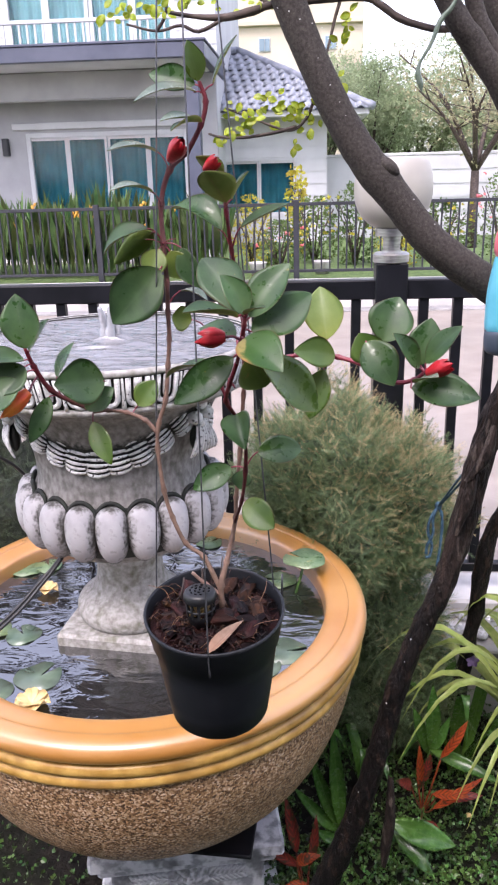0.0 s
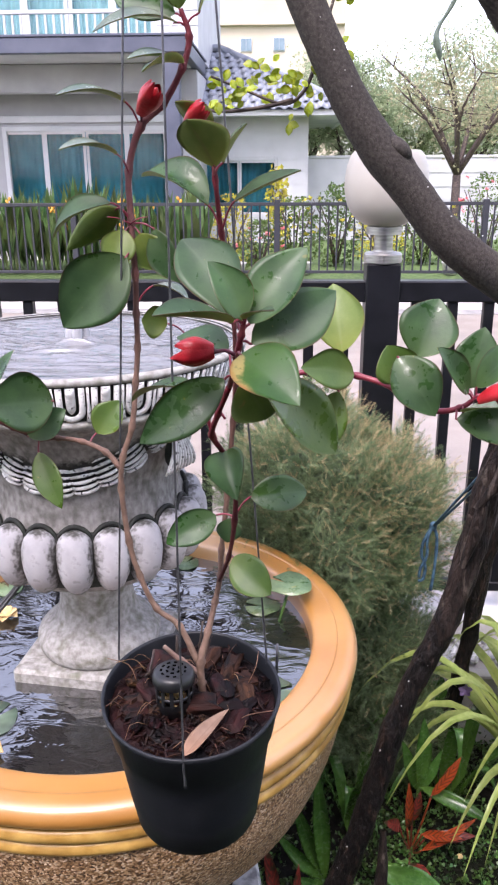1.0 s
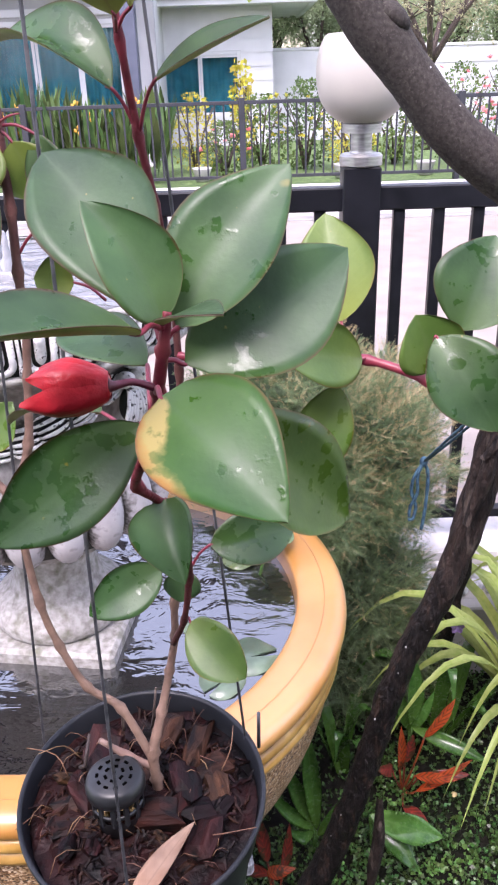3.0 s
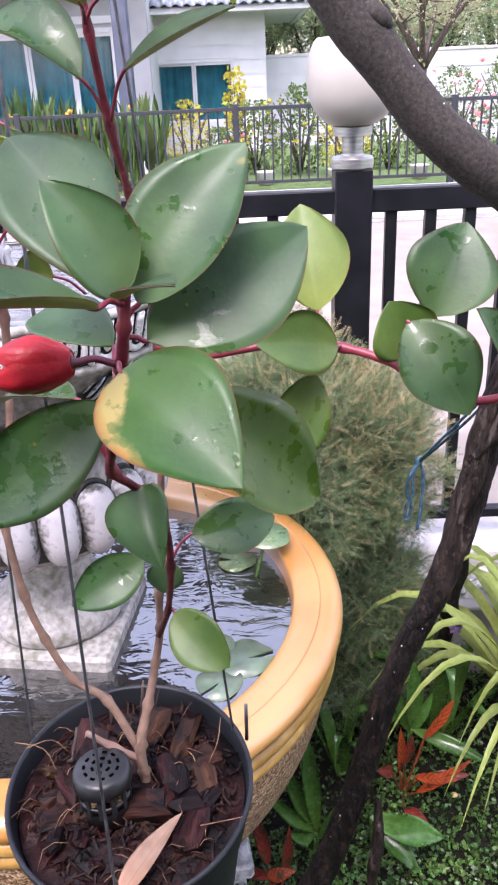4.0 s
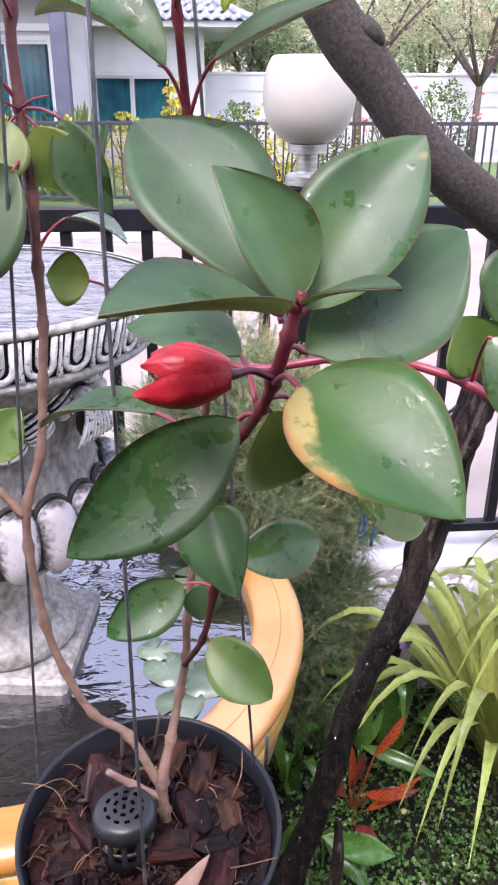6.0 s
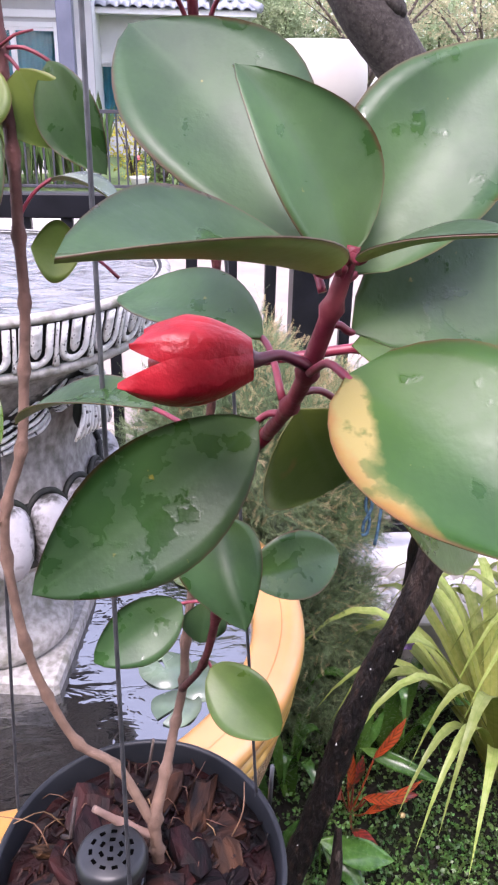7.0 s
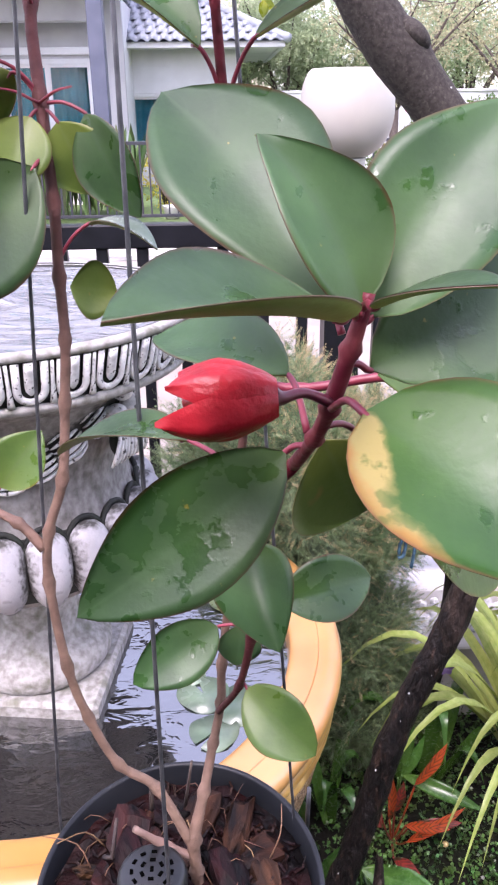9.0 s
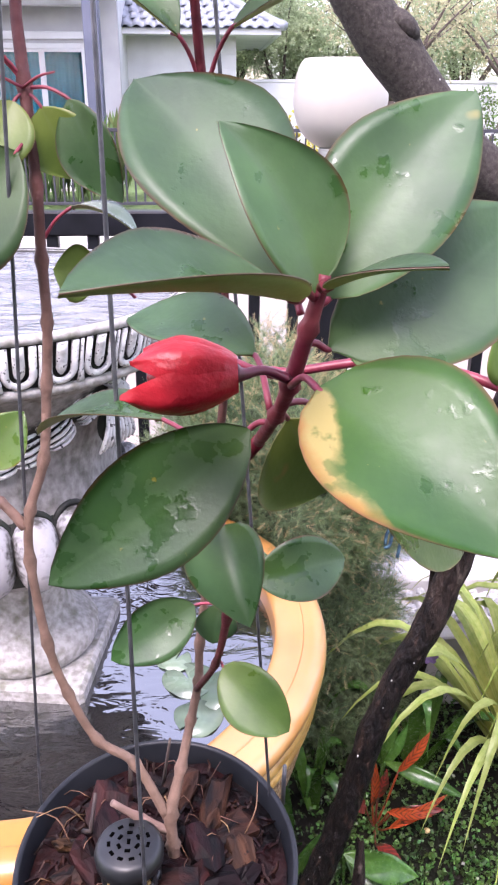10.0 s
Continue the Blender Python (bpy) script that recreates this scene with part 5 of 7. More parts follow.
for s in range(3):
    mid = 2 * math.pi * s / 3
    n = 9
    for k in range(n):
        f = (k + 0.5) / n * 2 - 1
        a = mid + f * math.pi / 3 * 0.95
        z = 1.132 + 0.090 * f * f
        r = 0.211 + 0.034 * f * f
        tilt = math.atan2(0.19 * f, 0.235)
        size = 1.2 - 0.35 * abs(f)
        piece("swag_leaf", swag, urn, Matrix.Translation((UX + r * math.sin(a), UY - r * math.cos(a), z)) @ Matrix.Rotation(a, 4, "Z") @ Matrix.Rotation(-tilt, 4, "Y") @ Matrix.Diagonal((0.92, 1, size, 1)))
    a = mid + math.pi / 3
    M = Matrix.Translation((UX + 0.246 * math.sin(a), UY - 0.246 * math.cos(a), 1.180)) @ Matrix.Rotation(a, 4, "Z")
    g = Geo()
    ball(g, (0, 0, 0), (0.031, 0.012, 0.034), 12, 8, M @ Matrix.Translation((0, 0.002, -0.020)), 1)
    for q in range(9):
        o = (q - 4) * 0.0085
        rows = [(o * 0.5, -0.008, 0.014, 0.0030), (o * 0.85, -0.016, -0.012, 0.0034), (o * 1.2, -0.015, -0.038, 0.0036), (o * 1.3, -0.008, -0.055, 0.0022)]
        tube(g, [(*(M @ Vector(p[:3])), p[3]) for p in rows], 6, steps=2)
    for o, zz, rr in ((-0.020, 0.030, 0.019), (0.018, 0.034, 0.020), (0.0, 0.058, 0.018), (-0.004, 0.016, 0.015)):
        ball(g, (0, 0, 0), (rr, rr * 0.9, rr * 0.75), 10, 7, M @ Matrix.Translation((o, -0.006, zz)))
    part("tassel", g, [M_URNW, M_URND], urn)
# running water on the urn
g = Geo()
rings, seg = 34, 64
vs = [(UX, UY, 1.372)]
for i in range(1, rings + 1):
    r = 0.326 * i / rings
    for k in range(seg):
        w = 2 * math.pi * k / seg
        x, y = r * math.cos(w), r * math.sin(w)
        z = 0.0035 * math.sin(r * 95) * math.exp(-r * 3) + 0.0035 * noise.noise((x * 14, y * 30, 0)) + 0.0015 * noise.noise((x * 40, y * 70, 4))
        vs.append((UX + x, UY + y, 1.356 + z + 0.012 * math.exp(-(r / 0.05) ** 2)))
fs = [(0, 1 + k, 1 + (k + 1) % seg) for k in range(seg)]
for i in range(rings - 1):
    for k in range(seg):
        j = (k + 1) % seg
        fs.append((1 + i * seg + k, 1 + (i + 1) * seg + k, 1 + (i + 1) * seg + j, 1 + i * seg + j))
whole("fountain_water", g.add(vs, fs), M_WATERTOP, "bright rippling water filling the urn", "water", kind="structure")
g = Geo()
rng = random.Random(3)
for k in range(5):
    a = k * 1.26
    x, y = 0.014 * math.cos(a), 0.014 * math.sin(a)
    h = rng.uniform(0.03, 0.085)
    tube(g, [(UX + x, UY + y, 1.355, 0.013), (UX + x * 1.2, UY + y * 1.2, 1.37 + h * 0.5, 0.007), (UX + x * 1.5, UY + y * 1.5, 1.37 + h * 0.9, 0.006), (UX + x * 1.7, UY + y * 1.7, 1.37 + h, 0.003)], 9, 0.5, 60, steps=4)
whole("water_jet", g, M_FOAM, "small clear bubbling water jet", "water", kind="structure")

# pump cables
for j, pts in enumerate((((-0.95, 1.70, 1.33), (-0.76, 1.78, 1.19), (-0.66, 1.95, 1.06), (-0.62, 2.05, 0.95), (-0.55, 2.17, 0.74), (-0.52, 2.20, 0.61)),
                         ((-0.52, 1.93, 0.79), (-0.56, 1.88, 0.745), (-0.62, 1.80, 0.69), (-0.70, 1.72, 0.655), (-0.85, 1.62, 0.66), (-0.93, 1.58, 0.668)),
                         ((-0.52, 1.945, 0.795), (-0.57, 1.90, 0.742), (-0.635, 1.815, 0.685), (-0.715, 1.735, 0.65), (-0.86, 1.635, 0.672), (-0.94, 1.59, 0.675)))):
    g = Geo()
    tube(g, [(*p, 0.0045) for p in pts], 8, steps=6)
    whole("pump_cable", g, M_CABLE, "black pump cable dipping into the bowl", "cable", "pump cables")


def pad(x, y, r, turn, mat, z=0.6215, lift=0.0):
    """A round lily pad with its notch."""
    g = Geo()
    n, vs, uv = 26, [(x, y, z)], [(0.5, 0.5)]
    for k in range(n + 1):
        a = turn + 0.16 + (2 * math.pi - 0.32) * k / n
        rr = r * (1 + 0.06 * math.sin(3 * a + x * 40))
        vs.append((x + rr * math.cos(a), y + rr * math.sin(a), z + lift * max(0, math.sin(a - turn)) + 0.002 * math.sin(5 * a)))
        uv.append((k / n, 0.5 + 0.4 * math.cos(a)))
    fs = [(0, k + 1, k + 2) for k in range(n)]
    m = len(vs)
    vs += [(a, b, c - 0.0025) for a, b, c in vs]
    fs2 = [tuple(reversed([q + m for q in f])) for f in fs] + [(k + 1, k + 1 + m, k + 2 + m, k + 2) for k in range(n)]
    g.add(vs, fs + fs2, 0, uv + uv)
    return g


for i, (x, y, r, t) in enumerate(((-0.197, 2.36, 0.040, 1.0), (0.03, 2.13, 0.045, 3.0), (-0.72, 2.18, 0.045, 0.4), (-0.66, 2.20, 0.04, 2.0), (-0.69, 1.86, 0.04, 4.0))):
    whole("lily_pad", pad(x, y, r, t, M_PAD), M_PAD, "round green lily pad floating on the water", "lily pad", "lily pads")
for i, (x, y, r, t) in enumerate(((-0.517, 1.668, 0.055, 1.0), (-0.61, 1.61, 0.05, 3.0), (-0.613, 1.84, 0.045, 2.2), (0.055, 1.787, 0.055, 0.2), (-0.02, 1.82, 0.05, 2.0), (0.0, 1.72, 0.045, 4.0), (-0.05, 1.88, 0.035, 1.0))):
    whole("lily_pad", pad(x, y, r, t, M_PADDROWN, 0.6195), M_PADDROWN, "pale grey-green lily pad lying wet on the water", "lily pad", "lily pads")
g = pad(0.10, 2.11, 0.058, 2.6, M_PAD, 0.70)
raised = thing("lily_leaf", (0.10, 2.11, 0.6), "bright green lily leaf standing above the water", "lily leaf")
part("blade", g, M_PAD, raised)
g = Geo()
tube(g, [(0.10, 2.11, 0.698, 0.0035), (0.09, 2.09, 0.66, 0.004), (0.07, 2.06, 0.60, 0.004)], 6)
part("stalk", g, M_STRAP, raised)
for i, (x, y, s) in enumerate(((-0.496, 1.564, 0.042), (-0.616, 2.053, 0.034))):
    g = Geo()
    for k in range(5):
        a = k * 1.2566 + i
        blade(g, (x, y, 0.622), (x + s * math.cos(a), y + s * math.sin(a), 0.628), s * 1.3, (0, 0, 1), 0.2, 0.3, 0.001, 5, 4)
    whole("fallen_flower", g, [M_YPETAL, M_YPETAL], "yellow fallen flower floating on the water", "flower", "fallen flowers")

# ---- tree with the sloping branch ----
tree1 = thing("garden_tree", (0.14, 1.74, GROUND), "old garden tree with ragged dark bark and a sloping limb", "tree")
g = Geo()
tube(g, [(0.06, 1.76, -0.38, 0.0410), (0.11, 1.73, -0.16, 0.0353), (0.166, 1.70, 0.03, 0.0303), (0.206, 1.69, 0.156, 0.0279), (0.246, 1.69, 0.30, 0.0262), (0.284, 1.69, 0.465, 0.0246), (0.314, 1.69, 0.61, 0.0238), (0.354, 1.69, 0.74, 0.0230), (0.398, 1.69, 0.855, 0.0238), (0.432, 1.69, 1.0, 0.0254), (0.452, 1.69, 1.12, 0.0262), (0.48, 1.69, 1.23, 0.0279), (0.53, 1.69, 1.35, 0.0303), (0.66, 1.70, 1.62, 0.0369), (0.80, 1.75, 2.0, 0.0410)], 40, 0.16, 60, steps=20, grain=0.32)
# bark colour switches from black to grey-brown at a ragged height
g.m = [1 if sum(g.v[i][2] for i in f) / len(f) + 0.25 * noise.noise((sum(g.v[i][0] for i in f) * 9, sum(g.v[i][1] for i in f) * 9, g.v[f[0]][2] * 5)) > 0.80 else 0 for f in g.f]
part("trunk", g, [M_BARKR, M_BARKP], tree1, "ragged black trunk with grey-brown peeling bark above")
g = Geo()
tube(g, [(-0.02, 1.53, 2.22, 0.0246), (0.03, 1.55, 2.09, 0.0254), (0.075, 1.56, 1.976, 0.0262), (0.111, 1.56, 1.893, 0.0254), (0.162, 1.56, 1.793, 0.0262), (0.205, 1.56, 1.727, 0.0285), (0.23, 1.56, 1.697, 0.0300), (0.262, 1.56, 1.659, 0.0277), (0.32, 1.56, 1.592, 0.0285), (0.401, 1.57, 1.532, 0.0300), (0.47, 1.59, 1.49, 0.0316), (0.60, 1.68, 1.43, 0.0354)], 24, 0.035, 60, steps=8)
limb = part("limb", g, M_BARK, tree1, "smooth grey-brown sloping limb")
g = Geo()
ball(g, (0.240, 1.550, 1.716), (0.024, 0.020, 0.013), 12, 8, Matrix.Rotation(0.7, 4, "Y"))
part("burr", g, M_BARK, limb)
g = Geo()
rng = random.Random(21)
for i in range(46):
    f = rng.random()
    c = Vector((0.075, 1.56, 1.976)).lerp(Vector((0.26, 1.56, 1.66)), f) if f < 0.6 else Vector((0.23, 1.56, 1.697)).lerp(Vector((0.44, 1.58, 1.51)), (f - 0.6) / 0.4)
    a = rng.uniform(-1.2, 1.2)
    s = rng.uniform(0.0004, 0.0011)
    ball(g, c + Vector((0.022 * math.sin(a), -0.0265 * math.cos(a), 0.015 * math.sin(a))), (s * 1.3, s, s), 6, 4)
part("lichen", g, M_LICHEN, limb, "tiny pale lichen specks")
g = Geo()
for i in range(8):
    f = rng.random()
    c = Vector((0.206, 1.69, 0.156)).lerp(Vector((0.314, 1.69, 0.61)), f * 2) if f < 0.5 else Vector((0.314, 1.69, 0.61)).lerp(Vector((0.432, 1.69, 1.0)), f * 2 - 1)
    a = rng.uniform(-1.1, 1.1)
    s = rng.uniform(0.0008, 0.0022)
    ball(g, c + Vector((0.024 * math.sin(a), -0.024 * math.cos(a), 0)), (s, s * 0.6, s * 1.5), 6, 4)
part("lichen", g, M_LICHEN, tree1, "pale lichen spots on the trunk")
g = Geo()
tube(g, [(0.36, 1.7, 2.2, 0.03), (0.25, 1.45, 2.31, 0.026), (0.12, 1.15, 2.315, 0.022), (0.012, 0.905, 2.32, 0.02), (-0.2, 0.5, 2.36, 0.014)], 12, 0.12, 40, steps=5)
part("limb", g, M_BARK, tree1)
# hanging strips of bark
for i, rows in enumerate((((0.30, 1.655, 0.37), (0.302, 1.65, 0.25), (0.295, 1.652, 0.16), (0.292, 1.65, 0.10)), ((0.44, 1.645, 1.16), (0.43, 1.64, 1.08), (0.41, 1.645, 1.0)), ((0.47, 1.635, 1.24), (0.455, 1.63, 1.17), (0.425, 1.64, 1.12)))):
    g = Geo()
    r = smooth_line([(*p, 0.013 if 0 < k < len(rows) - 1 else 0.006) for k, p in enumerate(rows)], 5)
    vs = []
    for x, y, z, w in r:
        vs += [(x - w, y + 0.004, z), (x - w * 0.3, y - 0.004, z), (x + w * 0.4, y - 0.004, z), (x + w, y + 0.005, z)]
    n = len(r)
    fs = [(4 * k + j, 4 * k + j + 1, 4 * k + 5 + j, 4 * k + 4 + j) for k in range(n - 1) for j in range(3)]
    m = len(vs)
    vs += [(a, b + 0.003, c) for a, b, c in vs]
    fs += [tuple(reversed([q + m for q in f])) for f in fs] + [(4 * k, 4 * k + 4, 4 * k + 4 + m, 4 * k + m) for k in range(n - 1)] + [(4 * k + 3, 4 * k + 3 + m, 4 * k + 7 + m, 4 * k + 7) for k in range(n - 1)]
    part("bark_strip", g.add(vs, fs), M_BARKP, tree1)
# dark second stem behind
g = Geo()
tube(g, [(0.579, 2.521, -0.776, 0.0324), (0.609, 2.497, -0.404, 0.0288), (0.621, 2.497, -0.104, 0.027), (0.664, 2.497, 0.271, 0.0252), (0.699, 2.497, 0.58, 0.0244), (0.819, 2.437, 0.916, 0.0252), (0.939, 2.317, 1.216, 0.027)], 16, 0.5, 28, steps=10, grain=0.35)
part("second_stem", g, M_BARKR, tree1, "thin dark second stem")
# small lilac flower growing against the second stem
FC = (0.652, 2.426, 0.163)
lilac = thing("lilac_flower", (FC[0], FC[1] + 0.03, FC[2] - 0.03), "small lilac flower against the dark second stem", "flower")
g = Geo()
tube(g, [(FC[0] + 0.01, FC[1] + 0.05, FC[2] - 0.05, 0.002), (FC[0], FC[1] + 0.02, FC[2] - 0.02, 0.002), (*FC, 0.002)], 6, steps=3)
part("stalk", g, M_STRAP, lilac)
for k in range(5):
    a = k * 1.2566 + 0.3
    g = Geo()
    blade(g, FC, (FC[0] + 0.024 * math.cos(a), FC[1] - 0.010, FC[2] + 0.024 * math.sin(a)), 0.018, (0, -1, 0.3), 0.15, 0.2, 0.0008, 6, 4, blunt=0.6)
    part("petal", g, [M_LILAC, M_LILAC], lilac)
# upper limbs
for rows, r0 in ((((0.60, 1.68, 1.50), (0.50, 1.62, 1.70), (0.429, 1.60, 1.831), (0.375, 1.59, 1.90), (0.345, 1.58, 1.935), (0.29, 1.58, 2.03), (0.22, 1.6, 2.2)), 0.025),
                 (((0.62, 1.70, 1.62), (0.50, 1.62, 1.78), (0.44, 1.60, 1.842), (0.404, 1.60, 1.896), (0.375, 1.60, 1.955), (0.34, 1.6, 2.10)), 0.021),
                 (((0.66, 1.74, 1.72), (0.50, 1.70, 1.88), (0.44, 1.70, 1.95), (0.40, 1.70, 2.05), (0.36, 1.7, 2.2)), 0.028)):
    g = Geo()
    n = len(rows)
    tube(g, [(*p, r0 * (1 - 0.45 * k / n)) for k, p in enumerate(rows)], 14, 0.12, 40, steps=5)
    part("limb", g, M_BARK, tree1)
g = Geo()
tube(g, [(0.355, 1.59, 1.925, 0.0075), (0.32, 1.60, 1.924, 0.0056), (0.285, 1.60, 1.932, 0.0056), (0.255, 1.60, 1.943, 0.0062), (0.225, 1.60, 1.963, 0.006), (0.199, 1.60, 1.974, 0.0056), (0.14, 1.6, 1.975, 0.0065), (0.05, 1.60, 1.969, 0.006), (0.02, 1.6, 1.962, 0.007), (-0.025, 1.60, 1.954, 0.006), (-0.073, 1.60, 1.957, 0.004), (-0.12, 1.6, 1.965, 0.003)], 8, 0.1, 60, steps=4)
part("bough", g, M_TWIG, tree1)
twigs = (((0.167, 1.60, 1.99), (0.153, 1.60, 1.947), (0.145, 1.6, 1.915), (0.135, 1.59, 1.88)), ((0.15, 1.57, 1.86), (0.123, 1.60, 1.832), (0.106, 1.60, 1.797), (0.076, 1.60, 1.779), (0.018, 1.60, 1.799), (-0.03, 1.60, 1.817)), ((0.09, 1.6, 1.785), (0.05, 1.6, 1.776), (-0.002, 1.60, 1.770), (-0.04, 1.6, 1.772), (-0.061, 1.60, 1.778)),
         ((-0.025, 1.60, 1.954), (-0.07, 1.60, 1.935), (-0.10, 1.60, 1.945), (-0.14, 1.60, 1.938), (-0.19, 1.6, 1.95)), ((-0.14, 1.6, 1.938), (-0.125, 1.6, 1.96), (-0.12, 1.6, 1.99)), ((0.05, 1.6, 1.969), (0.02, 1.61, 1.985), (-0.03, 1.62, 1.99), (-0.10, 1.62, 2.0)))
for rows in twigs:
    g = Geo()
    n = len(rows)
    tube(g, [(*p, 0.0034 * (1 - 0.6 * k / n)) for k, p in enumerate(rows)], 6, 0.1, 90, steps=4)
    part("twig", g, M_TWIG, tree1)
rng = random.Random(77)
g = Geo()
blade(g, (0, 0, 0), (0.0, 0, -0.019), 0.0135, (0.1, -1, 0.2), 0.1, 0.1, 0.0004, 5, 4)
lime = g.mesh("leaflet", [M_LIME, M_LIME])
spots = []
for x0, z0, x1, z1, n in ((0.0, 1.80, 0.115, 1.815, 34), (-0.05, 1.775, 0.02, 1.785, 12), (-0.03, 1.815, 0.06, 1.83, 14), (0.08, 1.76, 0.13, 1.79, 10), (-0.23, 1.965, -0.06, 1.985, 34), (-0.05, 1.97, 0.10, 1.985, 12), (0.155, 1.90, 0.178, 1.95, 10), (0.145, 1.83, 0.165, 1.86, 5)):
    for i in range(n):
        f = rng.random()
        spots.append((x0 + (x1 - x0) * f, 1.6 + rng.uniform(-0.03, 0.03), z0 + (z1 - z0) * f + rng.uniform(-0.012, 0.012)))
for p in spots:
    s = rng.uniform(0.55, 1.05)
    piece("leaflet", lime, tree1, Matrix.Translation(p) @ Matrix.Rotation(rng.uniform(-2.4, 2.4), 4, "Y") @ Matrix.Rotation(rng.uniform(-0.7, 0.7), 4, "Z") @ Matrix.Diagonal((s, s, s, 1)))
g = Geo()
tube(g, [(0.352, 1.55, 2.02, 0.0035), (0.335, 1.55, 1.955, 0.003), (0.315, 1.55, 1.93, 0.0045), (0.30, 1.55, 1.895, 0.003), (0.285, 1.55, 1.87, 0.0025), (0.283, 1.55, 1.855, 0.005), (0.288, 1.55, 1.838, 0.004), (0.29, 1.55, 1.828, 0.001)], 8, 0.2, 80, steps=4)
part("hanging_shoot", g, M_GREYSHEEN, tree1, "thin grey-green hanging shoot")

# rope tied to the tree
rope = thing("blue_rope", (0.53, 2.2, 0.9), "faded blue rope with a loose knot tied to the tree", "rope")
K = (0.495, 2.33, 0.762)
for off in (0.0, 0.014):
    g = Geo()
    tube(g, [(K[0] + off * 0.3, K[1], K[2], 0.0035), (K[0] + 0.02 + off, K[1] - 0.215, K[2] + 0.187, 0.0035), (K[0] + 0.04 + off, K[1] - 0.43, K[2] + 0.373, 0.0035), (0.545 + off, 1.72, 1.255, 0.0035)], 6, 0.25, 160, steps=8)
    part("strand", g, M_ROPE, rope)
for pts in (((0, 0, 0), (-0.022, -0.004, -0.04), (-0.026, 0, -0.085), (-0.012, 0.003, -0.13), (-0.018, 0, -0.165), (-0.03, 0, -0.17)), ((0, 0, 0), (-0.014, -0.006, -0.035), (-0.012, -0.004, -0.09), (-0.026, 0, -0.13), (-0.028, 0, -0.16)), ((0.0, 0, 0.0), (0.012, 0, -0.03), (0.014, 0, -0.08), (0.012, 0, -0.14), (0.006, 0, -0.20))):
    g = Geo()
    tube(g, [(K[0] + a, K[1] + b, K[2] + c, 0.0044) for a, b, c in pts], 6, 0.25, 160, steps=6)
    part("loop", g, M_ROPE, rope)
g = Geo()
ball(g, K, (0.011, 0.010, 0.014), 10, 8)
part("knot", g, M_ROPE, rope)

# painted ornament hung on the limb
orn = thing("hanging_ornament", (0.426, 1.5, 1.41), "turquoise and pink painted hanging ornament with a dark foot", "ornament")
g = Geo()
lathe(g, smooth_line([(0.0, 0.035), (0.026, 0.04), (0.029, 0.07), (0.028, 0.11), (0.022, 0.15), (0.018, 0.165)], 4), (0.433, 1.5, 1.41), 24)
part("body", g, M_BLUE, orn)
g = Geo()
lathe(g, smooth_line([(0.0, 0.0), (0.022, 0.003), (0.028, 0.02), (0.027, 0.042), (0.02, 0.045)], 3), (0.433, 1.5, 1.41), 24, wob=0.12)
part("foot", g, M_DKBLUE, orn)
g = Geo()
lathe(g, smooth_line([(0.018, 0.163), (0.022, 0.175), (0.02, 0.20), (0.01, 0.215), (0.0, 0.217)], 3), (0.433, 1.5, 1.41), 24)
part("top", g, M_PEACH, orn)
g = Geo()
tube(g, [(0.433, 1.5, 1.625, 0.0012), (0.433, 1.53, 1.66, 0.0012)], 5)
part("cord", g, M_CABLE, orn)


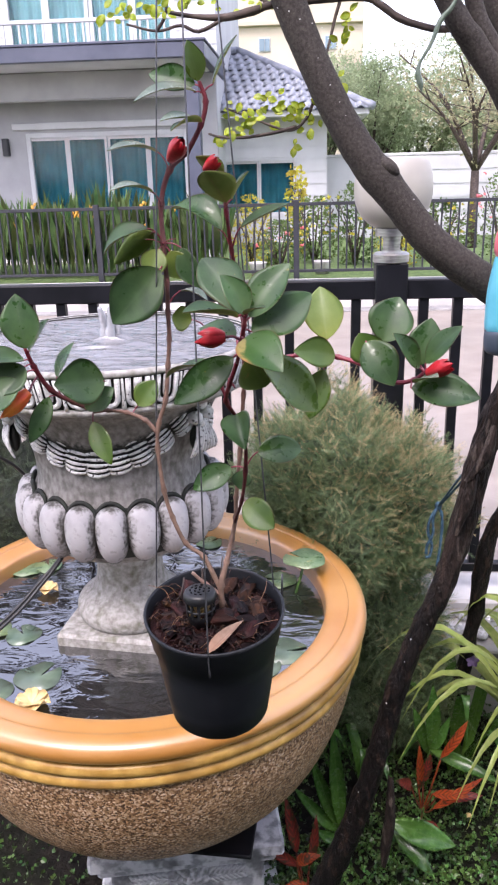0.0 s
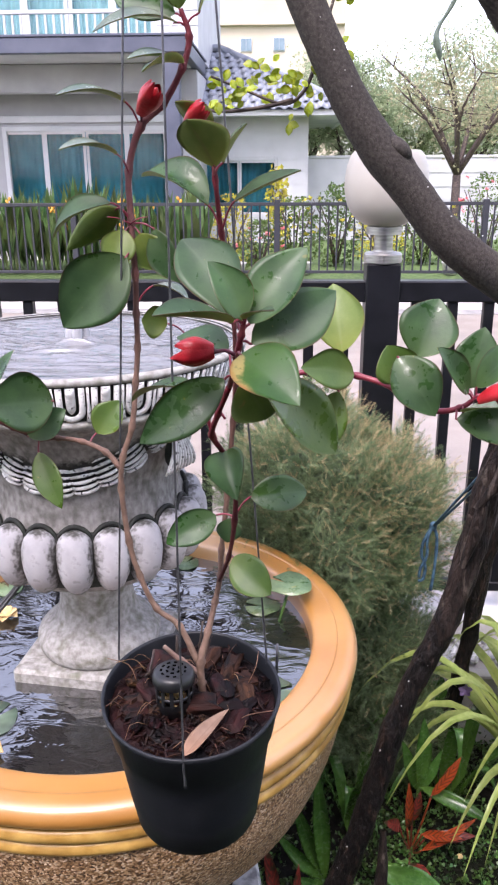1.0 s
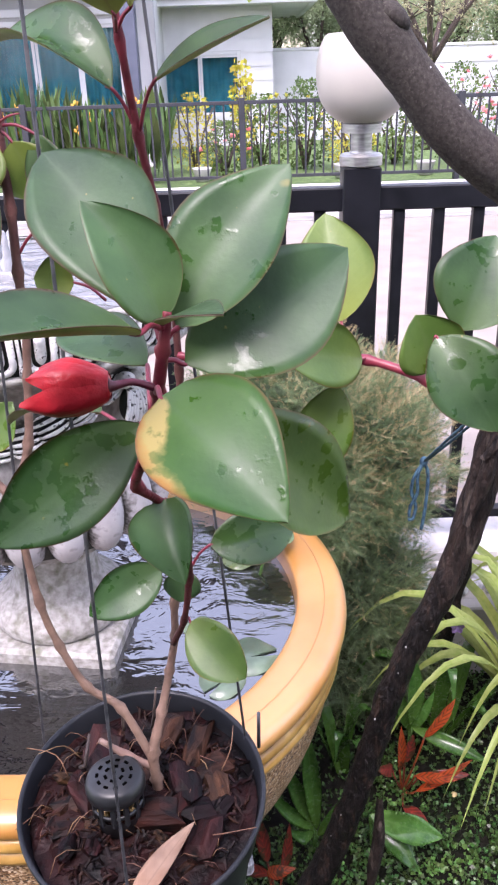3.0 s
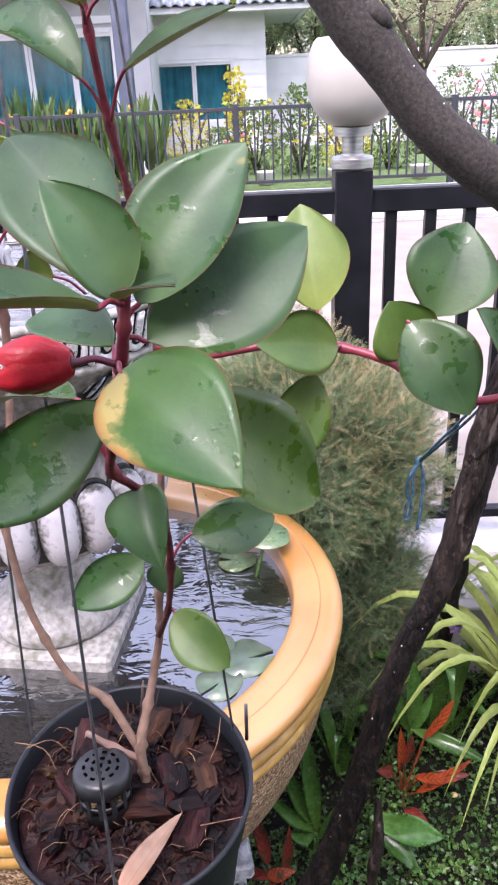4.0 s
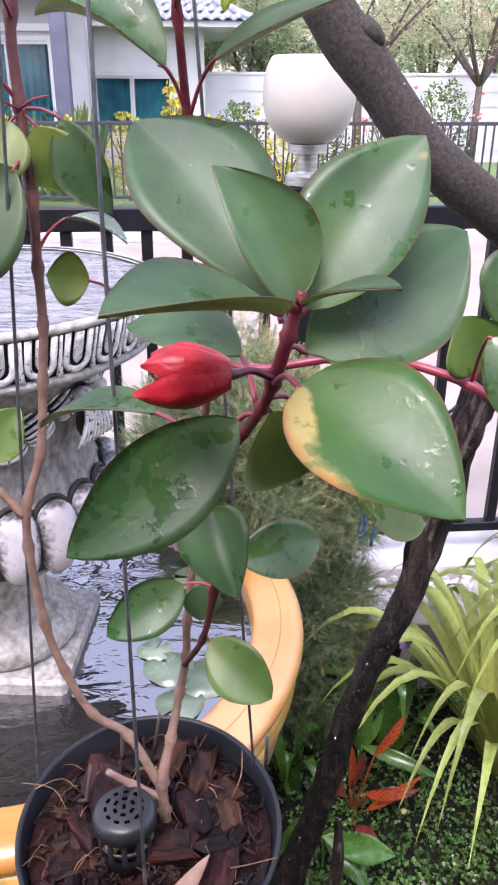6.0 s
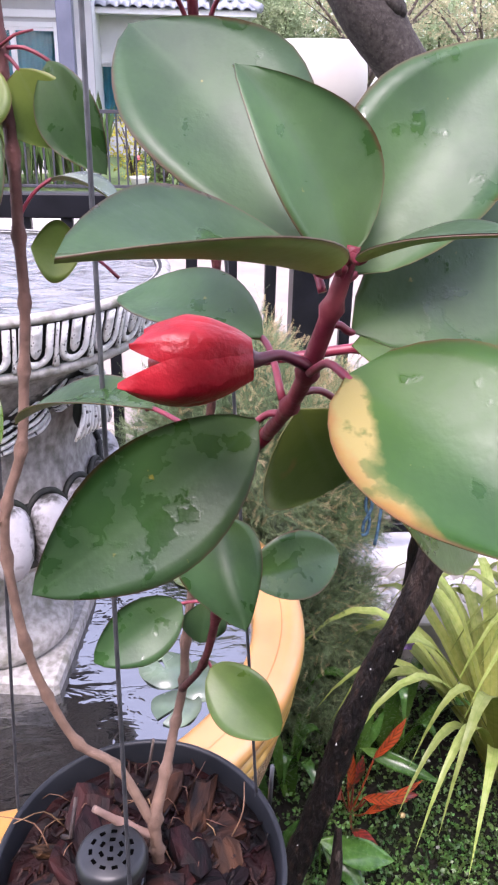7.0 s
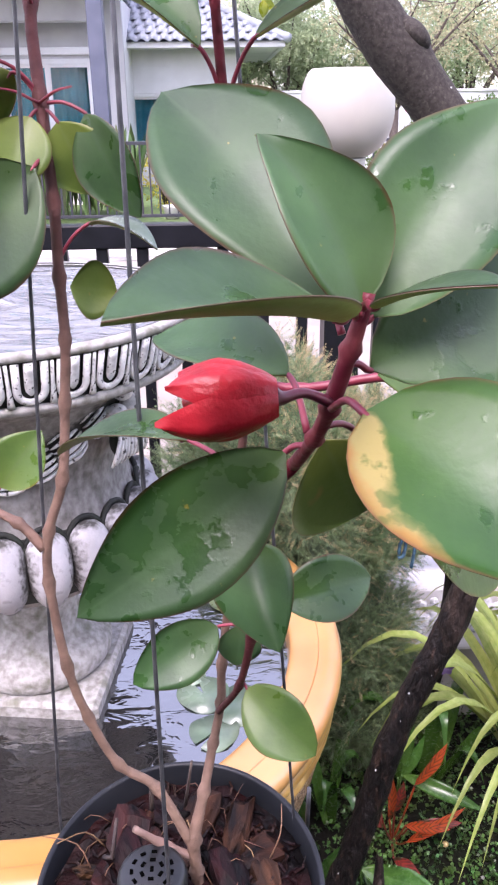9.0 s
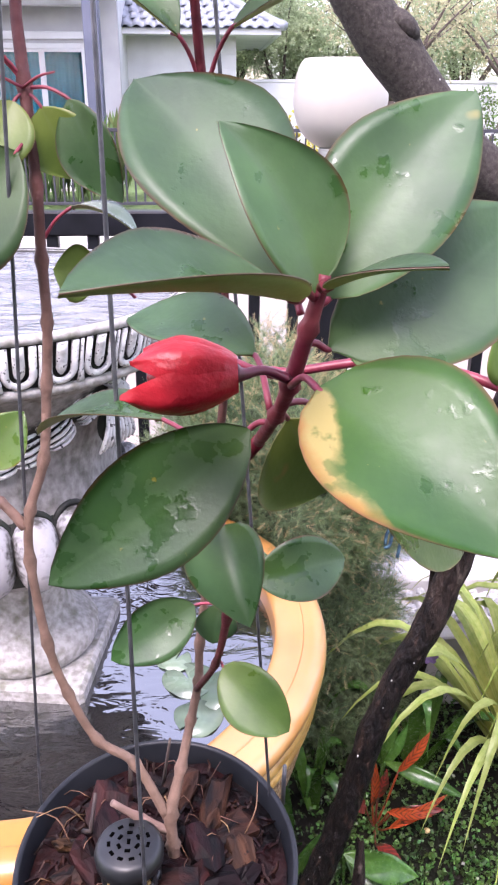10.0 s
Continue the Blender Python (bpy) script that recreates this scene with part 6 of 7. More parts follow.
# ---- conifer bushes ----
def conifer(c, rx, top, bottom, n, seed, label, tips=0.35, needle=M_NEEDLE, inner=M_DEEP):
    """A rounded bush of feathery plumes over a solid core coloured as inner shade."""
    rng = random.Random(seed)
    bush = thing("conifer_bush", (c[0], c[1], GROUND), label, "bush", "conifer bushes")
    g, t = Geo(), Geo()
    mid, half = (top + bottom) / 2, (top - bottom) / 2

    def lump(x, y, z):
        return 0.90 + 0.30 * noise.noise((x * 1.6 + seed, y * 1.6, z * 1.6)) + 0.30 * noise.noise((x * 4.5, y * 4.5, z * 4.5 + seed))

    for i in range(n):
        z = rng.uniform(-1, 1)
        a = rng.uniform(0, 6.283)
        q = math.sqrt(max(0.0, 1 - abs(z) ** 2.4))
        x, y = q * math.cos(a), q * math.sin(a)
        r = lump(x, y, z) * (0.72 + 0.28 * rng.random() ** 0.6)
        r2 = r * (1 - 0.34 * max(0, -z))
        p = Vector((c[0] + rx * x * r2, c[1] + rx * y * r2, mid + half * z * r))
        d = Vector((x * 0.55 + rng.uniform(-0.8, 0.8), y * 0.55 + rng.uniform(-0.8, 0.8), z * 0.4 + 0.3 + rng.uniform(-0.7, 0.8)))
        dry = rng.random() < tips * max(0, 0.25 + 0.6 * z + 0.45 * x)
        d.normalize()
        side = d.cross(Vector((rng.uniform(-1, 1), rng.uniform(-1, 1), rng.uniform(-1, 1)))).normalized()
        ln = rng.uniform(0.04, 0.085)
        # a plume: a short axis with slanting needles on both sides
        for k in range(11):
            f = k / 11
            o = p + d * (ln * f)
            for s in (-1, 1):
                e = (d * rng.uniform(0.7, 1.0) + side * s * rng.uniform(0.35, 0.7)).normalized() * (0.0135 * (1.15 - 0.6 * f))
                wv = d.cross(e).cross(e).normalized() * 0.0007
                (t if dry and f > 0.35 else g).add([o - wv, o + wv, o + e], [(0, 1, 2)])
    tagged(part("foliage", g, needle, bush), "fine green needle foliage", kind="stuff")
    if t.v:
        tagged(part("tip_growth", t, M_NEEDLET, bush), "straw-coloured needle tips", kind="stuff")
    # solid core blocks the view through; inner shade is in its dark colour
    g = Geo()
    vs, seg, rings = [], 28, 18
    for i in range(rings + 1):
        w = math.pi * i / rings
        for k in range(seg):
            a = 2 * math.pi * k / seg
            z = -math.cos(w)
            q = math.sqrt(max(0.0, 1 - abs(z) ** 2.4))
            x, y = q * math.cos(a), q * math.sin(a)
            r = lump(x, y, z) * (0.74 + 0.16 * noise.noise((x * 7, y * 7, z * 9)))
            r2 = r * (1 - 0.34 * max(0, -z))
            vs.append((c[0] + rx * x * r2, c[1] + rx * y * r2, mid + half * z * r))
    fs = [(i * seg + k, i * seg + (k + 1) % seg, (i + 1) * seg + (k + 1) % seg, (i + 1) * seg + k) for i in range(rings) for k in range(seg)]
    part("inner_growth", g.add(vs, fs), inner, bush, "dark green blocking core, inner shade put into its colour")
    g = Geo()
    tube(g, [(c[0], c[1], GROUND - 0.05, 0.03), (c[0] + 0.02, c[1], bottom + 0.2, 0.024), (c[0], c[1], mid, 0.012)], 8, 0.2, 20)
    part("trunk", g, M_TWIG, bush)


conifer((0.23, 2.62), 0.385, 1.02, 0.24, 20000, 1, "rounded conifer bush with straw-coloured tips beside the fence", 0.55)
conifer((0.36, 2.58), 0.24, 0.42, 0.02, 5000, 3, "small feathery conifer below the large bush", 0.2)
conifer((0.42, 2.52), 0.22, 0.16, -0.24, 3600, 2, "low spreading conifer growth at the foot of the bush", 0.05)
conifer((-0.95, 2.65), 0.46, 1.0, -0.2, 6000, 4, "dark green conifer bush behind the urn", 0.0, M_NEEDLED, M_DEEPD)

# white rock edging
g = Geo()
rng = random.Random(8)
for i in range(260):
    x, y = rng.uniform(0.28, 1.5), rng.uniform(2.80, 2.985)
    s = rng.uniform(0.012, 0.026)
    ball(g, (x, y, 0.0 + rng.uniform(-0.004, 0.01)), (s, s * rng.uniform(0.6, 1), s * 0.7), 6, 4, Matrix.Rotation(rng.uniform(0, 3), 4, "Z"))
whole("white_rocks", g, M_WHITEROCK, "white crushed rocks along the fence footing", "rocks", kind="stuff", smooth=False)
g = Geo()
box(g, (0.24, 2.72, -0.36), (4, 2.78, -0.005), 0.006)
box(g, (0.24, 2.782, -0.36), (4, 2.998, -0.012), 0.004)
whole("rock_trough", g, M_KERB, "pale concrete trough edge holding white rocks", "kerb", kind="structure", smooth=False)


# ---- low planting ----
def arch_leaf(g, b, a, reach, rise, width, slots=(0, 1), wave=0.0, sag=0.6, n=10):
    """A strap leaf that rises from b and arches over towards direction a."""
    d = Vector((math.cos(a), math.sin(a), 0))
    s = Vector((-math.sin(a), math.cos(a), 0))
    top, uv = [], []
    for i in range(n + 1):
        u = i / n
        p = Vector(b) + d * (reach * u) + Vector((0, 0, rise * (math.sin(math.pi * u * 0.72) - sag * max(0, u - 0.55) ** 2)))
        w = width / 2 * (0.45 + 0.55 * math.sin(math.pi * min(1, u * 1.15) ** 0.8)) * (1 - u ** 5)
        for k, q in enumerate((-1, -0.45, 0, 0.45, 1)):
            top.append(p + s * (w * q) + Vector((0, 0, abs(q) * w * 0.35 + wave * w * math.sin(u * 16 + q) * abs(q))))
            uv.append((u, 0.5 + 0.5 * q))
    m = len(top)
    fs = [(5 * i + k, 5 * i + 5 + k, 5 * i + 6 + k, 5 * i + 1 + k) for i in range(n) for k in range(4)]
    bot = [p - Vector((0, 0, 0.0015)) for p in top]
    base_n = len(g.v)
    g.add(top + bot, fs, slots[0], uv + uv)
    g.f += [tuple(reversed([q + m + base_n for q in f])) for f in fs]
    g.m += [slots[1]] * len(fs)


def rosette(name, c, n, reach, rise, width, mats, label, category, seed, spread=(0, 6.283), wave=0.0, sag=0.6):
    rng = random.Random(seed)
    pl = thing(name, c, label, category)
    for i in range(n):
        a = spread[0] + (spread[1] - spread[0]) * (i + rng.uniform(-0.3, 0.3)) / n
        g = Geo()
        b = Vector(c) + Vector((rng.uniform(-0.02, 0.02), rng.uniform(-0.02, 0.02), rng.uniform(0, 0.05)))
        arch_leaf(g, b, a, reach * rng.uniform(0.6, 1.1), rise * rng.uniform(0.65, 1.15), width * rng.uniform(0.75, 1.1), wave=wave, sag=sag)
        mt = mats[i % len(mats)]
        part("leaf", g, [mt, mt], pl)
    return pl


rosette("spider_lily", (0.95, 2.33, GROUND), 46, 0.62, 0.62, 0.046, [M_SPIDER], "arching yellow-green striped strap-leaved plant", "plant", 51, sag=0.9)
rosette("spider_lily", (1.25, 2.45, GROUND), 34, 0.62, 0.62, 0.046, [M_SPIDER], "arching yellow-green striped strap-leaved plant", "plant", 52, sag=0.9)
def leafy(name, c, leaves, label):
    """A low plant from explicit blades: (base, tip, width, facing, material, bend, wave)."""
    pl = thing(name, c, label, "plant")
    for b, t, w, face, mt, bend, wave in leaves:
        g = Geo()
        tube(g, [(*(Vector(c) + Vector((0, 0, 0.02))), 0.004), (*Vector(c).lerp(Vector(b), 0.6), 0.003), (*b, 0.003)], 6, slot=0, steps=3)
        blade(g, b, t, w, face, bend, 0.2, 0.0012, 14, 6, 0.9, wave=wave)
        part("leaf", g, [mt, mt], pl)
    return pl


leafy("croton", (0.48, 2.22, GROUND), [
    ((0.525, 2.20, -0.045), (0.597, 2.19, 0.108), 0.032, (0, -1, 0.3), M_CROTON, 0.06, 0.2),
    ((0.462, 2.20, -0.17), (0.450, 2.17, 0.03), 0.026, (0.2, -1, 0.2), M_CROTON, 0.06, 0.2),
    ((0.500, 2.15, -0.20), (0.640, 2.12, -0.045), 0.028, (-0.2, -0.8, 0.6), M_CROTON, 0.10, 0.15),
    ((0.500, 2.17, -0.16), (0.600, 2.10, -0.100), 0.030, (0, -0.7, 0.7), M_CROTON, 0.10, 0.2),
    ((0.430, 2.16, -0.12), (0.370, 2.08, -0.030), 0.036, (0, -0.7, 0.7), M_CROTOND, 0.10, 0.2),
    ((0.46, 2.12, -0.22), (0.52, 2.02, -0.200), 0.034, (0, -0.4, 1), M_CROTOND, 0.12, 0.2),
    ((0.52, 2.20, -0.20), (0.66, 2.18, -0.170), 0.036, (0, -0.7, 0.7), M_CROTOND, 0.12, 0.2),
    ((0.475, 2.20, -0.14), (0.490, 2.19, -0.02), 0.030, (0, -1, 0.3), M_CROTOND, 0.08, 0.2)], "red and orange spotted croton on the bed")
leafy("croton", (0.10, 1.87, GROUND), [
    ((0.085, 1.86, -0.14), (-0.034, 1.82, 0.0), 0.030, (0.2, -1, 0.5), M_CROTOND, 0.06, 0.25),
    ((0.075, 1.86, -0.09), (0.045, 1.86, 0.11), 0.034, (0.3, -1, 0.2), M_CROTOND, 0.08, 0.25),
    ((0.075, 1.84, -0.10), (0.142, 1.80, -0.03), 0.032, (0, -0.7, 0.8), M_CROTON, 0.16, 0.1),
    ((0.10, 1.86, -0.20), (0.02, 1.78, -0.15), 0.030, (0, -0.6, 0.8), M_CROTON, 0.14, 0.2),
    ((0.11, 1.87, -0.15), (0.13, 1.86, 0.05), 0.026, (0.2, -1, 0.2), M_CROTOND, 0.08, 0.25)], "maroon and orange croton beside the trunk")
leafy("bird_nest_fern", (0.36, 2.03, GROUND), [
    ((0.346, 2.0, -0.105), (0.540, 1.98, -0.172), 0.074, (0, -0.8, 0.7), M_STRAP, 0.10, 0.35),
    ((0.36, 2.05, -0.16), (0.47, 1.93, -0.24), 0.055, (0, -0.7, 0.8), M_STRAP, 0.12, 0.3)], "bright green wavy-leaved fern behind the trunk")
leafy("bird_nest_fern", (0.50, 2.30, GROUND), [
    ((0.503, 2.27, -0.08), (0.498, 2.26, 0.185), 0.050, (0.2, -1, 0.2), M_STRAP, 0.05, 0.15),
    ((0.50, 2.25, -0.06), (0.70, 2.14, -0.085), 0.044, (0, -0.7, 0.8), M_STRAP, 0.16, 0.1),
    ((0.50, 2.28, -0.10), (0.44, 2.26, 0.10), 0.040, (0.2, -1, 0.2), M_STRAP, 0.06, 0.15),
    ((0.50, 2.27, -0.10), (0.56, 2.27, 0.06), 0.034, (0, -1, 0.2), M_STRAP, 0.06, 0.1)], "glossy green upright strap-leaved fern by the croton")
leafy("bird_nest_fern", (0.20, 2.02, GROUND), [
    ((0.206, 2.0, -0.16), (0.176, 2.0, 0.225), 0.046, (0.1, -1, 0.2), M_STRAP, 0.03, 0.25),
    ((0.197, 2.0, -0.14), (0.113, 2.0, 0.125), 0.042, (0.2, -1, 0.2), M_STRAP, 0.06, 0.25),
    ((0.20, 2.0, -0.16), (0.065, 1.99, 0.02), 0.038, (0.2, -1, 0.4), M_STRAP, 0.08, 0.2),
    ((0.21, 2.0, -0.18), (0.29, 2.0, -0.02), 0.036, (-0.2, -1, 0.3), M_STRAP, 0.08, 0.2),
    ((0.20, 2.0, -0.18), (0.13, 1.96, -0.11), 0.040, (0, -0.8, 0.6), M_STRAP, 0.12, 0.2)], "bright green upright strap-leaved fern")
rosette("bird_nest_fern", (0.62, 2.40, GROUND), 8, 0.26, 0.36, 0.05, [M_STRAP], "bright green strap-leaved fern by the croton", "plant", 57, wave=0.2)
rosette("bird_nest_fern", (0.30, 2.30, GROUND), 6, 0.2, 0.25, 0.05, [M_STRAP], "green strap-leaved fern under the bush", "plant", 58, wave=0.2)

rng = random.Random(99)
g = Geo()
for i in range(42000):
    x, y = rng.uniform(-1.3, 1.5), rng.uniform(1.1, 2.75)
    if (x - BX) ** 2 + (y - BY) ** 2 < 0.05:
        continue
    dens = noise.noise((x * 2.2, y * 2.2, 7))
    bare = 0.85 if x < -0.1 else 0.7 if dens < -0.15 else 0.45 if x > 0.5 and y > 2.1 else 0.1
    fade = min(x + 1.3, 1.5 - x, y - 1.1) + 0.15 * noise.noise((x * 5, y * 5, 1))
    if rng.random() < bare or rng.random() > fade / 0.3:
        continue
    z = GROUND + 0.03 * noise.noise((x * 3, y * 3, 0)) + rng.uniform(0.0, 0.06)
    sprig(g, (x, y, z), (rng.uniform(-1, 1), rng.uniform(-1, 1), 0.9), 3, 0.010, rng.uniform(0.008, 0.016), rng, 0, 0.8)
whole("ground_cover", g, M_COVER, "low green creeping ground cover on damp soil", "ground cover", kind="stuff")
for x, y in ((0.62, 2.18),):
    g = Geo()
    ball(g, (x, y, GROUND + 0.05), (0.010, 0.009, 0.008), 8, 6)
    whole("fallen_fruit", g, M_YPETAL, "small yellow fallen fruit on the ground cover", "fruit", "fallen fruit")

# ---- hanging pot ----
site = POTTED
PC = (0.0, 0.903)
RIM = 1.257
pot = thing("hanging_pot", (*PC, 1.122), "black plastic hanging pot on three wires", "flower pot")
g = Geo()
prof = [(0.0, 1.122), (0.052, 1.122), (0.0575, 1.126), (0.0625, 1.16), (0.0675, 1.20), (0.0705, 1.222), (0.0728, 1.224), (0.0775, 1.252), (0.0790, 1.2545), (0.0790, 1.2575), (0.0772, 1.2585), (0.0758, 1.2565), (0.0735, 1.24), (0.070, 1.225), (0.0, 1.222)]
prof = [(r, 1.2535 + (z - 1.257) * 1.07) for r, z in prof]
lathe(g, prof, (*PC, 0), 72)
TILT = Matrix.Translation((*PC, RIM)) @ Matrix.Rotation(radians(7.0), 4, "X") @ Matrix.Translation((-PC[0], -PC[1], -RIM))
g.v = [TILT @ Vector(v) for v in g.v]
part("pot_body", g, M_POT, pot)
HOOK = (0.0, 0.905, 2.25)
for i, (top, foot) in enumerate((((0.002, 0.8255, 1.236), (0.0025, 0.828, 1.220)), ((0.0655, 0.9425, 1.258), (0.0655, 0.943, 1.238)), ((-0.0715, 0.9405, 1.262), (-0.0710, 0.9405, 1.24)))):
    g = Geo()
    tube(g, [(*HOOK, 0.0008), (*[t + (h - t) * 0.5 for t, h in zip(top, HOOK)], 0.0008), (*top, 0.0009), (*foot, 0.0012), (foot[0], foot[1], foot[2] - 0.004, 0.0015)], 8)
    part("wire", g, M_WIRE, pot)
g = Geo()
tube(g, [(0.0, 0.905, 2.245, 0.002), (0.0, 0.905, 2.28, 0.002), (0.012, 0.905, 2.30, 0.002), (0.02, 0.905, 2.285, 0.002)], 8, steps=4)
part("hook", g, M_WIRE, pot)
g = Geo()
tube(g, [(0.0745, 0.949, 1.24, 0.0014), (0.0752, 0.949, 1.272, 0.0013)], 6)
part("wire_end", g, M_WIRE, pot)

# bark filling
bark = thing("potting_bark", (*PC, 1.225), "wet red-brown pine bark chips filling the pot", "bark", kind="stuff")
rng = random.Random(12)
g = Geo()
n = 26
vs = [(PC[0], PC[1], 1.246)]
for i in range(1, 9):
    r = 0.0735 * i / 8
    for k in range(n):
        a = 2 * math.pi * k / n
        vs.append((PC[0] + r * math.cos(a), PC[1] + r * math.sin(a), 1.245 - 0.006 * (i / 8) ** 2 + 0.006 * noise.noise((r * 60 * math.cos(a), r * 60 * math.sin(a), 1))))
fs = [(0, 1 + k, 1 + (k + 1) % n) for k in range(n)] + [(1 + i * n + k, 1 + (i + 1) * n + k, 1 + (i + 1) * n + (k + 1) % n, 1 + i * n + (k + 1) % n) for i in range(7) for k in range(n)]
g.add(vs, fs)
for i in range(420):
    a, r = rng.uniform(0, 6.283), 0.066 * math.sqrt(rng.random())
    x, y, z = PC[0] + r * math.cos(a), PC[1] + r * math.sin(a), 1.245 - 0.005 * (r / 0.07) ** 2
    d, ln = rng.uniform(0, 6.283), rng.uniform(0.004, 0.014)
    tube(g, [(x, y, z + rng.uniform(-0.001, 0.006), 0.0009), (x + ln * 0.5 * math.cos(d), y + ln * 0.5 * math.sin(d), z + rng.uniform(0.001, 0.007), 0.0011), (x + ln * math.cos(d + 0.3), y + ln * math.sin(d + 0.3), z + rng.uniform(-0.001, 0.005), 0.0005)], 4)
part("fines", g, M_CHIP_I, bark, smooth=False)


def chip_mesh(seed):
    """A splintered chunk of bark, its grain along x."""
    rng = random.Random(seed)
    g = Geo()
    L, Wd, T = rng.uniform(0.010, 0.019), rng.uniform(0.006, 0.011), rng.uniform(0.003, 0.006)
    n = 8
    ring = []
    for k in range(n):
        a = 2 * math.pi * k / n + rng.uniform(-0.25, 0.25)
        q = rng.uniform(0.72, 1.15)
        ring.append((L * q * math.copysign(abs(math.cos(a)) ** 0.8, math.cos(a)), Wd * q * math.copysign(abs(math.sin(a)) ** 0.8, math.sin(a))))
    vs = [(x * 0.92, y * 0.9, -T) for x, y in ring]
    vs += [(x, y, T * rng.uniform(-0.2, 0.5)) for x, y in ring]
    vs += [(x * 0.6, y * 0.6, T * rng.uniform(0.5, 1.3)) for x, y in ring]
    vs.append((0, 0, T * 0.8))
    fs = [(k, (k + 1) % n, n + (k + 1) % n, n + k) for k in range(n)] + [(n + k, n + (k + 1) % n, 2 * n + (k + 1) % n, 2 * n + k) for k in range(n)]
    fs += [(2 * n + k, 2 * n + (k + 1) % n, 3 * n) for k in range(n)] + [tuple(reversed(range(n)))]
    g.add(vs, fs)
    return g.mesh("bark_chip", [M_CHIP], False)


chips = [chip_mesh(60 + i) for i in range(7)]
for i in range(40):
    a, q = i * 2.39996, math.sqrt((i + 0.5) / 40)
    s = rng.choice((0.5, 0.7, 1.0, 1.4, 1.7))
    r = min(0.060 * q, 0.0700 - 0.0160 * s)
    m = Matrix.Translation((PC[0] + r * math.cos(a), PC[1] + r * math.sin(a), 1.2475 + rng.uniform(-0.004, 0.004) - 0.005 * (r / 0.066) ** 2)) @ Euler((rng.uniform(-0.5, 0.5), rng.uniform(-0.35, 0.35), rng.uniform(0, 6.28))).to_matrix().to_4x4() @ Matrix.Diagonal((s, s, s, 1))
    piece("bark_chip", chips[i % 7], bark, m)
g = Geo()
for i in range(48):
    a, r = rng.uniform(0, 6.283), 0.064 * math.sqrt(rng.random())
    x, y, z = PC[0] + r * math.cos(a), PC[1] + r * math.sin(a), 1.2505 - 0.004 * (r / 0.064) ** 2
    d = rng.uniform(0, 6.283)
    ln = rng.uniform(0.008, 0.026)
    rows = []
    for k in range(4):
        d += rng.uniform(-0.5, 0.5)
        rows.append((x, y, z + 0.006 * math.sin(k * 1.2) + rng.uniform(-0.001, 0.003), rng.uniform(0.0002, 0.00042)))
        x, y = x + math.cos(d) * ln / 3, y + math.sin(d) * ln / 3
    tube(g, rows, 4)
for a, ln in ((2.6, 0.026), (2.9, 0.03), (5.7, 0.03), (0.3, 0.024)):
    x, y = PC[0] + 0.052 * math.cos(a), PC[1] + 0.052 * math.sin(a)
    d = a + rng.uniform(-0.6, 0.6)
    tube(g, [(x, y, 1.249, 0.0005), (x + ln * 0.4 * math.cos(d), y + ln * 0.4 * math.sin(d), 1.262, 0.00045), (x + ln * math.cos(d + 0.4), y + ln * math.sin(d + 0.4), 1.266, 0.0003)], 4, steps=3)
part("roots", g, M_ROOT, bark, "pale dry root threads")
g = Geo()
tube(g, [(-0.045, 0.925, 1.247, 0.0016), (-0.038, 0.915, 1.262, 0.0013), (-0.036, 0.93, 1.275, 0.001)], 6)
tube(g, [(-0.02, 0.955, 1.24, 0.0018), (-0.019, 0.958, 1.268, 0.0014)], 6)
tube(g, [(0.0, 0.955, 1.245, 0.0012), (0.006, 0.958, 1.285, 0.0008)], 6)
part("dead_twig", g, M_TWIG, bark, "dead dark twig ends")

bark.matrix_basis = TILT @ bark.matrix_basis

# slow-feed basket with a pierced lid
CX, CY = -0.013, 0.889
cup = thing("fertiliser_basket", (CX, CY, 1.245), "small black pierced plastic fertiliser basket standing in the bark", "basket")
g = Geo()
lathe(g, [(0.0, 1.244), (0.0135, 1.244), (0.0150, 1.258)], (CX, CY, 0), 24)
lathe(g, [(0.0148, 1.262), (0.0160, 1.262), (0.0160, 1.2645), (0.0148, 1.2645)], (CX, CY, 0), 24)
part("basket", g, M_LID, cup)
g = Geo()
box(g, (0.0142, -0.0016, 1.256), (0.0162, 0.0016, 1.276), 0.0004)
bar = g.mesh("bar", [M_LID], False)
for k in range(12):
    piece("bar", bar, cup, Matrix.Translation((CX, CY, 0)) @ Matrix.Rotation(2 * math.pi * k / 12, 4, "Z"))
g = Geo()
for k in range(60):
    a, r = rng.uniform(0, 6.283), 0.0125 * math.sqrt(rng.random())
    ball(g, (CX + r * math.cos(a), CY + r * math.sin(a), 1.250 + rng.uniform(0, 0.018)), (0.0018, 0.0018, 0.0018), 6, 4)
part("granules", g, M_YPETAL, cup, "yellow fertiliser granules")
g = Geo()
lathe(g, [(0.0168, 1.273), (0.0182, 1.274), (0.0184, 1.279), (0.0172, 1.2825), (0.0150, 1.2845), (0.0, 1.2850)], (CX, CY, 0), 32)
lid = part("lid", g, M_LID, cup, "dark lid with black boxes for its holes")
# solid black boxes on the lid stand in for shade in its holes
g = Geo()
box(g, (-0.0009, -0.0015, -0.0004), (0.0009, 0.0015, 0.0004), 0.0002)
hole = g.mesh("slot", [M_HOLE], False)
for r, n in ((0.0, 1), (0.0055, 6), (0.0105, 11)):
    for k in range(n):
        a = 2 * math.pi * k / n + r * 90
        piece("slot", hole, lid, Matrix.Translation((CX + r * math.cos(a), CY + r * math.sin(a), 1.2851 - 0.0004 * (r / 0.0105) ** 2)) @ Matrix.Rotation(a, 4, "Z"))

